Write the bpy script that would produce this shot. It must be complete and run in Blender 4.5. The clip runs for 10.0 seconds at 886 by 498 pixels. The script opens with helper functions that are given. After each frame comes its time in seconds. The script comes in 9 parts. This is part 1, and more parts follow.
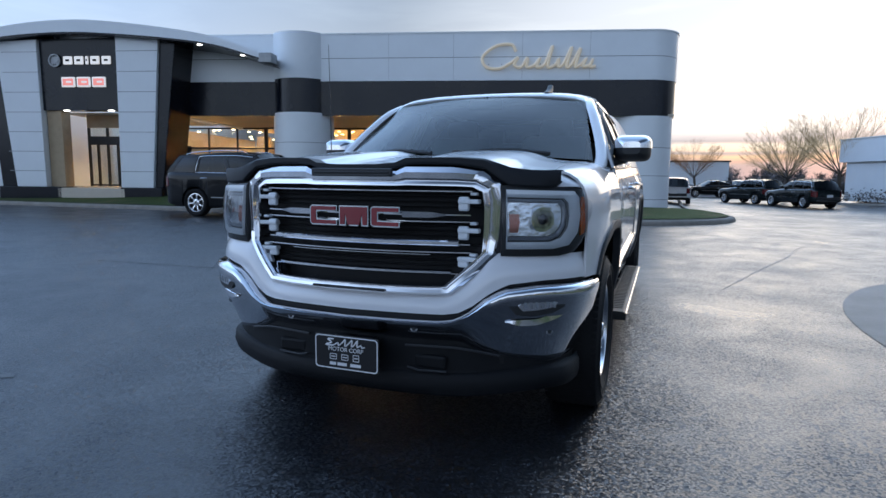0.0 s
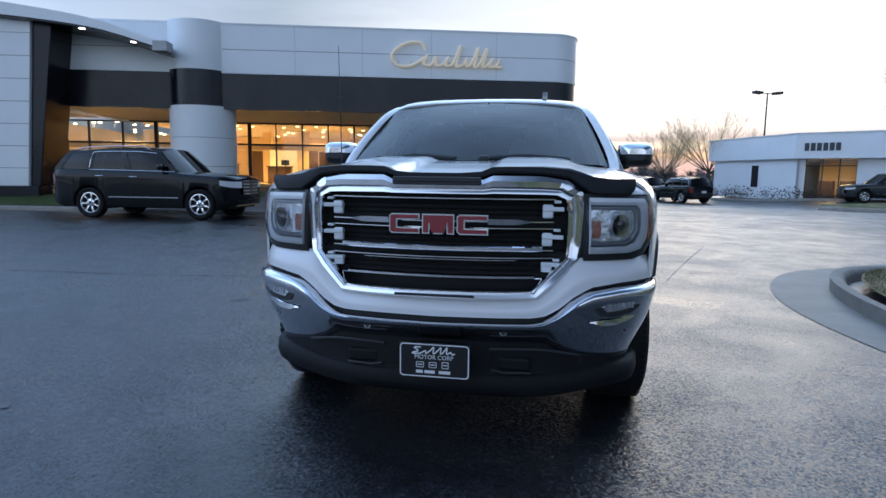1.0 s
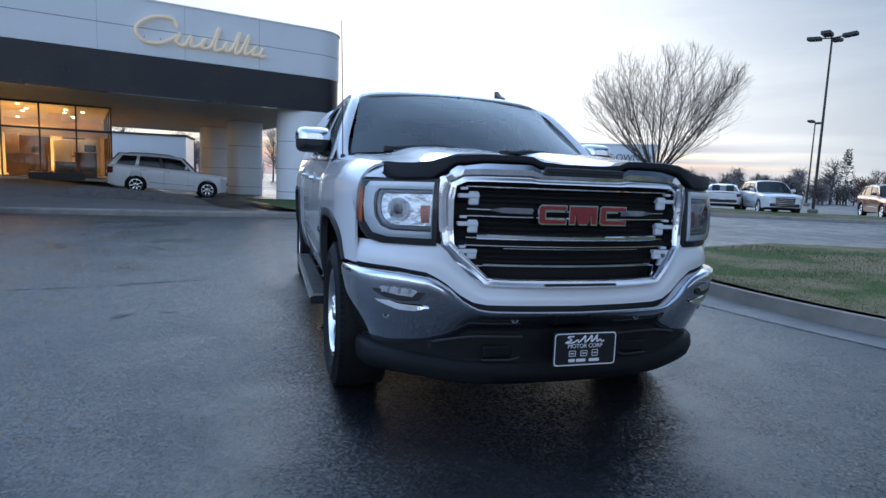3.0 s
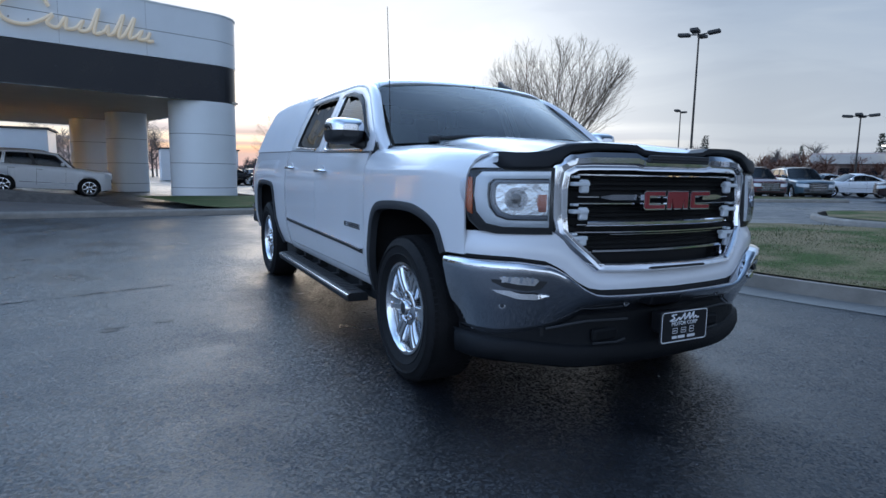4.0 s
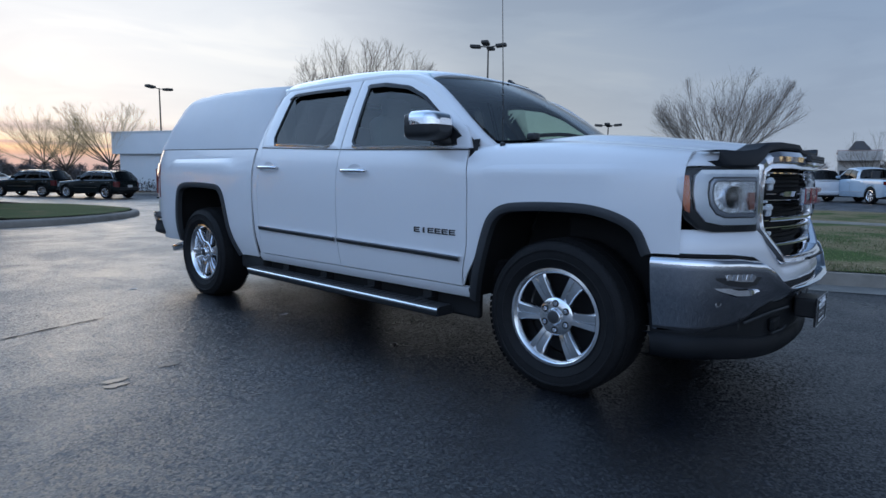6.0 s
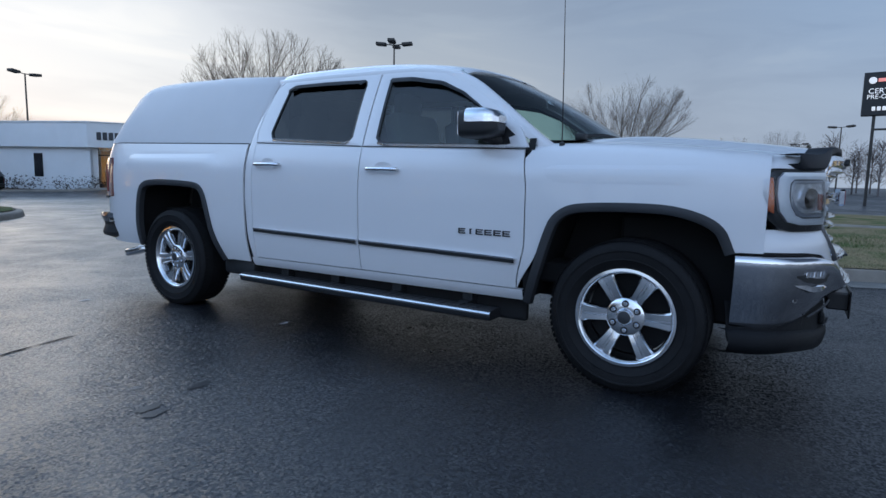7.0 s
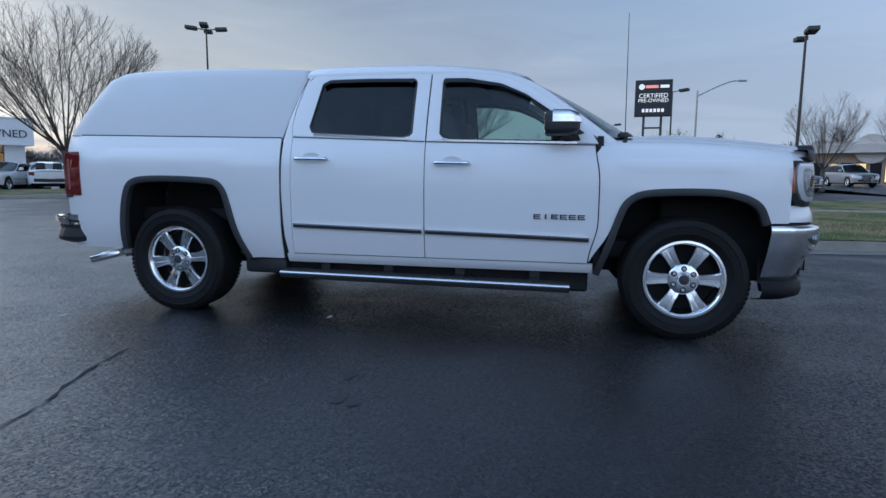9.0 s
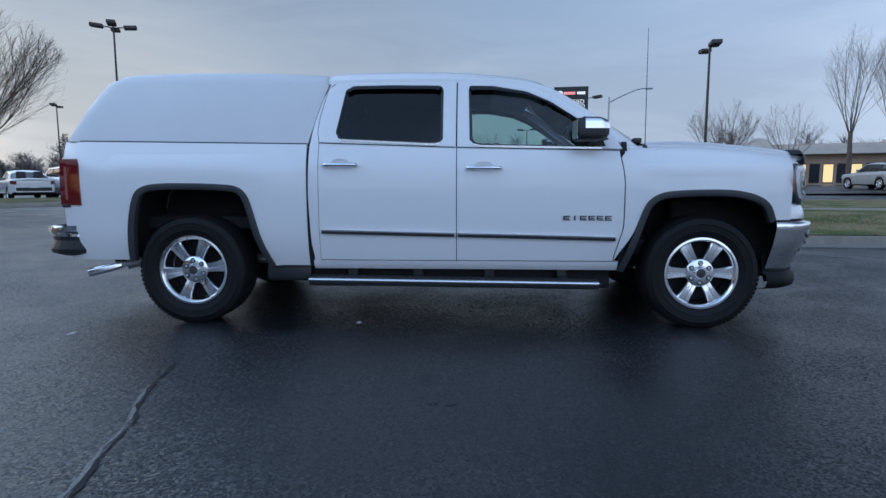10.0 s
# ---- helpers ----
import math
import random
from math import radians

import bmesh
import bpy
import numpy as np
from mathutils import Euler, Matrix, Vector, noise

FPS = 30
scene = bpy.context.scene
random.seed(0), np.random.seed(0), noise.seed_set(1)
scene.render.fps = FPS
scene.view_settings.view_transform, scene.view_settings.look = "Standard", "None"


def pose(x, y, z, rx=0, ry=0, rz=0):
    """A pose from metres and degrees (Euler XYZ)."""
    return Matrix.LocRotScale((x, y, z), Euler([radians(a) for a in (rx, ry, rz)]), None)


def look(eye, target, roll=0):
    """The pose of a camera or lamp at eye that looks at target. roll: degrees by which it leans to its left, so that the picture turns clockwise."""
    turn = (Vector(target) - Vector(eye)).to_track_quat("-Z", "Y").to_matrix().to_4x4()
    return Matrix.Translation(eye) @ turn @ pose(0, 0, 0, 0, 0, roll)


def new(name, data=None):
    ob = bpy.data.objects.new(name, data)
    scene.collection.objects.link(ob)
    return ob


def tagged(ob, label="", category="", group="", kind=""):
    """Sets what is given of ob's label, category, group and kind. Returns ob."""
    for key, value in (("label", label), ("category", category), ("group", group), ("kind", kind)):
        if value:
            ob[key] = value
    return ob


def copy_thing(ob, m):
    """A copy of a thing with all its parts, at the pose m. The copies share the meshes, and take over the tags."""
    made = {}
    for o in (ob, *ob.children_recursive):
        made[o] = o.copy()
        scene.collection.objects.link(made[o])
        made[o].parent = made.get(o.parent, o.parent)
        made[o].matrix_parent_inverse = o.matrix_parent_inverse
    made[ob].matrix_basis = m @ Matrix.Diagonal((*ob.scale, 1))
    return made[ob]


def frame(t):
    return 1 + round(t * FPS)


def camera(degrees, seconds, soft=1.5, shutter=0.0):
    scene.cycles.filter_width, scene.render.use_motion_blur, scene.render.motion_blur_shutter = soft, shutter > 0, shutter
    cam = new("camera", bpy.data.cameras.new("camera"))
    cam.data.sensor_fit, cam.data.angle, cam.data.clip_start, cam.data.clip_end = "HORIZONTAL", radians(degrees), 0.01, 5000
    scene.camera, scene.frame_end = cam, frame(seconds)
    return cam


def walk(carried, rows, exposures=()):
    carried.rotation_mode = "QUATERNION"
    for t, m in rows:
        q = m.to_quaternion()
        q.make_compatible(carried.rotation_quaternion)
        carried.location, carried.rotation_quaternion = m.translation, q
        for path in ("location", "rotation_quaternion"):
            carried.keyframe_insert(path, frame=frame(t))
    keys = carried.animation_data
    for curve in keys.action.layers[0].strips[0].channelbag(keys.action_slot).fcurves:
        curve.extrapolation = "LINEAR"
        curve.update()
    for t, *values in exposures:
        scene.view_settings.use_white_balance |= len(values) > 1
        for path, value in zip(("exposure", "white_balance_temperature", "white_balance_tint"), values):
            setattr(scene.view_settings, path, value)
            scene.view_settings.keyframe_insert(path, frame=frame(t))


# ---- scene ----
cam = camera(74.2, 10.0)
PATH = [
    (0, (1.249, -3.104, 1.179), (0.551, -1.245, 0.938), 0.6),
    (0.5, (0.863, -3.227, 1.195), (0.336, -1.315, 0.935), 0.6),
    (1, (0.469, -3.369, 1.223), (0.124, -1.415, 0.973), 0.7),
    (1.5, (0.099, -3.378, 1.178), (-0.038, -1.399, 0.926), 0.9),
    (2, (-0.325, -3.339, 1.185), (-0.22, -1.357, 0.936), 0.9),
    (2.5, (-0.825, -3.31, 1.192), (-0.499, -1.352, 0.948), 1.2),
    (2.7, (-1.021, -3.274, 1.161), (-0.592, -1.336, 0.922), 1.7),
    (3.8, (-2.079, -2.925, 1.132), (-1.226, -1.133, 0.885), 1.6),
    (4, (-2.234, -2.826, 1.119), (-1.316, -1.067, 0.863), 1.0),
    (4.5, (-2.611, -2.499, 1.11), (-1.524, -0.844, 0.833), 0.6),
    (5, (-3.011, -2.179, 1.086), (-1.768, -0.635, 0.817), 0.6),
    (5.5, (-3.311, -1.827, 1.079), (-1.931, -0.403, 0.818), 0.8),
    (6, (-3.539, -1.45, 1.081), (-2.04, -0.147, 0.841), 0.7),
    (6.2, (-3.653, -1.289, 1.059), (-2.112, -0.039, 0.812), 0.7),
    (7.3, (-4.058, -0.421, 1.073), (-2.294, 0.491, 0.841), 1.4),
    (7.5, (-4.143, -0.268, 1.06), (-2.346, 0.579, 0.827), 1.5),
    (8, (-4.427, 0.092, 1.073), (-2.561, 0.77, 0.83), 1.2),
    (8.5, (-4.672, 0.458, 1.035), (-2.759, 0.991, 0.793), 0.8),
    (9, (-4.9, 0.814, 1.04), (-2.955, 1.205, 0.79), 0.5),
    (9.5, (-5.101, 1.179, 1.061), (-3.131, 1.424, 0.817), 0.2),
    (10, (-5.105, 1.606, 1.041), (-3.122, 1.714, 0.806), -0.1),
]
walk(cam, [(t, look(eye, target, roll)) for t, eye, target, roll in PATH],
     exposures=[(0.0, 0.05, 6400, 10), (1.5, 0.16, 6350, 10), (2.5, 0.16, 6300, 10), (4.0, 0.02, 6300, 10), (5.0, -0.08, 6300, 10), (6.0, -0.20, 6450, 10), (7.5, -0.08, 6600, 10), (8.5, 0.0, 6650, 10), (10.0, 0.0, 6700, 10)])

# ---- world: dusk sky, bright towards the sunset behind the showroom ----
SUNSET = Vector((0.22, 0.975, 0.0))
world = bpy.data.worlds.new("world")
scene.world = world
world.use_nodes = True
wn, wl = world.node_tree.nodes, world.node_tree.links
wn.clear()


def wnode(kind, **kw):
    n = wn.new(kind)
    for k, v in kw.items():
        if k == "op":
            n.operation = v
        elif k == "ins":
            for i, val in v.items():
                n.inputs[i].default_value = val
    return n


def ramp(nodes, stops, interp="EASE"):
    r = nodes.new("ShaderNodeValToRGB")
    r.color_ramp.interpolation = interp
    el = r.color_ramp.elements
    while len(el) < len(stops):
        el.new(0.5)
    for e, (p, c) in zip(el, stops):
        e.position = p
        e.color = (*c, 1) if len(c) == 3 else c
    return r


w_co = wn.new("ShaderNodeTexCoord")
w_sep = wn.new("ShaderNodeSeparateXYZ")
wl.new(w_co.outputs["Generated"], w_sep.inputs[0])
w_dot = wnode("ShaderNodeVectorMath", op="DOT_PRODUCT")
w_dot.inputs[1].default_value = SUNSET
wl.new(w_co.outputs["Generated"], w_dot.inputs[0])
w_az = wnode("ShaderNodeMapRange", ins={1: -1.0, 2: 1.0})
wl.new(w_dot.outputs["Value"], w_az.inputs[0])
# high sky by azimuth, then the horizon band by azimuth
hi = ramp(wn, [(0.0, (0.80, 1.00, 1.32)), (0.24, (0.56, 0.74, 1.06)), (0.40, (0.40, 0.55, 0.82)), (0.56, (0.285, 0.43, 0.655)), (0.70, (0.285, 0.39, 0.555)), (0.86, (0.36, 0.455, 0.59)), (1.0, (1.15, 1.17, 1.2))])
lo = ramp(wn, [(0.0, (1.04, 1.22, 1.46)), (0.22, (0.66, 0.80, 1.04)), (0.45, (0.46, 0.57, 0.73)), (0.70, (0.45, 0.53, 0.65)), (0.86, (0.63, 0.665, 0.70)), (0.97, (1.12, 1.11, 1.08)), (1.0, (1.22, 1.20, 1.16))])
wl.new(w_az.outputs[0], hi.inputs[0])
wl.new(w_az.outputs[0], lo.inputs[0])
w_el = ramp(wn, [(0.0, (0, 0, 0)), (0.08, (0.12, 0.12, 0.12)), (0.30, (0.75, 0.75, 0.75)), (0.55, (1, 1, 1))])
wl.new(w_sep.outputs[2], w_el.inputs[0])
w_mix = wn.new("ShaderNodeMix")
w_mix.data_type = "RGBA"
wl.new(w_el.outputs[0], w_mix.inputs[0])
wl.new(lo.outputs[0], w_mix.inputs[6])
wl.new(hi.outputs[0], w_mix.inputs[7])
# low bars of cloud lit orange along the sunset's horizon
w_bmap = wn.new("ShaderNodeMapping")
w_bmap.inputs["Scale"].default_value = (5.0, 5.0, 70.0)
wl.new(w_co.outputs["Generated"], w_bmap.inputs[0])
w_bn = wn.new("ShaderNodeTexNoise")
w_bn.inputs["Scale"].default_value, w_bn.inputs["Detail"].default_value = 1.0, 5.0
wl.new(w_bmap.outputs[0], w_bn.inputs["Vector"])
w_be = wnode("ShaderNodeMath", op="MULTIPLY_ADD", ins={1: 0.020, 2: -0.010})
wl.new(w_bn.outputs[0], w_be.inputs[0])
w_bs = wnode("ShaderNodeMath", op="ADD")
wl.new(w_be.outputs[0], w_bs.inputs[0])
wl.new(w_sep.outputs[2], w_bs.inputs[1])
w_bk = wnode("ShaderNodeMath", op="MULTIPLY", ins={1: 10.0})
wl.new(w_bs.outputs[0], w_bk.inputs[0])
bars_ = ramp(wn, [(0.0, (0.36, 0.42, 0.52)), (0.24, (0.48, 0.50, 0.57)), (0.31, (0.74, 0.56, 0.50)), (0.37, (1.12, 0.84, 0.58)), (0.42, (0.55, 0.55, 0.61)), (0.48, (1.2, 1.04, 0.80)), (0.55, (1.2, 1.12, 0.96)), (0.60, (0.58, 0.59, 0.64)), (0.67, (0.80, 0.80, 0.83)), (0.78, (1.3, 1.25, 1.17))], "LINEAR")
wl.new(w_bk.outputs[0], bars_.inputs[0])
w_bf = wnode("ShaderNodeMapRange", ins={1: 0.090, 2: 0.072})
wl.new(w_sep.outputs[2], w_bf.inputs[0])
w_bg2 = wnode("ShaderNodeMapRange", ins={1: 0.89, 2: 0.965})
wl.new(w_az.outputs[0], w_bg2.inputs[0])
w_bm = wnode("ShaderNodeMath", op="MULTIPLY")
wl.new(w_bf.outputs[0], w_bm.inputs[0])
wl.new(w_bg2.outputs[0], w_bm.inputs[1])
w_bar = wn.new("ShaderNodeMix")
w_bar.data_type = "RGBA"
wl.new(w_bm.outputs[0], w_bar.inputs[0])
wl.new(w_mix.outputs[2], w_bar.inputs[6])
wl.new(bars_.outputs[0], w_bar.inputs[7])
# streaks of cloud, flattened towards the horizon
w_map = wn.new("ShaderNodeMapping")
w_map.inputs["Scale"].default_value = (1.6, 1.6, 9.0)
wl.new(w_co.outputs["Generated"], w_map.inputs[0])
w_noi = wn.new("ShaderNodeTexNoise")
w_noi.inputs["Scale"].default_value = 1.7
w_noi.inputs["Detail"].default_value = 6.0
w_noi.inputs["Roughness"].default_value = 0.55
w_noi.inputs["Distortion"].default_value = 0.6
wl.new(w_map.outputs[0], w_noi.inputs["Vector"])
w_cl = ramp(wn, [(0.36, (0.92, 0.925, 0.94)), (0.52, (1.0, 1.0, 1.0)), (0.68, (1.09, 1.07, 1.04))])
wl.new(w_noi.outputs[0], w_cl.inputs[0])
w_mul = wn.new("ShaderNodeMix")
w_mul.data_type, w_mul.blend_type = "RGBA", "MULTIPLY"
w_mul.inputs[0].default_value = 1.0
wl.new(w_bar.outputs[2], w_mul.inputs[6])
wl.new(w_cl.outputs[0], w_mul.inputs[7])
w_sky = wn.new("ShaderNodeTexSky")
w_sky.sky_type, w_sky.sun_disc = "NISHITA", False
w_sky.sun_elevation, w_sky.sun_rotation = radians(2.0), math.atan2(SUNSET.x, SUNSET.y)
w_add = wn.new("ShaderNodeMix")
w_add.data_type, w_add.blend_type = "RGBA", "ADD"
w_add.inputs[0].default_value = 0.014
wl.new(w_mul.outputs[2], w_add.inputs[6])
wl.new(w_sky.outputs[0], w_add.inputs[7])
# the veil above the sunset side is brightest well up from the horizon
w_zen = ramp(wn, [(0.0, (0, 0, 0)), (0.28, (0, 0, 0)), (0.42, (1, 1, 1)), (1.0, (1, 1, 1))], "LINEAR")
wl.new(w_sep.outputs[2], w_zen.inputs[0])
w_za = wnode("ShaderNodeMapRange", ins={1: 0.50, 2: 0.88, 3: 0.15, 4: 1.0})
wl.new(w_az.outputs[0], w_za.inputs[0])
w_zf = wnode("ShaderNodeMath", op="MULTIPLY")
wl.new(w_zen.outputs[0], w_zf.inputs[0])
wl.new(w_za.outputs[0], w_zf.inputs[1])
w_zc = wn.new("ShaderNodeMix")
w_zc.data_type = "RGBA"
w_zc.inputs[7].default_value = (3.15, 3.75, 4.4, 1)
wl.new(w_zf.outputs[0], w_zc.inputs[0])
w_zd = ramp(wn, [(0.0, (0.965, 1.0, 1.045)), (0.28, (0.965, 1.0, 1.045)), (0.60, (0.50, 0.54, 0.60)), (1.0, (0.50, 0.54, 0.60))], "LINEAR")
wl.new(w_sep.outputs[2], w_zd.inputs[0])
wl.new(w_zd.outputs[0], w_zc.inputs[6])
# unseen sky on the road side, brightened to light the truck's flank
w_rd = wnode("ShaderNodeMapRange", ins={1: -0.40, 2: -0.90, 3: 1.0, 4: 1.9})
wl.new(w_sep.outputs[0], w_rd.inputs[0])
w_rs = wnode("ShaderNodeVectorMath", op="SCALE")
wl.new(w_zc.outputs[2], w_rs.inputs[0])
# the far side away from the sunset is dim higher up
w_fd = wnode("ShaderNodeVectorMath", op="DOT_PRODUCT")
w_fd.inputs[1].default_value = (0.80, -0.60, 0.0)
wl.new(w_co.outputs["Generated"], w_fd.inputs[0])
w_fx = wnode("ShaderNodeMapRange", ins={1: 0.12, 2: 0.50, 3: 0.0, 4: 0.85})
wl.new(w_fd.outputs["Value"], w_fx.inputs[0])
w_fz = wnode("ShaderNodeMapRange", ins={1: 0.30, 2: 0.46, 3: 0.0, 4: -1.0})
wl.new(w_sep.outputs[2], w_fz.inputs[0])
w_fm = wnode("ShaderNodeMath", op="MULTIPLY_ADD", ins={2: 1.0})
wl.new(w_fx.outputs[0], w_fm.inputs[0])
wl.new(w_fz.outputs[0], w_fm.inputs[1])
w_fa = wnode("ShaderNodeMath", op="MULTIPLY")
wl.new(w_fm.outputs[0], w_fa.inputs[0])
wl.new(w_rd.outputs[0], w_fa.inputs[1])
wl.new(w_fa.outputs[0], w_rs.inputs["Scale"])
w_zmul = wn.new("ShaderNodeMix")
w_zmul.data_type, w_zmul.blend_type = "RGBA", "MULTIPLY"
w_zmul.inputs[0].default_value = 1.0
wl.new(w_add.outputs[2], w_zmul.inputs[6])
wl.new(w_rs.outputs[0], w_zmul.inputs[7])
w_bg = wn.new("ShaderNodeBackground")
w_bg.inputs[1].default_value = 0.9
wl.new(w_zmul.outputs[2], w_bg.inputs[0])
w_out = wn.new("ShaderNodeOutputWorld")
wl.new(w_bg.outputs[0], w_out.inputs[0])

sun_data = bpy.data.lights.new("sun", "SUN")
sun_data.energy, sun_data.angle, sun_data.color = 0.5, radians(30), (1.0, 0.80, 0.58)
sun = new("sun", sun_data)
sun.matrix_world = look((0, 0, 20), (-SUNSET.x * 50, -SUNSET.y * 50, 20 - 50 * math.tan(radians(7))))


# ---- materials ----
def mat(name, color, rough=0.5, metal=0.0, spec=0.5, coat=0.0, emit=None, power=0.0, vary=0.0, scale=4.0, bump=0.0, bscale=60.0, rvar=0.0, rand=0.0):
    """A principled material with variation at two scales: colour by a broad and a fine noise, relief by a fine one."""
    m = bpy.data.materials.new(name)
    m.use_nodes = True
    nt = m.node_tree
    b = nt.nodes["Principled BSDF"]
    b.inputs["Base Color"].default_value = (*color, 1)
    b.inputs["Roughness"].default_value = rough
    b.inputs["Metallic"].default_value = metal
    b.inputs["Specular IOR Level"].default_value = spec
    b.inputs["Coat Weight"].default_value = coat
    b.inputs["Coat Roughness"].default_value = 0.04
    if emit:
        b.inputs["Emission Color"].default_value = (*emit, 1)
        b.inputs["Emission Strength"].default_value = power
    co = nt.nodes.new("ShaderNodeTexCoord")
    if vary or rvar:
        n1 = nt.nodes.new("ShaderNodeTexNoise")
        n1.inputs["Scale"].default_value = scale
        n1.inputs["Detail"].default_value = 8
        n1.inputs["Roughness"].default_value = 0.65
        nt.links.new(co.outputs["Object"], n1.inputs["Vector"])
    if vary:
        c = Vector(color)
        r = ramp(nt.nodes, [(0.3, tuple(c * (1 - vary))), (0.5, tuple(c)), (0.7, tuple(c * (1 + vary)))], "LINEAR")
        nt.links.new(n1.outputs[0], r.inputs[0])
        out = r.outputs[0]
        if rand:
            oi = nt.nodes.new("ShaderNodeObjectInfo")
            mr = nt.nodes.new("ShaderNodeMapRange")
            mr.inputs[3].default_value, mr.inputs[4].default_value = 1 - rand, 1 + rand
            nt.links.new(oi.outputs["Random"], mr.inputs[0])
            mx = nt.nodes.new("ShaderNodeVectorMath")
            mx.operation = "SCALE"
            nt.links.new(out, mx.inputs[0])
            nt.links.new(mr.outputs[0], mx.inputs["Scale"])
            out = mx.outputs[0]
        nt.links.new(out, b.inputs["Base Color"])
    if rvar:
        mr2 = nt.nodes.new("ShaderNodeMapRange")
        mr2.inputs[1].default_value, mr2.inputs[2].default_value = 0.3, 0.7
        mr2.inputs[3].default_value, mr2.inputs[4].default_value = max(0.02, rough - rvar), min(1, rough + rvar)
        nt.links.new(n1.outputs[0], mr2.inputs[0])
        nt.links.new(mr2.outputs[0], b.inputs["Roughness"])
    if bump:
        n2 = nt.nodes.new("ShaderNodeTexNoise")
        n2.inputs["Scale"].default_value = bscale
        n2.inputs["Detail"].default_value = 4
        nt.links.new(co.outputs["Object"], n2.inputs["Vector"])
        bp = nt.nodes.new("ShaderNodeBump")
        bp.inputs["Strength"].default_value = bump
        bp.inputs["Distance"].default_value = 0.02
        nt.links.new(n2.outputs[0], bp.inputs["Height"])
        nt.links.new(bp.outputs[0], b.inputs["Normal"])
    return m


def glass(name, tint, rough=0.0, ior=1.5):
    """A thin pane: what lies behind it shows tinted, and it mirrors more at a slant."""
    m = bpy.data.materials.new(name)
    m.use_nodes = True
    nt = m.node_tree
    nt.nodes.clear()
    out = nt.nodes.new("ShaderNodeOutputMaterial")
    tr = nt.nodes.new("ShaderNodeBsdfTransparent")
    tr.inputs[0].default_value = (*tint, 1)
    gl = nt.nodes.new("ShaderNodeBsdfGlossy")
    gl.inputs["Roughness"].default_value = rough
    fr = nt.nodes.new("ShaderNodeFresnel")
    fr.inputs[0].default_value = ior
    mx = nt.nodes.new("ShaderNodeMixShader")
    nt.links.new(fr.outputs[0], mx.inputs[0])
    nt.links.new(tr.outputs[0], mx.inputs[1])
    nt.links.new(gl.outputs[0], mx.inputs[2])
    nt.links.new(mx.outputs[0], out.inputs[0])
    return m


WHITE_PAINT = mat("white_pearl_paint", (0.71, 0.708, 0.722), 0.38, 0.0, 0.5, coat=1.0, vary=0.012, scale=0.6)
CAP_PAINT = mat("white_fibreglass_paint", (0.60, 0.605, 0.62), 0.55, 0.0, 0.4, coat=0.15, vary=0.03, scale=1.4, bump=0.03, bscale=220)
WHITE_CAR = mat("white_car_paint", (0.72, 0.73, 0.75), 0.3, coat=0.8, vary=0.03)
BLACK_CAR = mat("black_car_paint", (0.004, 0.005, 0.007), 0.12, spec=0.25, coat=0.12, vary=0.1)
CHROME = mat("chrome", (0.74, 0.75, 0.78), 0.07, 1.0, vary=0.03, scale=8, rvar=0.04)
CHROME_DULL = mat("polished_aluminium", (0.78, 0.79, 0.81), 0.15, 1.0, vary=0.04, scale=14, rvar=0.06)
BLACK_PLASTIC = mat("black_plastic", (0.014, 0.015, 0.017), 0.5, vary=0.2, bump=0.15, bscale=400)
TRIM = mat("bright_satin_trim", (0.72, 0.74, 0.77), 0.18, 0.9, vary=0.04, scale=10)
SMOKE = mat("smoked_acrylic", (0.018, 0.020, 0.024), 0.5, spec=0.2, coat=0.0, vary=0.1, scale=3)
VALANCE = mat("dark_valance_plastic", (0.006, 0.0068, 0.0085), 0.55, spec=0.2, vary=0.2, bump=0.2, bscale=300)
GREY_PLASTIC = mat("grey_plastic", (0.030, 0.032, 0.036), 0.55, vary=0.15, bump=0.2, bscale=300)
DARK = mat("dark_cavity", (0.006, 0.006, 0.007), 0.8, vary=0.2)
RUBBER = mat("tyre_rubber", (0.008, 0.008, 0.009), 0.7, spec=0.25, vary=0.25, scale=20, bump=0.25, bscale=120)
GLASS_WS = glass("windscreen_glass", (0.64, 0.79, 0.77), ior=1.58)
GLASS_SIDE = glass("side_glass", (0.58, 0.74, 0.70), ior=1.6)
GLASS_DARK = glass("privacy_glass", (0.06, 0.065, 0.075))
GLASS_CAR = glass("car_glass", (0.10, 0.11, 0.12))
REFLECTOR = mat("faceted_reflector", (0.70, 0.73, 0.76), 0.22, 0.8, vary=0.2, bump=0.35, bscale=26)
LENS = glass("clear_lens", (0.92, 0.94, 0.96))
LAMP_SHADE = mat("dark_lamp_frame", (0.26, 0.28, 0.31), 0.22, 0.3, vary=0.08, scale=20)
LAMP_GUIDE = mat("pale_lamp_frame", (0.68, 0.71, 0.74), 0.28, 0.1, vary=0.06, scale=20)
AMBER = mat("amber_lens", (0.55, 0.10, 0.012), 0.2, coat=0.6, vary=0.2, scale=60)
RED_LENS = mat("red_lens", (0.13, 0.006, 0.008), 0.12, coat=0.8, vary=0.25, scale=40)
RED_BADGE = mat("red_badge_enamel", (0.24, 0.016, 0.024), 0.25, coat=0.7, vary=0.08)
SEAT = mat("grey_seat_fabric", (0.16, 0.155, 0.15), 0.85, vary=0.15, bump=0.3, bscale=200)
INTERIOR = mat("dark_interior", (0.03, 0.03, 0.032), 0.7, vary=0.2)
PLATE = mat("black_dealer_plate", (0.010, 0.010, 0.012), 0.35, vary=0.2)
PLATE_WHITE = mat("plate_white", (0.75, 0.75, 0.76), 0.45, vary=0.04)
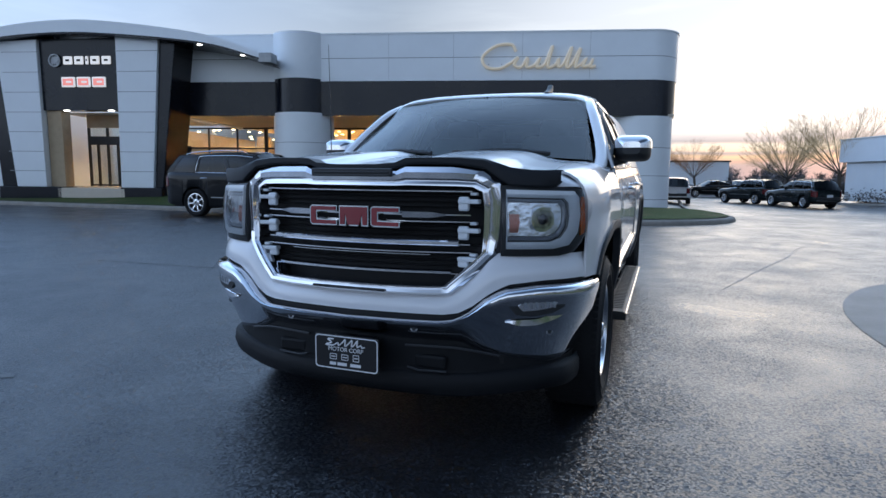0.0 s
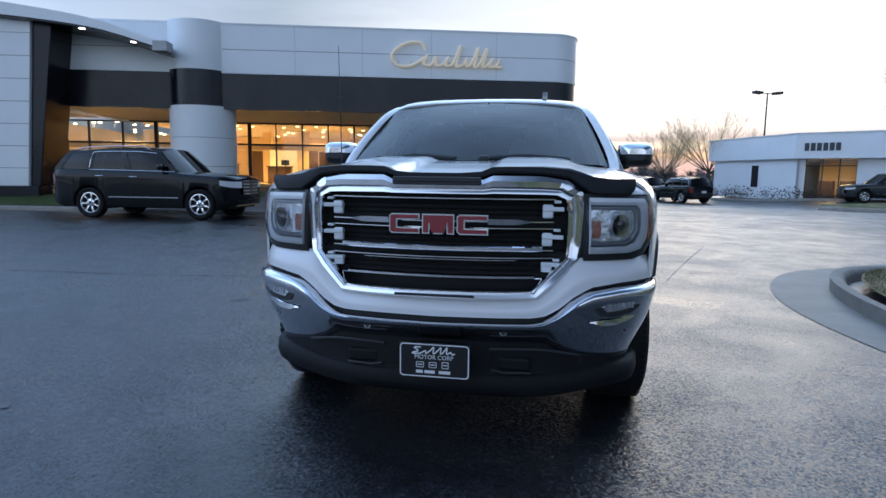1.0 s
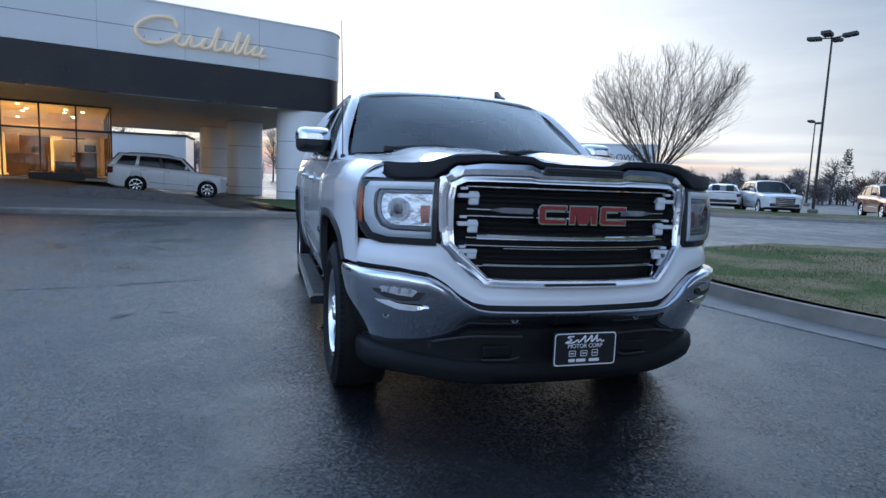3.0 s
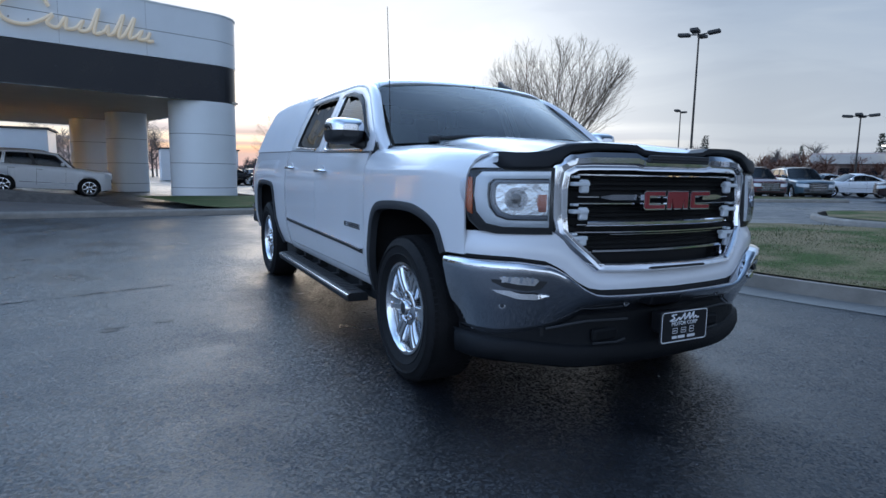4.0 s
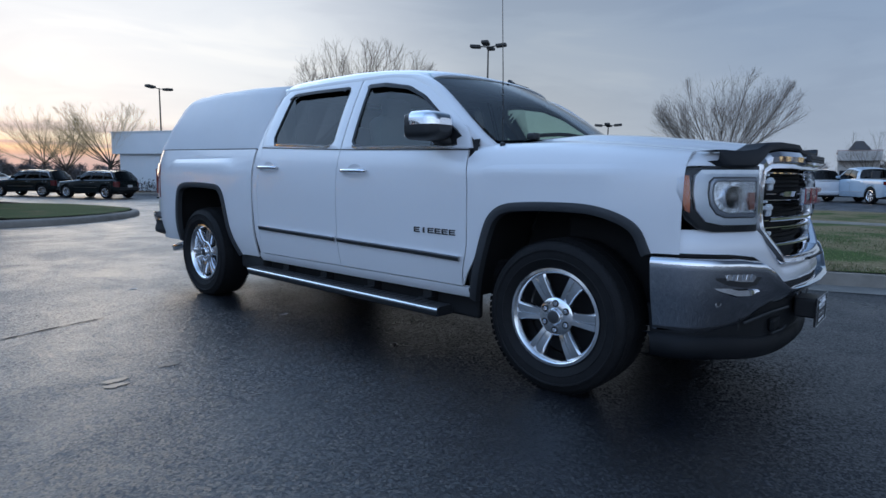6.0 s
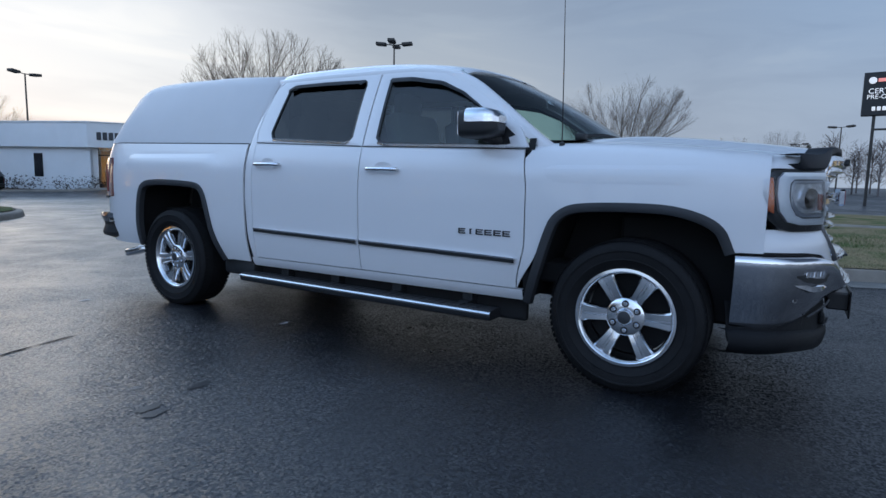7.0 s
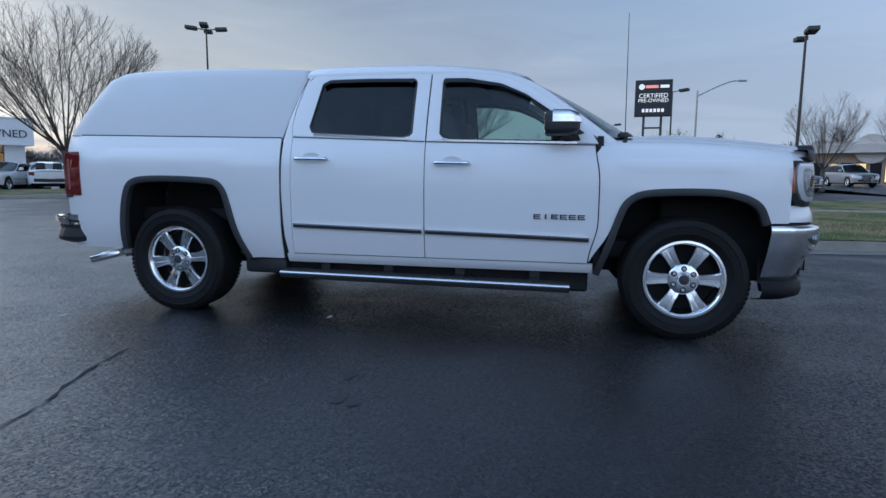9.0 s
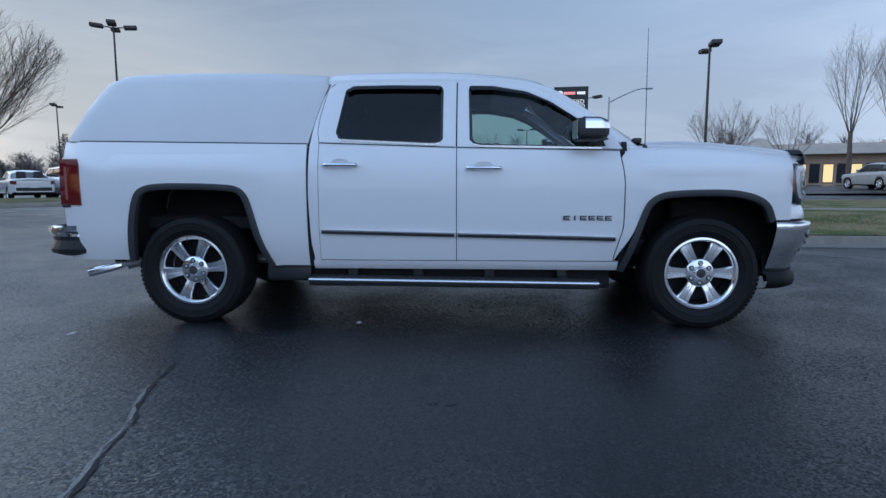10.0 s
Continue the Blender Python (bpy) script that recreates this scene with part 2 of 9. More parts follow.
WHITE_PANEL = mat("white_metal_panel", (0.82, 0.85, 0.87), 0.38, vary=0.03, scale=0.8, rvar=0.08)
BLACK_PANEL = mat("black_metal_panel", (0.006, 0.008, 0.014), 0.20, spec=0.32, vary=0.3, scale=0.6, rvar=0.1)
SOFFIT = mat("tan_soffit", (0.62, 0.54, 0.44), 0.7, vary=0.06, scale=1.2)
TAN_WALL = mat("tan_stucco", (0.45, 0.34, 0.22), 0.8, vary=0.08, bump=0.2, bscale=80)
WARM_WALL = mat("warm_interior_wall", (0.70, 0.52, 0.30), 0.7, vary=0.05, scale=0.8)
WOOD_DARK = mat("dark_wood", (0.10, 0.055, 0.03), 0.5, vary=0.25, scale=5)
TILE = mat("beige_floor_tile", (0.56, 0.45, 0.32), 0.25, vary=0.08)
FRAME_BLACK = mat("black_window_frame", (0.012, 0.012, 0.013), 0.4, vary=0.2)
STORE_GLASS = glass("storefront_glass", (0.90, 0.92, 0.90))
CONCRETE = mat("kerb_concrete", (0.25, 0.225, 0.195), 0.85, vary=0.22, scale=3, bump=0.35, bscale=90)
GUTTER = mat("gutter_concrete", (0.17, 0.165, 0.155), 0.6, vary=0.2, scale=2.2, bump=0.3, bscale=80)
DRIVE = mat("brown_paved_drive", (0.10, 0.085, 0.075), 0.7, vary=0.2, scale=1.5, bump=0.3, bscale=60)
BARK = mat("grey_bark", (0.085, 0.07, 0.058), 0.9, vary=0.3, scale=12, bump=0.5, bscale=40)
TWIG = mat("bare_twigs", (0.11, 0.085, 0.062), 0.9, vary=0.25, scale=2)
TWIG_PALE = mat("pale_grey_twigs", (0.20, 0.17, 0.145), 0.9, vary=0.25, scale=2)
# the sunset's glow through the branches is put into this base colour
TWIG_GLOW = mat("twigs_with_sunset_gold", (0.58, 0.42, 0.22), 0.9, vary=0.3, scale=1)
LEAF_DARK = mat("dark_evergreen", (0.06, 0.07, 0.05), 0.8, vary=0.4, scale=0.8)
# bare brown twigs, with the haze of distance mixed into the colour
WOODS_HAZED = mat("hazed_bare_woods", (0.16, 0.14, 0.135), 0.95, vary=0.45, scale=0.25)
STEEL_DARK = mat("dark_bronze_steel", (0.04, 0.037, 0.034), 0.5, 0.3, vary=0.15)
STEEL_GALV = mat("galvanised_steel", (0.30, 0.31, 0.32), 0.45, 0.6, vary=0.12)
CREAM = mat("cream_sign_face", (0.72, 0.63, 0.49), 0.4, emit=(1.0, 0.86, 0.64), power=0.15)
SIGN_WHITE = mat("white_sign_face", (0.85, 0.85, 0.85), 0.4, emit=(1, 0.98, 0.95), power=0.45)
SIGN_RED = mat("lit_red_sign_face", (0.75, 0.25, 0.22), 0.4, emit=(1.0, 0.32, 0.28), power=0.6)
SIGN_DARK = mat("dark_sign_letters", (0.05, 0.055, 0.065), 0.5, vary=0.1)
LIGHT_WARM = mat("lit_downlight", (1, 0.9, 0.7), 0.5, emit=(1.0, 0.78, 0.42), power=14.0)
LIGHT_SIGN = mat("lit_sign_window", (0.8, 0.6, 0.3), 0.5, emit=(1.0, 0.72, 0.32), power=0.7, vary=0.3, scale=2)
LIGHT_HEAD = mat("lit_lamp_lens", (1, 0.97, 0.9), 0.5, emit=(1.0, 0.95, 0.85), power=6.0)
BRICK = mat("red_brick_wall", (0.34, 0.14, 0.09), 0.85, vary=0.2, scale=1.5, bump=0.3, bscale=20)
TAN_BRICK = mat("tan_brick_wall", (0.34, 0.25, 0.19), 0.85, vary=0.15, scale=1.0)
ROOF_DARK = mat("dark_roof", (0.05, 0.045, 0.045), 0.8, vary=0.2)
PINK_SHOP = mat("pale_shop_wall", (0.42, 0.33, 0.30), 0.8, vary=0.1, scale=0.4)
CAR_COLOURS = {"dark": mat("dark_green_car_paint", (0.010, 0.016, 0.017), 0.2, coat=0.3, vary=0.1), "white": WHITE_CAR, "black": BLACK_CAR,
               "red": mat("dark_red_car_paint", (0.10, 0.012, 0.016), 0.28, coat=0.9, vary=0.1), "blue": mat("blue_grey_car_paint", (0.05, 0.09, 0.12), 0.3, coat=0.9, vary=0.1),
               "silver": mat("silver_car_paint", (0.36, 0.38, 0.40), 0.3, 0.4, coat=0.8, vary=0.05), "brown": mat("dark_brown_car_paint", (0.035, 0.020, 0.020), 0.28, coat=0.9, vary=0.1),
               "pale": mat("pale_blue_car_paint", (0.38, 0.48, 0.58), 0.3, coat=0.8, vary=0.05)}


def asphalt_material():
    """Wet dark asphalt: stones in fine relief, damp smooth patches, drier pale ones, and thin cracks."""
    m = bpy.data.materials.new("wet_asphalt")
    m.use_nodes = True
    nt = m.node_tree
    N, L = nt.nodes, nt.links
    b = N["Principled BSDF"]
    co = N.new("ShaderNodeTexCoord")

    def noi(scale, detail=6, rough=0.6, dist=0.0):
        n = N.new("ShaderNodeTexNoise")
        n.inputs["Scale"].default_value, n.inputs["Detail"].default_value = scale, detail
        n.inputs["Roughness"].default_value, n.inputs["Distortion"].default_value = rough, dist
        L.new(co.outputs["Object"], n.inputs["Vector"])
        return n
    broad, mid, fine = noi(0.16, 5, 0.55, 0.8), noi(1.3, 8, 0.65, 0.5), noi(42, 5, 0.75)
    stones = N.new("ShaderNodeTexVoronoi")
    stones.inputs["Scale"].default_value = 105
    L.new(co.outputs["Object"], stones.inputs["Vector"])
    r1 = ramp(N, [(0.30, (0.0045, 0.0050, 0.0066)), (0.50, (0.0082, 0.0088, 0.0112)), (0.70, (0.018, 0.019, 0.0225))], "LINEAR")
    add = N.new("ShaderNodeMath")
    add.operation = "MULTIPLY_ADD"
    add.inputs[1].default_value, add.inputs[2].default_value = 0.5, 0.0
    L.new(broad.outputs[0], add.inputs[0])
    add2 = N.new("ShaderNodeMath")
    add2.operation = "MULTIPLY_ADD"
    add2.inputs[1].default_value = 0.5
    L.new(mid.outputs[0], add2.inputs[0])
    L.new(add.outputs[0], add2.inputs[2])
    L.new(add2.outputs[0], r1.inputs[0])
    spk = ramp(N, [(0.35, (0.55, 0.55, 0.55)), (0.52, (1, 1, 1)), (0.68, (2.2, 2.2, 2.2))], "LINEAR")
    L.new(fine.outputs[0], spk.inputs[0])
    mx = N.new("ShaderNodeMix")
    mx.data_type, mx.blend_type = "RGBA", "MULTIPLY"
    mx.inputs[0].default_value = 1.0
    L.new(r1.outputs[0], mx.inputs[6])
    L.new(spk.outputs[0], mx.inputs[7])
    sep = N.new("ShaderNodeSeparateColor")
    L.new(stones.outputs["Color"], sep.inputs[0])
    chip = ramp(N, [(0.0, (0.6, 0.6, 0.6)), (0.78, (0.95, 0.95, 0.95)), (0.86, (1.8, 1.8, 1.85)), (1.0, (3.0, 3.0, 3.1))], "LINEAR")
    L.new(sep.outputs[0], chip.inputs[0])
    mx2 = N.new("ShaderNodeMix")
    mx2.data_type, mx2.blend_type = "RGBA", "MULTIPLY"
    mx2.inputs[0].default_value = 1.0
    L.new(mx.outputs[2], mx2.inputs[6])
    L.new(chip.outputs[0], mx2.inputs[7])
    L.new(mx2.outputs[2], b.inputs["Base Color"])
    rr = N.new("ShaderNodeMapRange")
    rr.inputs[1].default_value, rr.inputs[2].default_value, rr.inputs[3].default_value, rr.inputs[4].default_value = 0.38, 0.62, 0.27, 0.50
    L.new(add2.outputs[0], rr.inputs[0])
    L.new(rr.outputs[0], b.inputs["Roughness"])
    b.inputs["Specular IOR Level"].default_value = 0.76
    bp = N.new("ShaderNodeBump")
    bp.inputs["Strength"].default_value, bp.inputs["Distance"].default_value = 0.5, 0.006
    L.new(fine.outputs[0], bp.inputs["Height"])
    # each stone lies at a slant of its own
    off = N.new("ShaderNodeVectorMath")
    off.operation = "SUBTRACT"
    off.inputs[1].default_value = (0.5, 0.5, 0.5)
    L.new(stones.outputs["Color"], off.inputs[0])
    amt = N.new("ShaderNodeMapRange")
    amt.inputs[1].default_value, amt.inputs[2].default_value, amt.inputs[3].default_value, amt.inputs[4].default_value = 0.35, 0.60, 0.22, 0.62
    L.new(mid.outputs[0], amt.inputs[0])
    tilt = N.new("ShaderNodeVectorMath")
    tilt.operation = "SCALE"
    L.new(off.outputs[0], tilt.inputs[0])
    L.new(amt.outputs[0], tilt.inputs["Scale"])
    sm = N.new("ShaderNodeVectorMath")
    sm.operation = "ADD"
    L.new(bp.outputs[0], sm.inputs[0])
    L.new(tilt.outputs[0], sm.inputs[1])
    nrm = N.new("ShaderNodeVectorMath")
    nrm.operation = "NORMALIZE"
    L.new(sm.outputs[0], nrm.inputs[0])
    L.new(nrm.outputs[0], b.inputs["Normal"])
    return m


def grass_material(name, green, straw, amount):
    """Turf: green and straw-coloured patches over soil."""
    m = bpy.data.materials.new(name)
    m.use_nodes = True
    N, L = m.node_tree.nodes, m.node_tree.links
    b = N["Principled BSDF"]
    co = N.new("ShaderNodeTexCoord")
    n1 = N.new("ShaderNodeTexNoise")
    n1.inputs["Scale"].default_value, n1.inputs["Detail"].default_value = 0.9, 9
    n2 = N.new("ShaderNodeTexNoise")
    n2.inputs["Scale"].default_value, n2.inputs["Detail"].default_value = 26, 6
    for n in (n1, n2):
        L.new(co.outputs["Object"], n.inputs["Vector"])
    r = ramp(N, [(amount - 0.08, green), (amount + 0.08, straw)], "LINEAR")
    L.new(n1.outputs[0], r.inputs[0])
    s = ramp(N, [(0.3, (0.55, 0.55, 0.5)), (0.7, (1.35, 1.35, 1.3))], "LINEAR")
    L.new(n2.outputs[0], s.inputs[0])
    mx = N.new("ShaderNodeMix")
    mx.data_type, mx.blend_type = "RGBA", "MULTIPLY"
    mx.inputs[0].default_value = 1.0
    L.new(r.outputs[0], mx.inputs[6])
    L.new(s.outputs[0], mx.inputs[7])
    L.new(mx.outputs[2], b.inputs["Base Color"])
    b.inputs["Roughness"].default_value = 0.95
    b.inputs["Specular IOR Level"].default_value = 0.2
    bp = N.new("ShaderNodeBump")
    bp.inputs["Strength"].default_value, bp.inputs["Distance"].default_value = 0.8, 0.03
    L.new(n2.outputs[0], bp.inputs["Height"])
    L.new(bp.outputs[0], b.inputs["Normal"])
    return m


ASPHALT = asphalt_material()
GRASS = grass_material("short_green_grass", (0.055, 0.085, 0.025), (0.12, 0.11, 0.05), 0.62)
GRASS_DRY = grass_material("dry_winter_grass", (0.062, 0.098, 0.028), (0.22, 0.175, 0.105), 0.47)


# ---- mesh helpers ----
def part(name, bm, material, parent=None, label="", smooth=False, angle=35, m=None):
    """Links a bmesh as one mesh object under a thing or a part."""
    me = bpy.data.meshes.new(name)
    bmesh.ops.recalc_face_normals(bm, faces=bm.faces)
    bm.to_mesh(me)
    bm.free()
    if smooth:
        me.shade_smooth()
        me.set_sharp_from_angle(angle=radians(angle))
    me.materials.append(material)
    ob = new(name, me)
    if parent is not None:
        ob.parent = parent
    if m is not None:
        ob.matrix_basis = m
    if label:
        ob["label"] = label
    return ob


def thing(name, label, category, group="", kind="", m=None):
    ob = new(name)
    ob.empty_display_size = 0.2
    if m is not None:
        ob.matrix_basis = m
    return tagged(ob, label, category, group, kind)


def box(bm, c, s, bevel=0.0, m=None, seg=2):
    """A box of centre c and size s, its edges rounded by bevel."""
    r = bmesh.ops.create_cube(bm, size=1)
    v = r["verts"]
    bmesh.ops.scale(bm, vec=s, verts=v)
    if bevel:
        e = list({e for a in v for e in a.link_edges})
        r = bmesh.ops.bevel(bm, geom=e, offset=min(bevel, 0.49 * min(s)), segments=seg, affect="EDGES", profile=0.5)
        v = list({a for f in r["faces"] for a in f.verts} | {a for a in v if a.is_valid})
    mm = Matrix.Translation(c) if m is None else m @ Matrix.Translation(c)
    bmesh.ops.transform(bm, matrix=mm, verts=v)
    return v


def tube(bm, pts, radii, n=8, caps=True):
    """A round tube through the points; radii: one number, or one for each point."""
    pts = [Vector(p) for p in pts]
    if isinstance(radii, (int, float)):
        radii = [radii] * len(pts)
    rings, up = [], None
    for i, p in enumerate(pts):
        d = (pts[min(i + 1, len(pts) - 1)] - pts[max(i - 1, 0)]).normalized()
        a = d.orthogonal().normalized() if up is None else (up - d * up.dot(d)).normalized()
        up = a
        b = d.cross(a)
        rings.append([bm.verts.new(p + (a * math.cos(2 * math.pi * k / n) + b * math.sin(2 * math.pi * k / n)) * radii[i]) for k in range(n)])
    for r0, r1 in zip(rings, rings[1:]):
        for k in range(n):
            bm.faces.new((r0[k], r0[(k + 1) % n], r1[(k + 1) % n], r1[k]))
    if caps:
        bm.faces.new(rings[0][::-1])
        bm.faces.new(rings[-1])
    return rings


def lathe(bm, prof, n, m=None, closed=False):
    """Turns the profile [(radius, along x)] about the x axis."""
    rings = []
    for r, a in prof:
        ring = []
        for k in range(n):
            t = 2 * math.pi * k / n
            p = Vector((a, r * math.cos(t), r * math.sin(t)))
            ring.append(bm.verts.new(m @ p if m else p))
        rings.append(ring)
    pairs = list(zip(rings, rings[1:])) + ([(rings[-1], rings[0])] if closed else [])
    for r0, r1 in pairs:
        for k in range(n):
            bm.faces.new((r0[k], r0[(k + 1) % n], r1[(k + 1) % n], r1[k]))
    return rings


def surf(bm, rows, flip=False):
    """A sheet of quads through rows of points."""
    v = [[bm.verts.new(p) for p in row] for row in rows]
    for a, b in zip(v, v[1:]):
        for k in range(len(a) - 1):
            try:
                bm.faces.new((a[k], a[k + 1], b[k + 1], b[k]))
            except ValueError:
                pass
    return v


def thick(bm, d):
    """Gives an open sheet the thickness d."""
    bmesh.ops.recalc_face_normals(bm, faces=bm.faces)
    bmesh.ops.solidify(bm, geom=list(bm.faces), thickness=d)


def prism(bm, poly, d, m=None, bevel=0.0):
    """A flat shape in the xz plane given the depth d along y (from 0 to d)."""
    mm = m or Matrix()
    f = bm.faces.new([bm.verts.new((x, 0, z)) for x, z in poly])
    r = bmesh.ops.extrude_face_region(bm, geom=[f])
    top = [g for g in r["geom"] if isinstance(g, bmesh.types.BMVert)]
    bmesh.ops.translate(bm, vec=(0, d, 0), verts=top)
    vs = list(f.verts) + top
    if bevel:
        e = list({e for v in vs for e in v.link_edges})
        rr = bmesh.ops.bevel(bm, geom=e, offset=bevel, segments=1, affect="EDGES")
        vs = list({v for v in vs if v.is_valid} | {v for ff in rr["faces"] for v in ff.verts})
    bmesh.ops.transform(bm, matrix=mm, verts=vs)
    return vs


def smooth_line(pts, n):
    """n points on a smooth curve through pts, evenly spread by length."""
    p = np.array(pts, float)
    q = np.vstack([2 * p[0] - p[1], p, 2 * p[-1] - p[-2]])
    out = []
    for i in range(1, len(q) - 2):
        for t in np.linspace(0, 1, 12, endpoint=False):
            a, b, c, d = q[i - 1], q[i], q[i + 1], q[i + 2]
            out.append(0.5 * (2 * b + (c - a) * t + (2 * a - 5 * b + 4 * c - d) * t * t + (3 * b - a - 3 * c + d) * t ** 3))
    out.append(q[-2])
    out = np.array(out)
    s = np.r_[0, np.cumsum(np.linalg.norm(np.diff(out, axis=0), axis=1))]
    u = np.linspace(0, s[-1], n)
    return np.stack([np.interp(u, s, out[:, k]) for k in range(p.shape[1])], 1)


def lerp_line(pts, n, closed=False):
    """n points along the straight pieces between pts, each piece getting the same number, so that outlines match point for point."""
    p = [np.array(a, float) for a in pts]
    if closed:
        p.append(p[0])
    k = n // (len(p) - 1)
    out = []
    for a, b in zip(p, p[1:]):
        out += [a + (b - a) * i / k for i in range(k)]
    if not closed:
        out.append(p[-1])
    return np.array(out)


def round_off(loop, k):
    """Rounds the corners of a closed outline by averaging each point with its k neighbours on either side."""
    return sum(np.roll(loop, i, axis=0) for i in range(-k, k + 1)) / (2 * k + 1)


# ---- ground ----
YARD = pose(0.89, 21.46, 0, 0, 0, 15)     # the showroom's front: x along it to its right end, y into it


def smoothstep(a, b, x):
    t = min(1, max(0, (x - a) / (b - a)))
    return t * t * (3 - 2 * t)


YARD_INV = YARD.inverted()


def pad_z(x, y):
    """Height of the built-up yard round the showroom, which climbs from the kerb towards its floor."""
    q = YARD_INV @ Vector((x, y, 0))
    top = -0.30 + 0.86 * smoothstep(1.0, 11.0, -q.x)
    return 0.13 + (top - 0.13) * smoothstep(12.6, 18.5, y)


def sheet(name, poly, zf, material, lift=0.0, step=1.0, depth=0.0, **tags):
    """A level-cut sheet over a plan, draped by zf(x, y), with a skirt of the given depth."""
    bm = bmesh.new()
    vs = [bm.verts.new((x, y, 0)) for x, y in poly]
    bm.faces.new(vs)
    xs, ys = [p[0] for p in poly], [p[1] for p in poly]
    for axis, a, b in ((0, min(xs), max(xs)), (1, min(ys), max(ys))):
        k = math.ceil(a / step) * step
        while k < b:
            co, no = [0, 0, 0], [0, 0, 0]
            co[axis], no[axis] = k, 1
            bmesh.ops.bisect_plane(bm, geom=list(bm.verts) + list(bm.edges) + list(bm.faces), plane_co=co, plane_no=no)
            k += step
    if depth:
        edge = [e for e in bm.edges if e.is_boundary]
        r = bmesh.ops.extrude_edge_only(bm, edges=edge)
        low = {v for v in r["geom"] if isinstance(v, bmesh.types.BMVert)}
    else:
        low = set()
    for v in bm.verts:
        v.co.z = zf(v.co.x, v.co.y) + lift - (depth if v in low else 0)
    ob = part(name, bm, material, smooth=True, angle=40)
    return tagged(ob, kind="structure", **tags)


def flat(h):
    return lambda x, y: h


def lot_z(x, y):
    """The car park is level round the truck and climbs a little far off."""
    back = smoothstep(18, 30, y) * smoothstep(15, 10, x)
    return 0.12 * smoothstep(17, 36, math.hypot(x, y)) * smoothstep(1.5, 5.0, x) * (1 - back) - 0.18 * back * smoothstep(0.5, 2.5, x)


bm = bmesh.new()
gx = [-900, -300, -100, -40, -20, -10, 0, 1.5] + [2 + i for i in range(60)] + [70, 100, 300, 900]
gy = [-900, -300, -100] + [-60 + 2 * i for i in range(70)] + [100, 300, 900]
surf(bm, [[(x, y, lot_z(x, y)) for x in gx] for y in gy])
ground = tagged(part("ground", bm, ASPHALT, smooth=True), "dark wet asphalt of the car park", "asphalt", kind="structure")

LEFT_KERB = [(-60, 10.6), (-22, 11.8), (-13, 12.1), (-7.5, 12.35), (-3.5, 12.45), (0.2, 12.75), (1.6, 13.4), (2.7, 14.5), (3.25, 15.9), (3.1, 17.4), (2.6, 19.4), (2.2, 24), (2.4, 60)]


def kerb(name, line, h=0.14, w=0.16, n=120, zf=None, label="", closed=False):
    """A concrete kerb with a rounded top edge along a line; its road face lies on the line, its body to the left of it."""
    p = smooth_line(line, n)
    rows = []
    for i, (x, y) in enumerate(p):
        a, b = p[max(i - 1, 0)], p[min(i + 1, n - 1)]
        d = (b - a) / max(1e-6, np.linalg.norm(b - a))
        nx, ny = -d[1], d[0]
        z0 = zf(x, y) if zf else lot_z(x, y)
        rows.append([(x + nx * o, y + ny * o, z0 + z) for o, z in ((0.0, -0.05), (0.020, h - 0.07), (0.038, h - 0.032), (0.065, h - 0.009), (0.10, h), (w + 0.02, h), (w + 0.02, -0.05))])
    bm = bmesh.new()
    surf(bm, rows)
    return tagged(part(name, bm, CONCRETE, smooth=True, angle=50), label, "kerb", kind="structure")


kerb("kerb", LEFT_KERB, label="grey concrete kerb round the showroom lawn", n=200)
yard_poly = [(x, y + 0.06) for x, y in LEFT_KERB[:7]] + [(x - 0.08, y) for x, y in LEFT_KERB[7:]] + [(-60, 60)]
sheet("pavement", yard_poly, pad_z, DRIVE, lift=-0.02, step=2.0, label="brown paved drive before the showroom", category="drive")
LAWN_R = [(-2.4, 20.4), (-1.4, 16.5), (-0.85, 14.2), (-0.35, 13.1), (0.2, 12.95), (1.5, 13.55), (2.55, 14.6), (3.08, 15.9), (2.95, 17.4), (2.5, 19.3), (1.9, 20.2)]
sheet("lawn", LAWN_R, lambda x, y: 0.13, GRASS, lift=0.03, step=0.8, label="short green grass by the portico column", category="lawn")
LAWN_L = [(-60, 10.8), (-22, 11.98), (-13, 12.28), (-9.4, 12.45), (-9.0, 14.5), (-9.9, 17.0), (-12.2, 17.6), (-19.5, 14.5), (-28, 12.9), (-60, 13.5)]
sheet("lawn", LAWN_L, pad_z, GRASS, lift=0.03, step=1.0, label="short green grass strip before the showroom", category="lawn")

# the near island beside the truck, with its kerb and gutter
ISLE = [(5.2, 5.0), (4.3, 4.55), (3.75, 3.6), (3.5, 2.3), (3.55, 1.0), (3.85, -0.2), (4.35, -1.6), (4.65, -3.2), (4.6, -5.0), (4.3, -8), (3.5, -14), (2.5, -22)]
isle_in = smooth_line(ISLE, 60)
kerb("kerb", ISLE[::-1], label="weathered concrete kerb of the grass island", n=160)
gut = smooth_line(ISLE, 90)
bm = bmesh.new()
rows = []
for i, (x, y) in enumerate(gut):
    a, b = gut[max(i - 1, 0)], gut[min(i + 1, 89)]
    d = (b - a) / np.linalg.norm(b - a)
    nx, ny = d[1], -d[0]
    w = 0.60 + 0.16 * smoothstep(0.5, 3.2, y)
    rows.append([(x - nx * o * w / 0.62 if o else x, y - ny * o * w / 0.62 if o else y, z) for o, z in ((-0.0, 0.012), (-0.3, 0.006), (-0.62, 0.005))])
surf(bm, rows)
gutter = tagged(part("gutter", bm, GUTTER), "pale concrete gutter pan along the island kerb", "gutter", kind="structure")
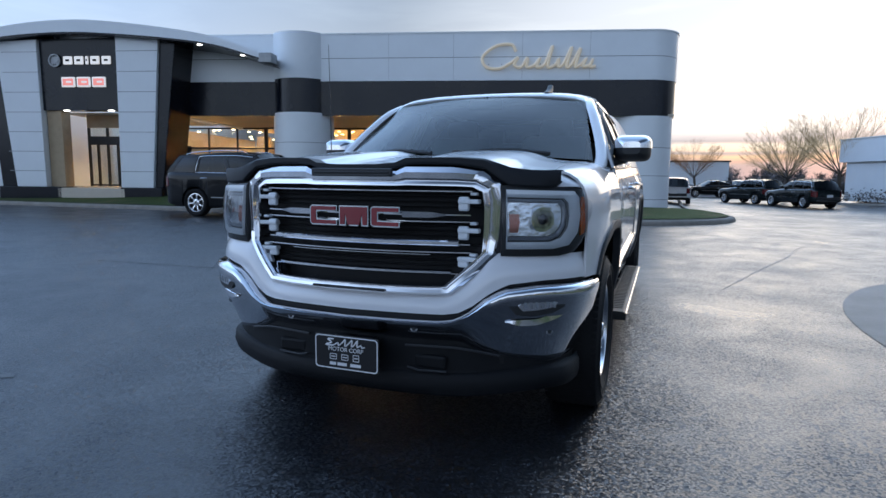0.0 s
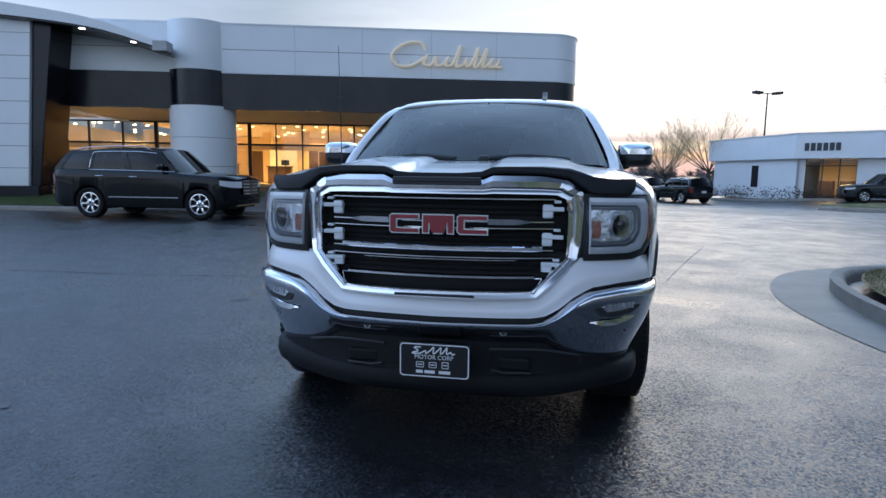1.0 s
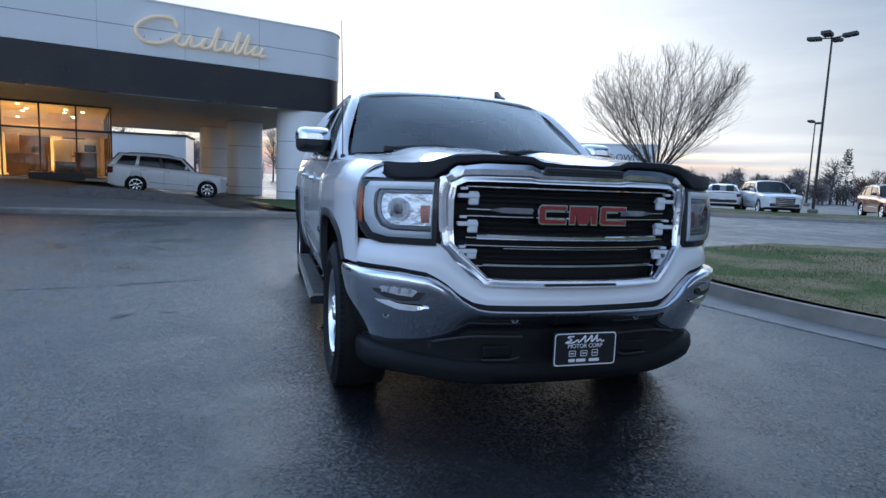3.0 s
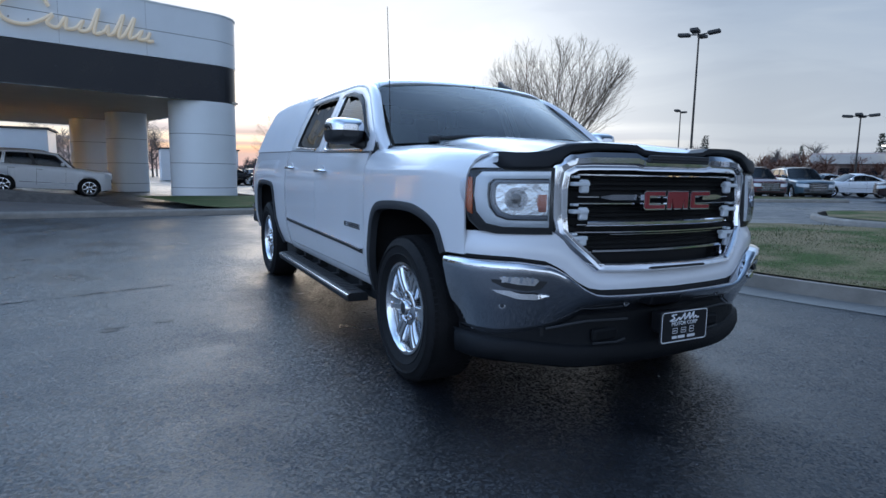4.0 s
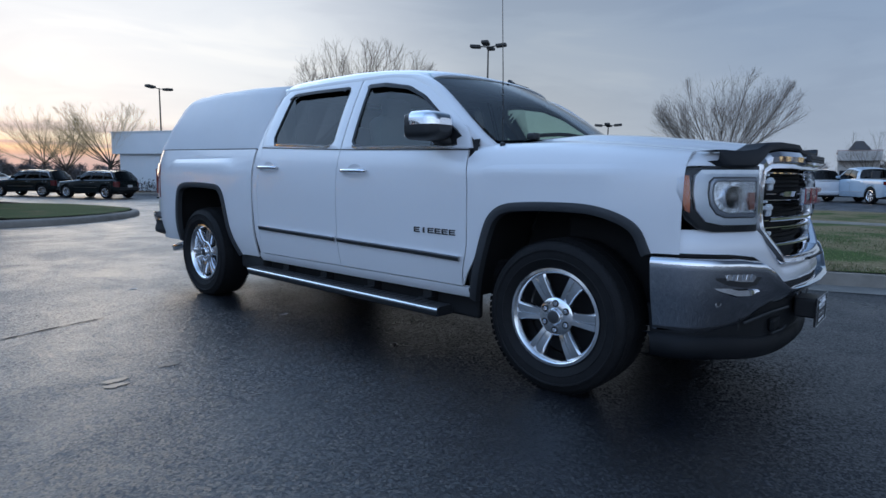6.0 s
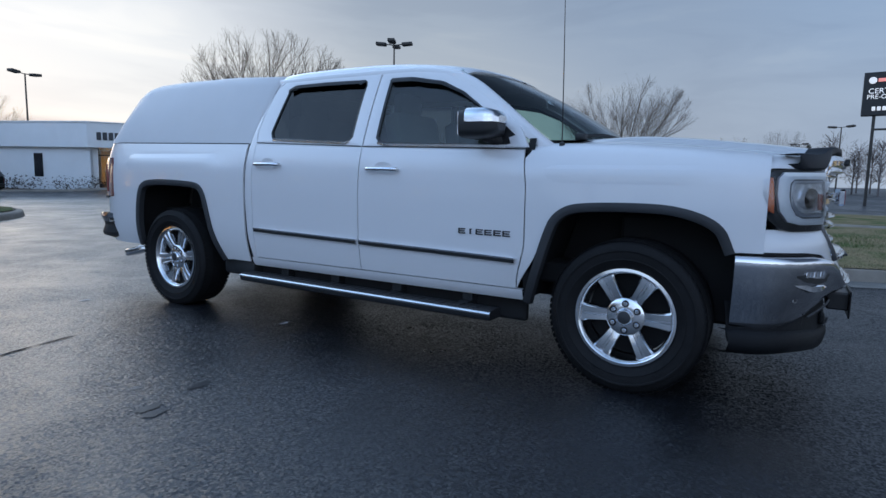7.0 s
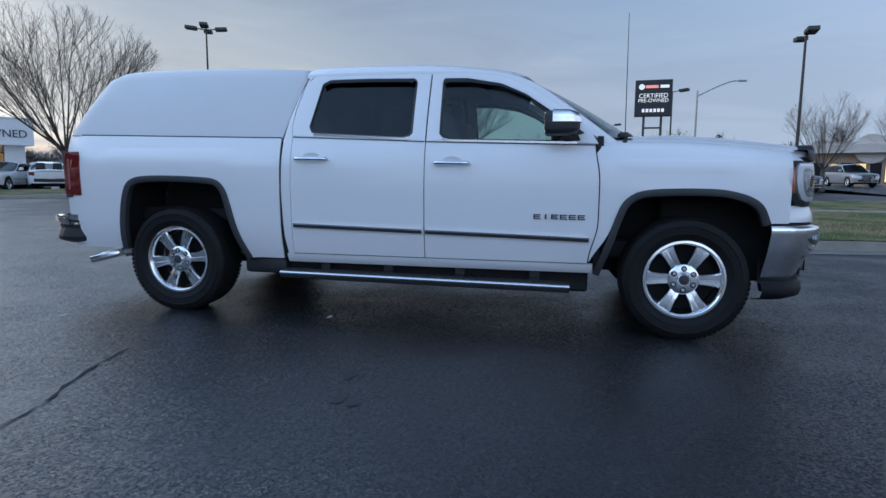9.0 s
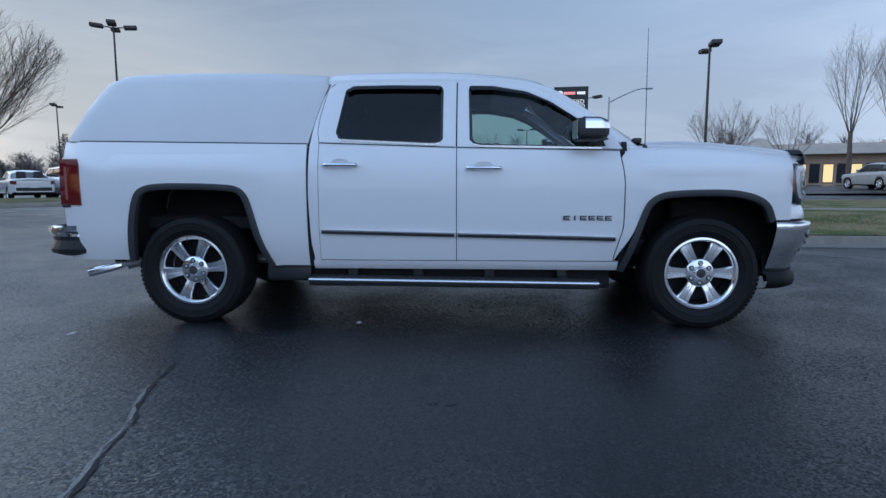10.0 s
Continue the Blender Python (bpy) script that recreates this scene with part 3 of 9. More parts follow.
isle_poly = [(x + 0.12, y) for x, y in isle_in] + [(10.5, -22), (11.5, -8), (11.2, 2), (9.6, 4.6), (7.5, 5.4)]
sheet("grass_island", isle_poly, lambda x, y: 0.125 + 0.10 * smoothstep(0, 3.0, x - 4.2) * smoothstep(-40, 2, y), GRASS_DRY, step=1.5, label="patchy winter grass on a kerbed island", category="grass")
kerb("kerb", [(5.2, 5.0), (7.5, 5.45), (9.7, 4.7), (11.35, 2), (11.65, -8), (10.6, -22)][::-1], h=0.16, n=80, label="concrete kerb on the far side of the grass island")
# second strip beyond the service lane
kerb("kerb", [(13.4, -30), (13.6, -8), (13.4, 4), (14.2, 6.6), (17, 8.2), (19.4, 7.5), (20, 4), (20.2, -8), (20, -30)][::-1], h=0.15, n=120, label="concrete kerb of the planted strip")
sheet("grass_strip", [(13.6, -30), (13.75, -8), (13.55, 4), (14.3, 6.4), (17, 8.0), (19.25, 7.4), (19.85, 4), (20.05, -8), (19.85, -30)], lambda x, y: 0.15 + lot_z(x, y), GRASS_DRY, step=3.0, label="winter grass strip between lanes", category="grass")
# the tree island before the pre-owned building
TREE_ISLE = [(11.4, 23.0), (12.0, 21.4), (14.3, 19.6), (17.5, 17.2), (22, 14.6), (27, 12.6)]
kerb("kerb", TREE_ISLE, h=0.15, n=60, label="concrete kerb of the tree island")
sheet("grass_island", [(x + 0.1, y + 0.1) for x, y in TREE_ISLE] + [(28.5, 15.5), (23.5, 19), (19.5, 24.0), (15, 25.6), (12.4, 25.2)], lambda x, y: 0.15 + lot_z(x, y), GRASS_DRY, step=2.0, label="winter grass on the tree island", category="grass")


# ---- showroom ----
showroom = thing("showroom_building", "white panelled car showroom with a black band and lit glass front", "building", m=YARD)
FZ0, BZ0, BZ1, RZ = 0.05, 3.66, 5.02, 6.84     # ground, band bottom and top, roof


def rounded_front(x0, x1, r0, r1, off=0.0, n=14, back=3.0):
    """Plan of the front: from x0 to x1 with rounded corners of radius r0 and r1, and short returns."""
    pts = []
    if r0:
        pts.append((x0 - off, back))
        for k in range(n + 1):
            a = math.pi + k / n * math.pi / 2
            pts.append((x0 + r0 + (r0 + off) * math.cos(a), r0 + (r0 + off) * math.sin(a)))
    else:
        pts.append((x0, -off))
    if r1:
        for k in range(n + 1):
            a = -math.pi / 2 + k / n * math.pi / 2
            pts.append((x1 - r1 + (r1 + off) * math.cos(a), r1 + (r1 + off) * math.sin(a)))
        pts.append((x1 + off, back))
    else:
        pts.append((x1, -off))
    return pts


def wall_band(name, plan, z0, z1, material, parent, t=0.25, label=""):
    bm = bmesh.new()
    surf(bm, [[(x, y, z0) for x, y in plan], [(x, y, z1) for x, y in plan]])
    thick(bm, t)
    return part(name, bm, material, parent, label, smooth=True, angle=30)


CORNER = 1.25
front_plan = rounded_front(-19.5, 0.88, 0, CORNER, back=17.0)
# fascia in panels with thin joints at 5.92 m
fascia_low = wall_band("fascia", front_plan, BZ1, 5.905, WHITE_PANEL, showroom, label="white metal fascia panel")
fascia_top = wall_band("fascia", front_plan, 5.925, RZ, WHITE_PANEL, showroom, label="white metal fascia panel")
wall_band("fascia_joint", rounded_front(-19.5, 0.88, 0, CORNER, off=-0.02, back=17.0), 5.9, 5.93, GREY_PLASTIC, showroom, t=0.1)
wall_band("coping", rounded_front(-19.5, 0.88, 0, CORNER, off=0.03, back=17.0), RZ, RZ + 0.05, WHITE_PANEL, showroom, t=0.35)
wall_band("band", rounded_front(-19.5, 0.88, 0, CORNER, off=-0.015, back=17.0), BZ0, BZ1 - 0.01, BLACK_PANEL, showroom, label="glossy black metal band")
for x in (-10.6, -8.0, -5.3, -2.7):
    bm = bmesh.new()
    box(bm, (x, 0.004, (BZ1 + RZ) / 2), (0.008, 0.012, RZ - BZ1 - 0.04))
    part("fascia_joint", bm, STEEL_GALV, showroom)
# roof slab and soffit
bm = bmesh.new()
box(bm, (-10.2, 12.0, 6.0), (18.4, 18.0, 0.3))
part("roof", bm, ROOF_DARK, showroom)
bm = bmesh.new()
box(bm, (-9.4, 10.0, BZ0 + 0.04), (20.1, 19.4, 0.08))
part("soffit", bm, SOFFIT, showroom, "tan soffit under the overhang")


def column(name, plan, z0, cuts, label):
    """A white column: bands with thin joints between them."""
    col = None
    for a, b in zip(cuts, cuts[1:]):
        bm = bmesh.new()
        surf(bm, [[(x, y, a) for x, y in plan + plan[:1]], [(x, y, b - 0.015) for x, y in plan + plan[:1]]])
        part("column_panel", bm, WHITE_PANEL, showroom, smooth=True, angle=30)
    bm = bmesh.new()
    cx, cy = sum(p[0] for p in plan) / len(plan), sum(p[1] for p in plan) / len(plan)
    pl = [(cx + (x - cx) * 0.985, cy + (y - cy) * 0.985) for x, y in plan]
    surf(bm, [[(x, y, z0 - 0.1) for x, y in pl + pl[:1]], [(x, y, cuts[-1]) for x, y in pl + pl[:1]]])
    part("column_core", bm, GREY_PLASTIC, showroom, smooth=True, angle=30)


def rrect(x0, y0, x1, y1, r, n=8, corners=(1, 1, 1, 1)):
    pts = []
    for (cx, cy, a0), on in zip(((x0 + r, y0 + r, 180), (x1 - r, y0 + r, 270), (x1 - r, y1 - r, 0), (x0 + r, y1 - r, 90)), corners):
        if on:
            pts += [(cx + r * math.cos(radians(a0 + 90 * k / n)), cy + r * math.sin(radians(a0 + 90 * k / n))) for k in range(n + 1)]
        else:
            pts.append((x0 if cx == x0 + r else x1, y0 if cy == y0 + r else y1))
    return pts


column("column", rrect(-1.72, 0.0, 0.78, 2.1, CORNER - 0.15), 0.0, [0.02, 0.42, 1.35, 2.45, BZ0 + 0.015], "")
column("column", rrect(-2.2, 7.2, -0.60, 9.0, 0.6), 0.0, [0.02, 0.42, 1.35, 2.45, BZ0], "")
column("column", rrect(-2.6, 13.0, -0.65, 14.8, 0.6), 0.0, [0.02, 0.42, 1.35, 2.45, BZ0], "")
# the round column left of the portico, which runs up through the fascia
RC = (-14.36, 0.75, 1.24)
for a, b, mt, r in ((0.4, 1.45, WHITE_PANEL, 1.0), (1.465, 2.55, WHITE_PANEL, 1.0), (2.565, BZ0 + 0.1, WHITE_PANEL, 1.0), (BZ0 + 0.1, BZ1 + 0.08, BLACK_PANEL, 0.985), (BZ1 + 0.08, RZ + 0.07, WHITE_PANEL, 1.0), (0.38, RZ, GREY_PLASTIC, 0.97)):
    bm = bmesh.new()
    lathe(bm, [(0.01, a), (RC[2] * r, a), (RC[2] * r, b), (0.01, b)], 48, Matrix.Translation((RC[0], RC[1], 0)) @ Matrix.Rotation(radians(-90), 4, "Y"))
    part("round_column", bm, mt, showroom, smooth=True)

# glass front of the hall, with its mullions, and the return beside the portico
GY, GX0, GX1, GH, GT, GB = 6.0, -24.0, -7.45, 3.62, 2.60, 0.62


def mullion(a, b, w=0.06, d=0.12):
    bm = bmesh.new()
    a, b = Vector(a), Vector(b)
    c, s = (a + b) / 2, (b - a)
    box(bm, c, (max(abs(s.x), w), max(abs(s.y), d), max(abs(s.z), w)))
    part("mullion", bm, FRAME_BLACK, showroom)


cuts = [-7.45 - 1.27 * i for i in range(6)] + [-15.1 - 1.55 * i for i in range(6)]
for i, x in enumerate(cuts):
    mullion((x, GY, GB), (x, GY, GH), 0.16 if i in (5, 8) else 0.06)
for z, w in ((GB, 0.08), (GT, 0.09), (GH, 0.07)):
    mullion((cuts[-1], GY, z), (GX1, GY, z), w)
for a, b in zip(cuts, cuts[1:]):
    for z0, z1 in ((GB, GT), (GT, GH)):
        bm = bmesh.new()
        box(bm, ((a + b) / 2, GY + 0.02, (z0 + z1) / 2), (abs(b - a) - 0.06, 0.012, z1 - z0 - 0.06))
        pane = part("pane", bm, STORE_GLASS, showroom)
        pane.visible_shadow = False
for y in (6.0, 8.2, 10.4, 12.6, 14.8):
    mullion((GX1, y, 0.3), (GX1, y, GH), 0.06)
for z in (0.4, GT, GH):
    mullion((GX1, 6.0, z), (GX1, 14.8, z), 0.07)
for y in (6.0, 8.2, 10.4, 12.6):
    bm = bmesh.new()
    box(bm, (GX1, y + 1.1, 2.0), (0.012, 2.1, 3.2))
    part("pane", bm, STORE_GLASS, showroom).visible_shadow = False
bm = bmesh.new()
box(bm, (-15.5, 12.5, GB - 0.06), (17.0, 13.6, 0.12))
part("hall_floor", bm, TILE, showroom, "beige tiled hall floor")
bm = bmesh.new()
box(bm, (-15.6, 18.2, 2.1), (16.6, 0.2, 3.2))
part("hall_wall", bm, WARM_WALL, showroom, "warm lit back wall of the hall")
bm = bmesh.new()
box(bm, (-24.1, 11.9, 2.1), (0.2, 12.4, 3.2))
part("hall_wall", bm, WARM_WALL, showroom)
bm = bmesh.new()
box(bm, (-7.5, 17.0, 2.1), (0.2, 4.4, 3.2))
part("hall_wall", bm, WARM_WALL, showroom)
for x, w in ((-9.6, 0.5), (-12.0, 0.7), (-14.4, 0.5), (-17.5, 0.8), (-21.0, 0.7)):
    bm = bmesh.new()
    box(bm, (x, 11.5 + (x % 2), 2.1), (w, 0.5, 3.1), 0.02)
    part("hall_column", bm, WARM_WALL, showroom)
for x, y, w, h in ((-11.0, 17.9, 1.8, 2.1), (-13.6, 17.9, 1.6, 2.1), (-16.2, 17.9, 1.0, 2.1), (-19.4, 17.9, 1.9, 2.1)):
    bm = bmesh.new()
    box(bm, (x, y, GB + h / 2), (w, 0.12, h), 0.02)
    part("hall_doorway", bm, WOOD_DARK, showroom, "dark wooden doorway in the hall")
random.seed(4)
for i in range(46):
    x, y = -8.2 - 15.2 * random.random(), 6.8 + 10.5 * random.random()
    bm = bmesh.new()
    lathe(bm, [(0.001, 0), (0.07, 0), (0.085, 0.015), (0.085, 0.04)], 10, Matrix.Translation((x, y, BZ0 - 0.02)) @ Matrix.Rotation(radians(-90), 4, "Y"))
    part("hall_downlight", bm, LIGHT_WARM, showroom, "lit round ceiling downlight")
for x, y in ((-10.5, 9.5), (-15.5, 9.5), (-20.5, 9.5), (-13.0, 14.5), (-19.0, 14.5)):
    ld = bpy.data.lights.new("hall_lamp", "AREA")
    ld.energy, ld.size, ld.color, ld.shape, ld.spread = 330, 2.4, (1.0, 0.66, 0.30), "DISK", radians(125)
    lo_ = new("hall_lamp", ld)
    lo_.matrix_world = YARD @ pose(x, y, BZ0 - 0.06)

# the arched entrance bay
AY = -1.5
for name, poly, mt, y0, d in (
        ("pillar", [(-21.22, 0.66), (-19.86, 0.66), (-19.40, 6.42), (-21.16, 6.52)], WHITE_PANEL, AY, 0.7),
        ("pillar", [(-25.75, 0.66), (-24.45, 0.66), (-24.50, 6.46), (-26.3, 6.40)], WHITE_PANEL, AY, 0.7),
        ("pillar", [(-32.2, 0.66), (-30.9, 0.66), (-30.5, 5.6), (-32.0, 5.3)], WHITE_PANEL, AY, 0.7),
        ("reveal", [(-19.84, 0.66), (-19.52, 0.66), (-18.78, 6.28), (-19.40, 6.40)], BLACK_PANEL, AY + 0.12, 1.6),
        ("reveal", [(-26.5, 0.66), (-25.76, 0.66), (-26.3, 6.40), (-26.9, 6.3)], BLACK_PANEL, AY + 0.12, 1.6),
        ("bay_wall", [(-30.6, 0.66), (-26.5, 0.66), (-26.9, 6.3), (-30.4, 5.7)], WHITE_PANEL, AY + 0.5, 0.3),
        ("sign_panel", [(-24.5, 3.72), (-21.15, 3.72), (-21.15, 6.52), (-24.5, 6.5)], BLACK_PANEL, AY + 0.15, 0.5),
        ("bay_return", [(-24.44, 0.66), (-23.80, 0.66), (-23.8, 3.72), (-24.44, 3.72)], TAN_WALL, AY + 0.25, 0.5)):
    bm = bmesh.new()
    prism(bm, poly, d, Matrix.Translation((0, y0, 0)), bevel=0.015)
    part(name, bm, mt, showroom)
for k in range(7):      # joints across the pillars
    z = 1.3 + 0.78 * k
    for xa, xb, sl in ((-21.19, -19.86, 0.46), (-26.0, -24.47, 0.0)):
        f = (z - 0.66) / 5.8
        bm = bmesh.new()
        x1_ = xb + sl * f
        box(bm, ((xa + x1_) / 2, AY - 0.003, z), (x1_ - xa, 0.012, 0.022))
        part("pillar_joint", bm, STEEL_GALV, showroom)
bm = bmesh.new()
arc_t = [(-33.5, 5.0), (-30, 6.1), (-26.2, 6.80), (-23.6, 7.08), (-21.2, 7.02), (-17.4, 6.50), (-15.05, 5.74)]
arc_b = [(-33.5, 4.8), (-30, 5.75), (-26.2, 6.38), (-23.6, 6.58), (-21.2, 6.52), (-17.4, 6.14), (-15.0, 5.50)]
T_, B_ = smooth_line(arc_t, 40), smooth_line(arc_b, 40)
surf(bm, [[(x, AY - 0.35, z) for x, z in T_], [(x, AY - 0.35, z) for x, z in B_], [(x, 1.2, z) for x, z in B_], [(x, 1.2, z + 0.12) for x, z in T_], [(x, AY - 0.35, z) for x, z in T_]])
part("arched_canopy", bm, WHITE_PANEL, showroom, "white arched canopy over the entrance", smooth=True, angle=30)
bm = bmesh.new()
surf(bm, [[(x, AY - 0.36, z + 0.05) for x, z in B_], [(x, AY - 0.36, z - 0.02) for x, z in B_], [(x, 1.2, z - 0.02) for x, z in B_]])
thick(bm, 0.02)
part("canopy_edge", bm, BLACK_PANEL, showroom, smooth=True)
bm = bmesh.new()
box(bm, (-14.95, AY - 0.1, 5.6), (0.5, 0.6, 0.36), 0.02, pose(0, 0, 0, 0, 0, 0))
part("canopy_tip", bm, STEEL_GALV, showroom)
for x, z in ((-17.6, 6.18), (-15.9, 5.78)):
    bm = bmesh.new()
    box(bm, (x, AY - 0.2, z - 0.05), (0.16, 0.12, 0.03), 0.01)
    part("canopy_light", bm, LIGHT_HEAD, showroom, "small lit canopy lamp")
for x in (-23.4, -21.5):
    bm = bmesh.new()
    box(bm, (x, AY + 0.05, 3.70), (0.22, 0.10, 0.03), 0.01)
    part("entrance_light", bm, LIGHT_HEAD, showroom, "small lit lamp over the entrance")
# black plinths under the bay, and the tan header over the doors
for x0, x1, y0, d in ((-21.24, -19.5, AY - 0.05, 0.9), (-26.5, -23.78, AY - 0.05, 0.9), (-32.3, -30.8, AY - 0.05, 0.9)):
    bm = bmesh.new()
    box(bm, ((x0 + x1) / 2, y0 + d / 2, 0.38), (x1 - x0, d, 0.56), 0.02)
    part("plinth", bm, BLACK_PANEL, showroom, "black plinth under the white pillars")
bm = bmesh.new()
box(bm, (-22.5, AY + 0.9, 0.42), (2.9, 1.9, 0.40), 0.02)
part("doorstep", bm, SOFFIT, showroom, "pale doorstep")
bm = bmesh.new()
box(bm, (-22.5, 0.24, 3.42), (2.6, 0.10, 0.52), 0.01)
part("door_header", bm, TAN_WALL, showroom, "tan header over the doors")
bm = bmesh.new()
box(bm, (-22.5, 0.26, 2.62), (2.6, 0.06, 0.36), 0.01)
part("door_header", bm, GREY_PLASTIC, showroom)
for x, y, z, w, h, mt in ((-23.3, 2.6, 1.25, 0.5, 1.2, BLACK_PLASTIC), (-22.4, 2.2, 1.05, 0.9, 0.8, SOFFIT), (-21.7, 3.6, 1.7, 0.4, 2.0, WOOD_DARK), (-22.8, 4.6, 1.9, 0.7, 2.4, WOOD_DARK), (-22.0, 4.8, 2.2, 0.6, 0.9, BLACK_PANEL), (-23.5, 4.4, 2.0, 0.3, 2.6, WARM_WALL)):
    bm = bmesh.new()
    box(bm, (x, y, z), (w, 0.3, h), 0.02)
    part("lobby_fitting", bm, mt, showroom)
# fittings on the hall's far side: a beam, boards and shelves
bm = bmesh.new()
box(bm, (-15.6, 8.8, 2.62), (16.2, 0.3, 0.34), 0.02)
part("hall_beam", bm, WARM_WALL, showroom, "beige beam across the hall")
for x, y, z, w, h, mt in ((-8.3, 9.2, 1.7, 0.9, 1.3, PLATE_WHITE), (-9.3, 9.3, 1.5, 0.7, 1.6, TAN_WALL), (-8.8, 9.0, 1.0, 1.6, 0.6, BLACK_PLASTIC), (-11.2, 9.6, 1.7, 0.5, 2.0, WOOD_DARK), (-13.0, 12.2, 1.8, 2.2, 1.9, LIGHT_SIGN), (-16.4, 9.4, 1.6, 0.8, 1.4, PLATE_WHITE), (-18.6, 9.4, 1.5, 1.6, 1.6, WOOD_DARK)):
    bm = bmesh.new()
    box(bm, (x, y, z), (w, 0.10, h), 0.02)
    part("hall_board", bm, mt, showroom)
# entrance glazing
for x in (-23.8, -23.4, -22.95, -22.5, -22.05, -21.6, -21.2):
    mullion((x, 0.3, 0.66), (x, 0.3, 3.7 if x in (-23.8, -22.95, -22.05, -21.2) else 2.5), 0.06)
for z in (0.72, 2.75, 3.25, 3.68):
    mullion((-23.8, 0.3, z), (-21.2, 0.3, z), 0.06)
for a, b in ((-23.8, -22.95), (-22.95, -22.05), (-22.05, -21.2)):
    bm = bmesh.new()
    box(bm, ((a + b) / 2, 0.3, 2.2), (b - a - 0.06, 0.012, 2.9))
    part("pane", bm, STORE_GLASS, showroom).visible_shadow = False
bm = bmesh.new()
box(bm, (-22.5, 2.6, 3.72), (4.0, 5.4, 0.06))
part("lobby_ceiling", bm, SOFFIT, showroom)
for i in range(6):
    bm = bmesh.new()
    lathe(bm, [(0.001, 0), (0.07, 0), (0.085, 0.015), (0.085, 0.03)], 10, Matrix.Translation((-23.4 + 0.38 * i, 1.2 + 0.8 * (i % 3), 3.66)) @ Matrix.Rotation(radians(-90), 4, "Y"))
    part("hall_downlight", bm, LIGHT_WARM, showroom)
bm = bmesh.new()
box(bm, (-22.5, 2.6, 0.6), (4.0, 6.4, 0.12))
part("lobby_floor", bm, TILE, showroom)
ld = bpy.data.lights.new("lobby_lamp", "AREA")
ld.energy, ld.size, ld.color, ld.shape, ld.spread = 150, 1.6, (1.0, 0.68, 0.32), "DISK", radians(125)
new("lobby_lamp", ld).matrix_world = YARD @ pose(-22.5, 2.4, 3.6)
# closing walls at the back and side
for c, s in (((-26.0, 10.5, 3.0), (0.3, 21.0, 6.6)), ((-17, 21.2, 3.2), (18.5, 0.3, 6.8)), ((-19.55, 3.4, 4.8), (0.3, 5.4, 2.4)), ((-29, 3, 3.0), (6.0, 0.3, 5.6))):
    bm = bmesh.new()
    box(bm, c, s)
    part("rear_wall", bm, WHITE_PANEL, showroom)

# ---- the pickup truck: front axle at y = 0, nose towards -y ----
truck = thing("pickup_truck", "white crew-cab pickup truck with chrome trim and a white bed cap", "pickup truck")
WHEELBASE, TYRE_R = 3.645, 0.397
FIN = (0.424, 1.24, 1.788)

SIDE = [(0.38, 0.925), (0.47, 0.955), (0.56, 0.975), (0.66, 0.990), (0.80, 0.997), (0.95, 1.0), (1.08, 0.995), (1.17, 0.982), (1.24, 0.962), (1.30, 0.940), (1.34, 0.925)]


def half_width(y, z):
    """Half the body's width at a place on its flank: door bulge, waist and the swell over the wheels."""
    w = float(np.interp(z, [a for a, _ in SIDE], [b for _, b in SIDE]))
    if z > 1.34:
        t = (z - 1.34) / 0.46
        w = 0.925 - 0.175 * t - 0.035 * t * t
    for yc in (0.02, 3.64):                  # squared swells over the wheels
        k = smoothstep(0.95, 0.45, abs(y - yc)) * smoothstep(1.20, 1.12, z) * smoothstep(0.35, 0.6, z)
        w += 0.016 * k
    if y < -0.2:
        w -= 0.056 * ((-0.2 - y) / 0.35) ** 2
    if y > 4.35:
        w -= 0.05 * ((y - 4.35) / 0.27) ** 2
    return w


F_ARCH = [(0.60, 0.40), (0.53, 0.60), (0.465, 0.80), (0.42, 0.89), (0.34, 0.945), (0.22, 0.965), (0.0, 0.972), (-0.17, 0.965), (-0.31, 0.93), (-0.40, 0.87), (-0.452, 0.76)]
R_ARCH = [(3.05, 0.42), (3.13, 0.62), (3.195, 0.86), (3.235, 0.95), (3.31, 1.0), (3.48, 1.015), (3.66, 1.02), (3.84, 1.018), (3.97, 1.0), (4.05, 0.935), (4.10, 0.75), (4.135, 0.46)]
F_LINE, R_LINE = smooth_line(F_ARCH, 60), smooth_line(R_ARCH, 60)


def flank(bm, cols, sx, rows=16, top=None):
    """A panel of the flank: cols are (y, low z, high z)."""
    surf(bm, [[(sx * half_width(y, z), y, z) for z in np.linspace(a, b, rows)] for y, a, b in cols])


def belt(y):
    return float(np.interp(y, [0.5, 0.7, 1.7, 2.75], [1.245, 1.25, 1.272, 1.31]))


def lip(bm, path, sx, width, out, inward=0.03):
    """A raised moulding along a line on the flank, between the line and one offset towards the wheel."""
    n = len(path)
    rows = []
    for i in range(n):
        y, z = path[i]
        a, b = path[max(i - 1, 0)], path[min(i + 1, n - 1)]
        d = np.array(b) - np.array(a)
        d = d / np.linalg.norm(d)
        ny, nz = d[1], -d[0]
        cy, cz = np.mean([p[0] for p in path]), 0.45
        if (cy - y) * ny + (cz - z) * nz < 0:
            ny, nz = -ny, -nz
        w0 = half_width(y, z)
        rows.append([(sx * (w0 + o), y + ny * k, z + nz * k) for k, o in ((0.0, -0.005), (0.0, out * 0.8), (0.012, out), (width * 0.7, out), (width, out * 0.6), (width + 0.005, -inward))])
    surf(bm, rows)


def fender_top(y):
    return float(np.interp(y, [-0.75, -0.6, -0.3, 0.1, 0.55], [1.165, 1.195, 1.235, 1.262, 1.275]))


HOOD_HALF = 0.80


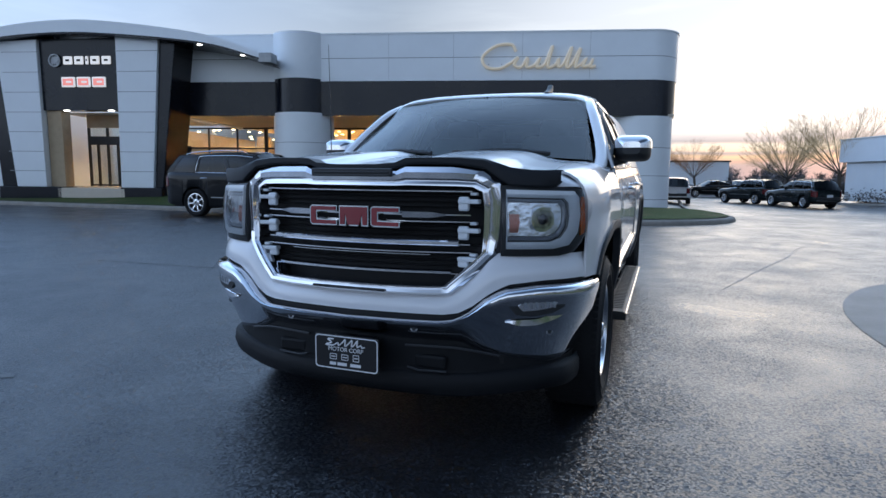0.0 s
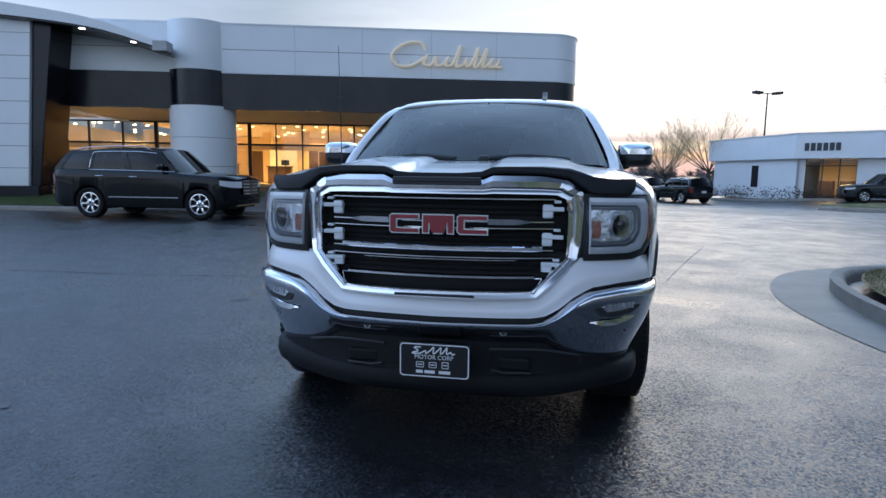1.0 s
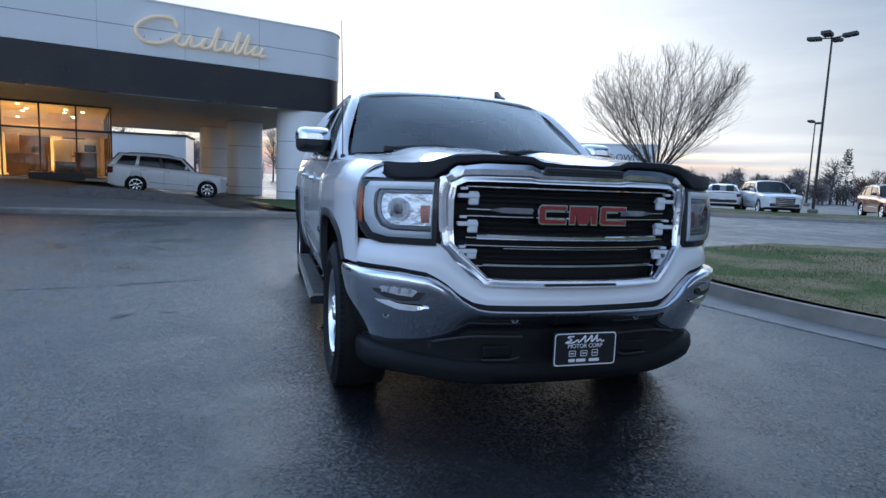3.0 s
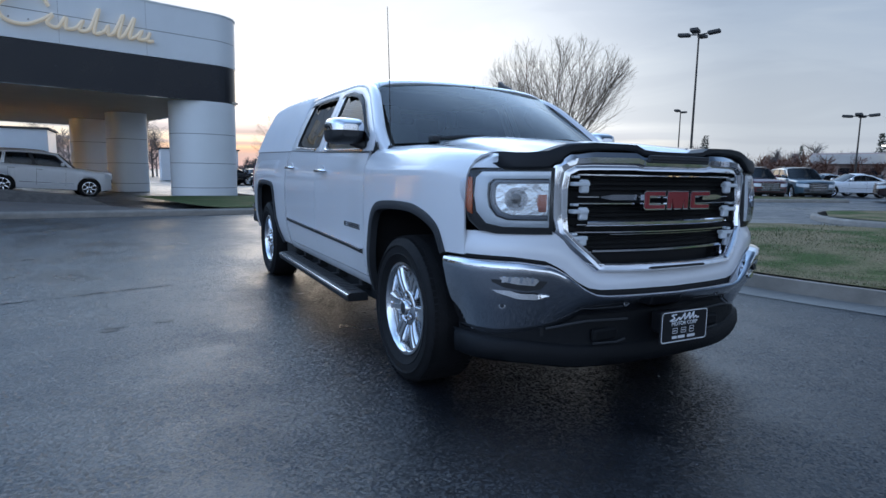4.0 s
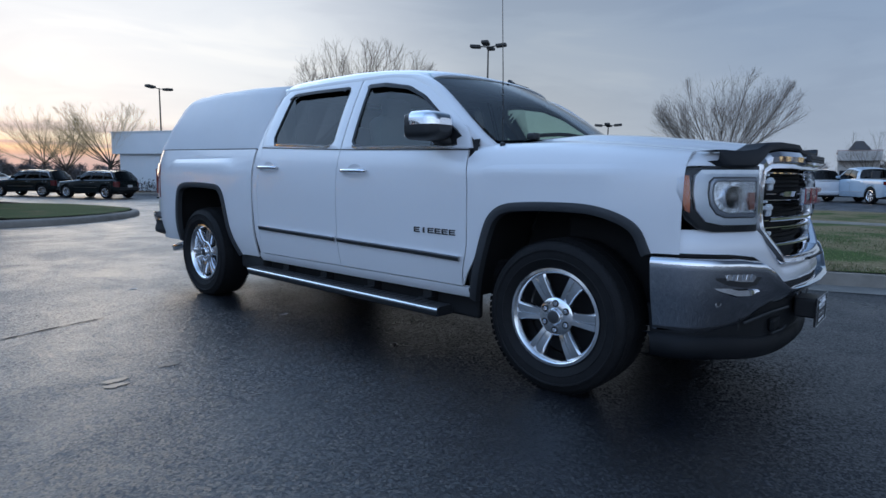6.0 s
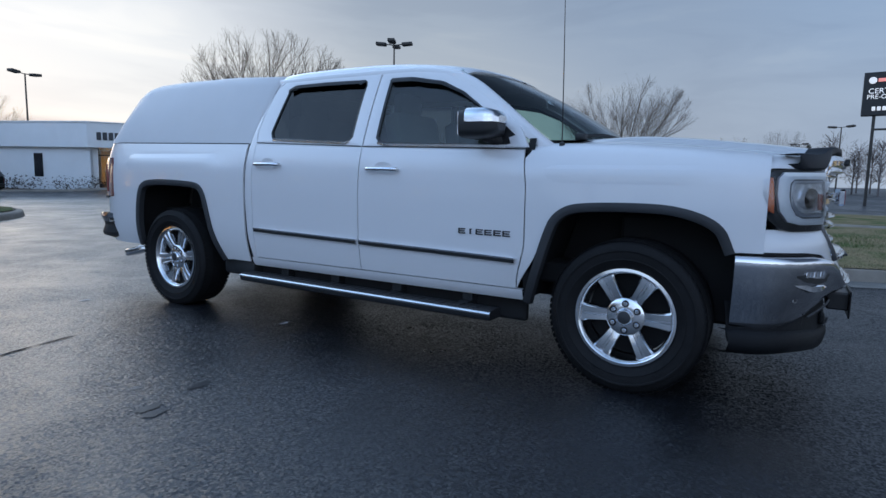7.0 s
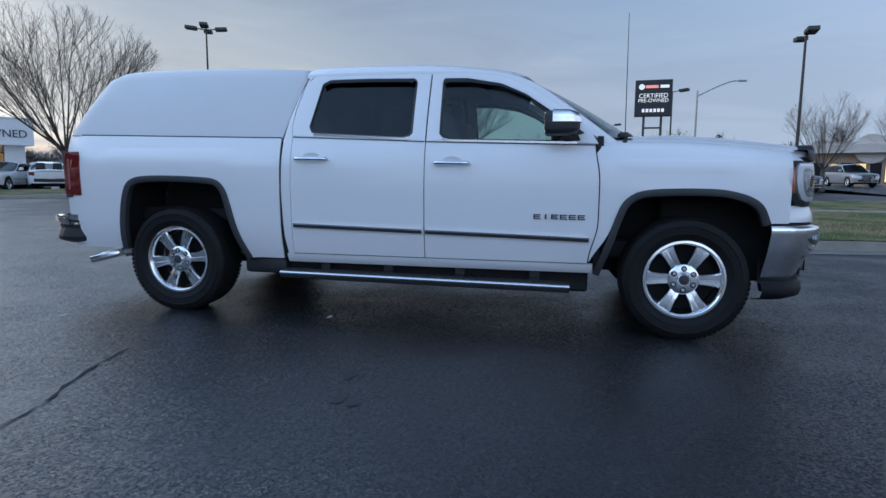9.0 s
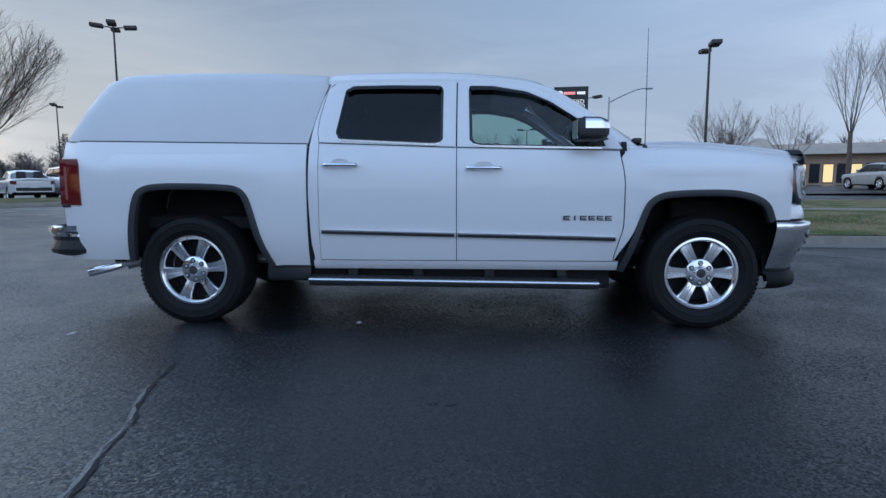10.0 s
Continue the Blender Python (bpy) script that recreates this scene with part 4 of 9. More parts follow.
def hood_z(x, y):
    ax = abs(x)
    base = float(np.interp(y, [-0.82, -0.70, -0.5, -0.2, 0.1, 0.5], [1.215, 1.232, 1.257, 1.288, 1.308, 1.322]))
    rise = 0.028 * (smoothstep(0.17, 0.24, ax) - 0.55 * smoothstep(0.56, 0.66, ax)) * smoothstep(0.5, 0.0, y)
    return base + rise - 0.045 * smoothstep(0.45, HOOD_HALF, ax)


for sx in (-1, 1):
    # front fender, with its shoulder towards the hood
    ys = sorted(set([0.574, 0.555] + [float(p[0]) for p in F_LINE if p[0] < 0.55] + [-0.47, -0.50, -0.53, -0.565]), reverse=True)
    cols = []
    for y in ys:
        if y > 0.60:
            lo_z = 0.40
        elif y < -0.452:
            lo_z = 0.762
        else:
            lo_z = float(np.interp(-y, [-p[0] for p in F_LINE], [p[1] for p in F_LINE]))
        ft = fender_top(y)
        col = []
        for z in np.linspace(lo_z, ft - 0.085, 16):
            z = float(z)
            yy = y + (0.055 * smoothstep(0.75, 0.47, z) + 0.03 * smoothstep(1.0, 1.25, z)) * smoothstep(0.44, 0.574, y)
            col.append((sx * half_width(yy, z), yy, z))
        w = half_width(y, ft - 0.085)
        for a, dz in ((0.10, -0.052), (0.30, -0.022), (0.55, -0.004), (0.8, 0.002), (1.0, 0.0)):
            x = w + (HOOD_HALF + 0.006 - w) * a
            col.append((sx * x, y, ft + dz + (hood_z(HOOD_HALF, y) - ft) * a))
        cols.append(col)
    bm = bmesh.new()
    surf(bm, cols)
    thick(bm, 0.012)
    part("front_fender", bm, WHITE_PAINT, truck, smooth=True, angle=40)
    bm = bmesh.new()
    lip(bm, [tuple(p) for p in F_LINE], sx, 0.045, 0.014)
    part("wheel_arch_moulding", bm, GREY_PLASTIC, truck, "dark plastic wheel arch moulding", smooth=True, angle=40)
    # bed side
    ys = sorted(set([2.80, 2.9, 3.0] + [float(p[0]) for p in R_LINE] + [4.2, 4.3, 4.38, 4.44, 4.50, 4.55, 4.59, 4.615]))
    cols = []
    for y in ys:
        if y < 3.05:
            lo_z = 0.425
        elif y > 4.135:
            lo_z = 0.46
        else:
            lo_z = float(np.interp(y, [p[0] for p in R_LINE], [p[1] for p in R_LINE]))
        cols.append((y, lo_z, float(np.interp(y, [2.8, 4.6], [1.292, 1.322]))))
    bm = bmesh.new()
    flank(bm, cols, sx, 18)
    thick(bm, 0.012)
    bed = part("bed_side", bm, WHITE_PAINT, truck, smooth=True, angle=40)
    bm = bmesh.new()
    lip(bm, [tuple(p) for p in R_LINE], sx, 0.045, 0.014)
    part("wheel_arch_moulding", bm, GREY_PLASTIC, truck, smooth=True, angle=40)
    # long shallow swages pressed above the wheels
    for ya, yb, zc, h in ((-0.38, 0.52, 1.132, 0.030), (3.08, 4.28, 1.19, 0.040)):
        bm = bmesh.new()
        rows = []
        for i in range(25):
            y = ya + (yb - ya) * i / 24
            e = smoothstep(0, 0.14, (y - ya)) * smoothstep(0, 0.14, (yb - y))
            rows.append([(sx * (half_width(y, zc + h * k) + (0.013 if ya > 1 else 0.007) * e * b - 0.0015), y, zc + h * k) for k, b in ((1.0, 0.0), (0.15, 0.95), (0.0, 1.0), (-1.2, 0.75), (-3.2, 0.0))])
        surf(bm, rows)
        part("swage", bm, WHITE_PAINT, truck, smooth=True, angle=60)
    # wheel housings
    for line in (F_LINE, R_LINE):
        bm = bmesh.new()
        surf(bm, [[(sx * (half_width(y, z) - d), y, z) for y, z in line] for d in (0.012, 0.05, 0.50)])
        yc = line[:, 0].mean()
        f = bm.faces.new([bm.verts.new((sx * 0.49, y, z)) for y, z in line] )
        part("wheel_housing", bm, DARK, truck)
    # front and rear doors: skin below the belt, frame round the window, glass
    doors = []
    for name, ya, yb in (("front_door", 0.582, 1.732), ("rear_door", 1.738, 2.712)):
        bm = bmesh.new()
        cols = []
        for y in np.linspace(ya, yb, 22):
            cols.append((float(y), 0.470, belt(y)))
        rows = []
        for y, a, b in cols:
            col = []
            for z in np.linspace(a, b, 20):
                yy = y
                if name == "front_door":      # the front edge leans back towards the sill
                    yy = y + 0.055 * smoothstep(0.75, 0.47, z) * (1 - (y - ya) / (yb - ya)) + 0.03 * smoothstep(1.0, 1.25, z) * (1 - (y - ya) / (yb - ya))
                col.append((sx * half_width(yy, z), yy, z))
            rows.append(col)
        surf(bm, rows)
        thick(bm, 0.015)
        doors.append(part(name, bm, WHITE_PAINT, truck, smooth=True, angle=40))
    fd, rd = doors
    frames = ((fd, [(1.732, 1.27), (1.732, 1.755), (1.48, 1.752), (1.24, 1.715), (1.04, 1.63), (0.86, 1.51), (0.66, 1.365), (0.592, 1.25)],
               [(1.645, 1.282), (1.655, 1.715), (1.48, 1.712), (1.24, 1.668), (1.07, 1.59), (0.92, 1.485), (0.745, 1.36), (0.70, 1.262)], GLASS_SIDE),
              (rd, [(1.742, 1.272), (1.742, 1.755), (2.20, 1.758), (2.61, 1.748), (2.672, 1.70), (2.715, 1.50), (2.728, 1.38), (2.712, 1.31)],
               [(1.832, 1.29), (1.835, 1.718), (2.20, 1.725), (2.49, 1.722), (2.548, 1.69), (2.578, 1.50), (2.60, 1.375), (2.575, 1.328)], GLASS_DARK))
    for door, outer, inner, gm in frames:
        O, I = lerp_line(outer, 96, True), round_off(lerp_line(inner, 96, True), 1)
        bm = bmesh.new()
        surf(bm, [[(sx * (half_width(y, z) - d), y, z) for y, z in list(L_) + [L_[0]]] for L_, d in ((O, 0.02), (O, 0.002), (O + (I - O) * 0.5, -0.002), (I, 0.003), (I, 0.03))])
        part("window_frame", bm, WHITE_PAINT, door, smooth=True, angle=40)
        bm = bmesh.new()
        ring = [bm.verts.new((sx * (half_width(y, z) - 0.016), y, z)) for y, z in I]
        bmesh.ops.triangle_fill(bm, edges=[bm.edges.new((ring[i], ring[(i + 1) % len(ring)])) for i in range(len(ring))], use_beauty=True)
        part("window_glass", bm, gm, door).visible_shadow = False
        # black seal inside the opening, rain guard above it, chrome strip below it
        S = I + (I.mean(0) - I) * 0.035
        bm = bmesh.new()
        surf(bm, [[(sx * (half_width(y, z) - d), y, z) for y, z in list(L_) + [L_[0]]] for L_, d in ((I, 0.004), (S, 0.008), (S, 0.016))])
        part("window_seal", bm, BLACK_PLASTIC, door, smooth=True)
        k = 96 // 8
        top = I[k: k * 6] if door is fd else I[k: k * 4]
        low = top + (I.mean(0) - top) * np.array([0.06, 0.16])
        bm = bmesh.new()
        surf(bm, [[(sx * (half_width(y, z) + o), y, z) for y, z in L_] for L_, o in ((top, 0.002), (top + (low - top) * 0.3, 0.018), (low, 0.020))])
        thick(bm, 0.004)
        part("rain_guard", bm, SMOKE, door, "smoked rain guard over the window", smooth=True)
        lower = np.array([I[0], I[-1], *I[::-1][1:k]])[::-1]
        bm = bmesh.new()
        surf(bm, [[(sx * (half_width(y, z) + o), y, z - 0.006 + dz) for y, z in lower] for dz, o in ((-0.010, 0.002), (-0.008, 0.010), (0.006, 0.010), (0.009, 0.001))])
        part("belt_trim", bm, TRIM, door, "chrome strip under the window", smooth=True)
        ys_ = np.linspace(outer[0][0], outer[-1][0], 14)
        bm = bmesh.new()
        surf(bm, [[(sx * (half_width(y, belt(y) + dz) + o), float(y), belt(y) + dz) for y in ys_] for dz, o in ((-0.010, 0.0), (-0.010, 0.004), (-0.003, 0.004), (-0.003, 0.0))])
        part("belt_seal", bm, BLACK_PLASTIC, door)
    # handles
    for door, yc, zc in ((fd, 1.545, 1.122), (rd, 2.555, 1.146)):
        bm = bmesh.new()
        w = half_width(yc, zc)
        pts = [(sx * (w + o), yc + d, zc) for d, o in ((-0.125, 0.006), (-0.105, 0.030), (-0.05, 0.040), (0.05, 0.040), (0.105, 0.030), (0.125, 0.006))]
        tube(bm, smooth_line(pts, 16), [0.006] + [0.0135] * 14 + [0.006], 8)
        part("door_handle", bm, CHROME, door, "chrome door handle", smooth=True, angle=60)
        bm = bmesh.new()
        lathe(bm, [(0.001, 0.0), (0.045, 0.001), (0.055, 0.004), (0.056, 0.0)], 20, Matrix.Translation((sx * (w + (0.0 if sx > 0 else 0.0)), yc, zc + 0.01)) @ Matrix.Scale(-1 if sx < 0 else 1, 4, (1, 0, 0)) @ Matrix.Scale(1.25, 4, (0, 1, 0)) @ Matrix.Scale(0.62, 4, (0, 0, 1)))
        part("handle_cup", bm, WHITE_PAINT, door, smooth=True)
    # body-side moulding: dark strip with a bright edge
    for door, ya, yb in ((fd, 0.632, 1.725), (rd, 1.750, 2.695)):
        zf = lambda y: 0.628 + 0.022 * (y - 0.63)
        for nm, z0, z1, o, mt in (("side_moulding", -0.012, 0.008, 0.016, BLACK_PLASTIC), ("moulding_trim", 0.008, 0.017, 0.018, CHROME)):
            bm = bmesh.new()
            surf(bm, [[(sx * (half_width(y, zf(y) + z) + oo), y, zf(y) + z) for y in np.linspace(ya, yb, 12)] for z, oo in ((z0, 0.0), (z0, o), (z1, o), (z1, 0.0))])
            part(nm, bm, mt, door, smooth=True, angle=30)
    # model badge: a row of thin dark hollow blocks
    for i in range(6):
        y0 = 0.995 - i * 0.057
        w_ = 0.046 if i != 1 else 0.012
        xo = sx * (half_width(y0, 0.775) + 0.003)
        bm = bmesh.new()
        for dz in (-0.0125, 0.0, 0.0125):
            box(bm, (xo, y0 - 0.026, 0.775 + dz), (0.006, w_ * (0.8 if dz == 0 else 1.0), 0.0068), 0.001, seg=1)
        box(bm, (xo, y0 - 0.026 + (w_ / 2 - 0.004), 0.775), (0.0055, 0.008, 0.026))
        part("badge_block", bm, BLACK_PLASTIC, fd, "dark block of the model badge")
    # rocker, C pillar, step board
    bm = bmesh.new()
    surf(bm, [[(sx * (half_width(y, z) - d), y, z) for y in np.linspace(0.60, 2.77, 20)] for z, d in ((0.395, 0.06), (0.40, 0.012), (0.43, 0.0), (0.462, 0.002), (0.468, 0.03))])
    part("rocker_panel", bm, WHITE_PAINT, truck, smooth=True, angle=40)
    bm = bmesh.new()
    rows = []
    for z in np.linspace(0.43, 1.77, 36):
        z = float(z)
        rear = float(np.interp(z, [0.43, 0.59, 0.92, 1.27, 1.43, 1.64, 1.77], [2.752, 2.775, 2.788, 2.782, 2.758, 2.70, 2.645]))
        front = float(np.interp(z, [0.43, 1.31, 1.38, 1.50, 1.70, 1.75, 1.77], [2.716, 2.716, 2.732, 2.72, 2.677, 2.62, 2.60]))
        rows.append([(sx * (half_width(y, z) - d), y, z) for y, d in ((front, 0.02), (front, 0.001), ((front + rear) / 2, 0.0), (rear, 0.004), (rear, 0.06))])
    surf(bm, rows)
    part("corner_pillar", bm, WHITE_PAINT, truck, smooth=True, angle=40)
    bm = bmesh.new()
    ys = np.linspace(0.745, 2.78, 24)
    surf(bm, [[(sx * x, y, 0.318 + 0.008 * (y - 0.76) + z) for y in ys] for x, z in ((0.92, -0.035), (0.92, 0.012), (0.935, 0.022), (1.040, 0.022), (1.055, 0.014), (1.061, -0.006), (1.055, -0.03))])
    for e in (ys[0], ys[-1]):
        bm.faces.new([bm.verts.new((sx * x, e, 0.318 + 0.008 * (e - 0.76) + z)) for x, z in ((0.92, -0.035), (0.92, 0.012), (0.935, 0.022), (1.040, 0.022), (1.055, 0.014), (1.055, -0.03))])
    surf(bm, [[(sx * x, y, 0.283 + 0.008 * (y - 0.76)) for y in ys] for x in (0.92, 1.055)])
    step = part("step_board", bm, BLACK_PLASTIC, truck, "black side step with a chrome edge")
    bm = bmesh.new()
    surf(bm, [[(sx * x, y, 0.318 + 0.008 * (y - 0.76) + z) for y in ys] for x, z in ((1.055, 0.0155), (1.062, 0.012), (1.065, 0.004), (1.063, 0.000))])
    part("step_trim", bm, TRIM, step, "chrome edge of the step", smooth=True, angle=60)
    for i in range(34):      # raised treads
        bm = bmesh.new()
        yy = 0.86 + i * 0.0555
        box(bm, (sx * 0.987, yy, 0.3415 + 0.008 * (yy - 0.76)), (0.085, 0.03, 0.005), 0.002, seg=1)
        part("tread", bm, BLACK_PLASTIC, step)
    for yy in (0.98, 1.5, 2.02, 2.5):
        bm = bmesh.new()
        box(bm, (sx * 0.85, yy, 0.330), (0.20, 0.07, 0.035), 0.006)
        box(bm, (sx * 0.84, yy, 0.39), (0.10, 0.07, 0.09), 0.006)
        part("step_bracket", bm, BLACK_PLASTIC, step)
    # dark inner sill behind the step
    bm = bmesh.new()
    box(bm, (sx * 0.80, 1.72, 0.335), (0.05, 2.2, 0.17), 0.02)
    part("inner_sill", bm, DARK, truck)
    # dark liner ahead of the rear wheel
    bm = bmesh.new()
    box(bm, (sx * 0.80, 2.97, 0.365), (0.22, 0.34, 0.13), 0.03)
    part("splash_guard", bm, BLACK_PLASTIC, truck, smooth=True)
    # door mirror: chrome cap over a black housing, on a stalk
    bm = bmesh.new()
    P = []
    for k, (y, s) in enumerate(((0.715, 0.45), (0.735, 0.78), (0.79, 0.98), (0.89, 1.0), (0.925, 0.97))):
        P.append([(sx * (1.045 + s * 0.112 * math.copysign(abs(math.cos(a)) ** 0.45, math.cos(a))), y, 1.372 + s * 0.078 * math.copysign(abs(math.sin(a)) ** 0.5, math.sin(a))) for a in np.linspace(0, 2 * math.pi, 29)])
    surf(bm, P)
    bm.faces.new([bm.verts.new(p) for p in P[0][:-1]])
    bm.faces.new([bm.verts.new(p) for p in P[-1][:-1]])
    mir = part("mirror", bm, BLACK_PLASTIC, truck, "black door mirror with a chrome cap", smooth=True, angle=40)
    bm = bmesh.new()
    surf(bm, [[(sx * 1.045 + (x - sx * 1.045) * 1.03, y - 0.006, 1.372 + (z - 1.372) * 1.04 + 0.004) for x, y, z in r[:15]] for r in P[:4]])
    f0 = [(sx * 1.045 + (x - sx * 1.045) * 1.03, y - 0.006, 1.372 + (z - 1.372) * 1.04 + 0.004) for x, y, z in P[0][:15]]
    bm.faces.new([bm.verts.new(p) for p in f0])
    part("mirror_cap", bm, CHROME, mir, "chrome mirror cap", smooth=True, angle=40)
    bm = bmesh.new()
    box(bm, (sx * 1.045, 0.932, 1.372), (0.195, 0.006, 0.125), 0.01)
    part("mirror_glass", bm, CHROME, mir)
    bm = bmesh.new()
    tube(bm, [(sx * 0.90, 0.78, 1.285), (sx * 0.94, 0.80, 1.295), (sx * 1.0, 0.84, 1.31)], [0.04, 0.032, 0.028], 10)
    prism(bm, [(0.61, 1.262), (0.84, 1.268), (0.80, 1.40), (0.74, 1.365)], 0.02, Matrix.Rotation(radians(90), 4, "Z") @ Matrix.Translation((0, -0.935 if sx > 0 else 0.915, 0)))
    part("mirror_stalk", bm, BLACK_PLASTIC, mir, smooth=True, angle=40)
    # tail lamp
    bm = bmesh.new()
    rows = []
    for z in np.linspace(0.862, 1.195, 14):
        z = float(z)
        yf = float(np.interp(z, [0.86, 0.95, 1.15, 1.195], [4.455, 4.455, 4.465, 4.485]))
        rows.append([(sx * (half_width(y, z) + o), y + 0.02 * (y > 4.6), z) for y, o in ((yf, -0.003), (yf + 0.004, 0.007), (4.56, 0.008), (4.60, 0.006), (4.625, -0.002), (4.64, -0.05))])
    surf(bm, rows)
    tail = part("tail_lamp", bm, RED_LENS, truck, "red tail lamp with a clear strip", smooth=True)
    bm = bmesh.new()
    box(bm, (sx * 0.955, 4.555, 0.855), (0.03, 0.13, 0.02), 0.004)
    part("lamp_trim", bm, BLACK_PLASTIC, tail)
    bm = bmesh.new()
    box(bm, (sx * (half_width(4.56, 1.03) + 0.009), 4.575, 1.02), (0.006, 0.018, 0.24), 0.002)
    part("clear_strip", bm, mat("clear_lamp_strip", (0.28, 0.09, 0.08), 0.2, coat=0.5) if sx < 0 else bpy.data.materials["clear_lamp_strip"], tail)

# gaps behind the panels
for y, a, b in ((0.578, 0.42, 1.30), (1.737, 0.46, 1.75), (2.714, 0.46, 1.5), (2.79, 0.42, 1.27)):
    for sx in (-1, 1):
        bm = bmesh.new()
        surf(bm, [[(sx * (half_width(y + d, z) - 0.016), y + d, z) for d in (-0.02, 0.02)] for z in np.linspace(a, b, 14)])
        part("panel_gap", bm, DARK, truck)

# hood
bm = bmesh.new()
rows = []
for y in np.linspace(-0.80, 0.50, 36):
    xs = list(np.linspace(-HOOD_HALF, HOOD_HALF, 61))
    rows.append([(x, float(y) + 0.10 * (x / 0.8) ** 2 * smoothstep(-0.2, -0.8, y) + (0.0), hood_z(x, float(y) + 0.10 * (x / 0.8) ** 2 * smoothstep(-0.2, -0.8, y))) for x in xs])
surf(bm, rows)
thick(bm, 0.015)
hood = part("hood", bm, WHITE_PAINT, truck, "white ribbed hood", smooth=True, angle=40)
# smoked deflector along the hood's lip
bm = bmesh.new()
dx = [0.0, 0.10, 0.19, 0.235, 0.30, 0.45, 0.56, 0.615, 0.66, 0.74, 0.79, 0.83, 0.85]
db = [1.222, 1.222, 1.224, 1.236, 1.240, 1.236, 1.222, 1.185, 1.154, 1.150, 1.149, 1.152, 1.176]
dyf = [-0.868, -0.866, -0.860, -0.856, -0.848, -0.826, -0.800, -0.792, -0.780, -0.748, -0.718, -0.688, -0.668]
lift = [0.009] * 8 + [0.006, 0.005, 0.004, 0.003, 0.0]
xs = [-a for a in dx[:0:-1]] + dx
S_ = lambda L_: L_[:0:-1] + L_
Y_ = S_(dyf)
T_ = [hood_z(min(abs(x), 0.795), y + 0.06) + l for x, y, l in zip(xs, Y_, S_(lift))]
B_ = [min(b, t - 0.012) for b, t in zip(S_(db), T_)]
rows = [[(x, y + 0.095, t + 0.001) for x, y, t in zip(xs, Y_, T_)], [(x, y + 0.006, t + 0.006) for x, y, t in zip(xs, Y_, T_)], [(x, y - 0.006, (t + b) / 2 + 0.014) for x, y, t, b in zip(xs, Y_, T_, B_)],
        [(x, y - 0.006, b + 0.004) for x, y, b in zip(xs, Y_, B_)], [(x, y + 0.0, b - 0.004) for x, y, b in zip(xs, Y_, B_)], [(x, y + 0.10, b - 0.012) for x, y, b in zip(xs, Y_, B_)]]
surf(bm, rows)
part("hood_deflector", bm, SMOKE, truck, "smoked plastic deflector on the hood edge", smooth=True, angle=30)


# front: plan of the nose
def nose(x, back=0.0):
    return -0.868 + 0.31 * x * x + back


# white fascia under the grille and lamps
BT_X = [0.0, 0.42, 0.48, 0.54, 0.60, 0.67, 0.80, 0.94, 1.02]
BT_Z = [0.592, 0.596, 0.606, 0.640, 0.690, 0.728, 0.745, 0.748, 0.750]


def bump_top(x):
    return float(np.interp(abs(x), BT_X, BT_Z))


PLAN = smooth_line([(0.0, -0.958), (0.30, -0.942), (0.55, -0.892), (0.75, -0.815), (0.88, -0.725), (0.955, -0.62), (0.985, -0.52), (0.995, -0.455)], 40)
PLAN2 = smooth_line([(0.0, -0.925), (0.30, -0.908), (0.55, -0.855), (0.75, -0.775), (0.87, -0.685), (0.94, -0.59), (0.962, -0.52), (0.972, -0.465)], 40)


def both(pl):
    return [(-x, y) for x, y in pl[:0:-1]] + [tuple(p) for p in pl]


bm = bmesh.new()
rows = []
for k in np.linspace(0, 1, 9):
    row = []
    for x, y in both(PLAN2):
        z0 = bump_top(x) + 0.020
        z1 = float(np.interp(abs(x), [0, 0.43, 0.50, 0.55, 0.60, 0.64, 1.0], [0.703, 0.708, 0.765, 0.815, 0.868, 0.874, 0.868]))
        row.append((x * (1 - 0.012 * k), y + 0.05 * k * k + 0.012 * (1 - k) ** 2, z0 + (z1 - z0) * k))
    rows.append(row)
surf(bm, rows)
thick(bm, 0.01)
part("front_fascia", bm, WHITE_PAINT, truck, "white painted strip between grille and bumper", smooth=True, angle=40)
bm = bmesh.new()
surf(bm, [[(x * 0.985, y + 0.02, bump_top(x) + dz) for x, y in both(PLAN2)] for dz in (-0.02, 0.035)])
part("bumper_gap", bm, DARK, truck)

# chrome bumper
BL_X = [0.0, 0.50, 0.56, 0.64, 0.75, 0.88, 1.0]
BL_Z = [0.486, 0.482, 0.452, 0.424, 0.402, 0.384, 0.372]
bm = bmesh.new()
rows = []
for k, o in ((-0.02, -0.060), (0.0, -0.020), (0.015, -0.004), (0.06, 0.004), (0.14, 0.0), (0.22, -0.010), (0.34, -0.022), (0.5, -0.042), (0.7, -0.070), (0.86, -0.094), (0.96, -0.110), (1.0, -0.13)):
    row = []
    pl = both(PLAN)
    for i, (x, y) in enumerate(pl):
        a, b = pl[max(i - 1, 0)], pl[min(i + 1, len(pl) - 1)]
        d = Vector((b[0] - a[0], b[1] - a[1], 0)).normalized()
        nx, ny = d.y, -d.x
        zt, zl = bump_top(x), float(np.interp(abs(x), BL_X, BL_Z))
        lean = (0.85 + 0.15 * smoothstep(0.86, 0.62, abs(x))) * (1 + 0.25 * smoothstep(0.3, 0.7, k) * smoothstep(0.62, 0.86, abs(x))) if k > 0.1 else 1.0
        oo = o * lean - (0.0 if k < 0.9 else 0.03 * (1 - lean))
        row.append((x + nx * oo, y + ny * oo, zt + (zl - zt) * k))
    rows.append(row)
surf(bm, rows)
bumper = part("front_bumper", bm, CHROME, truck, "wide chrome front bumper", smooth=True, angle=50)


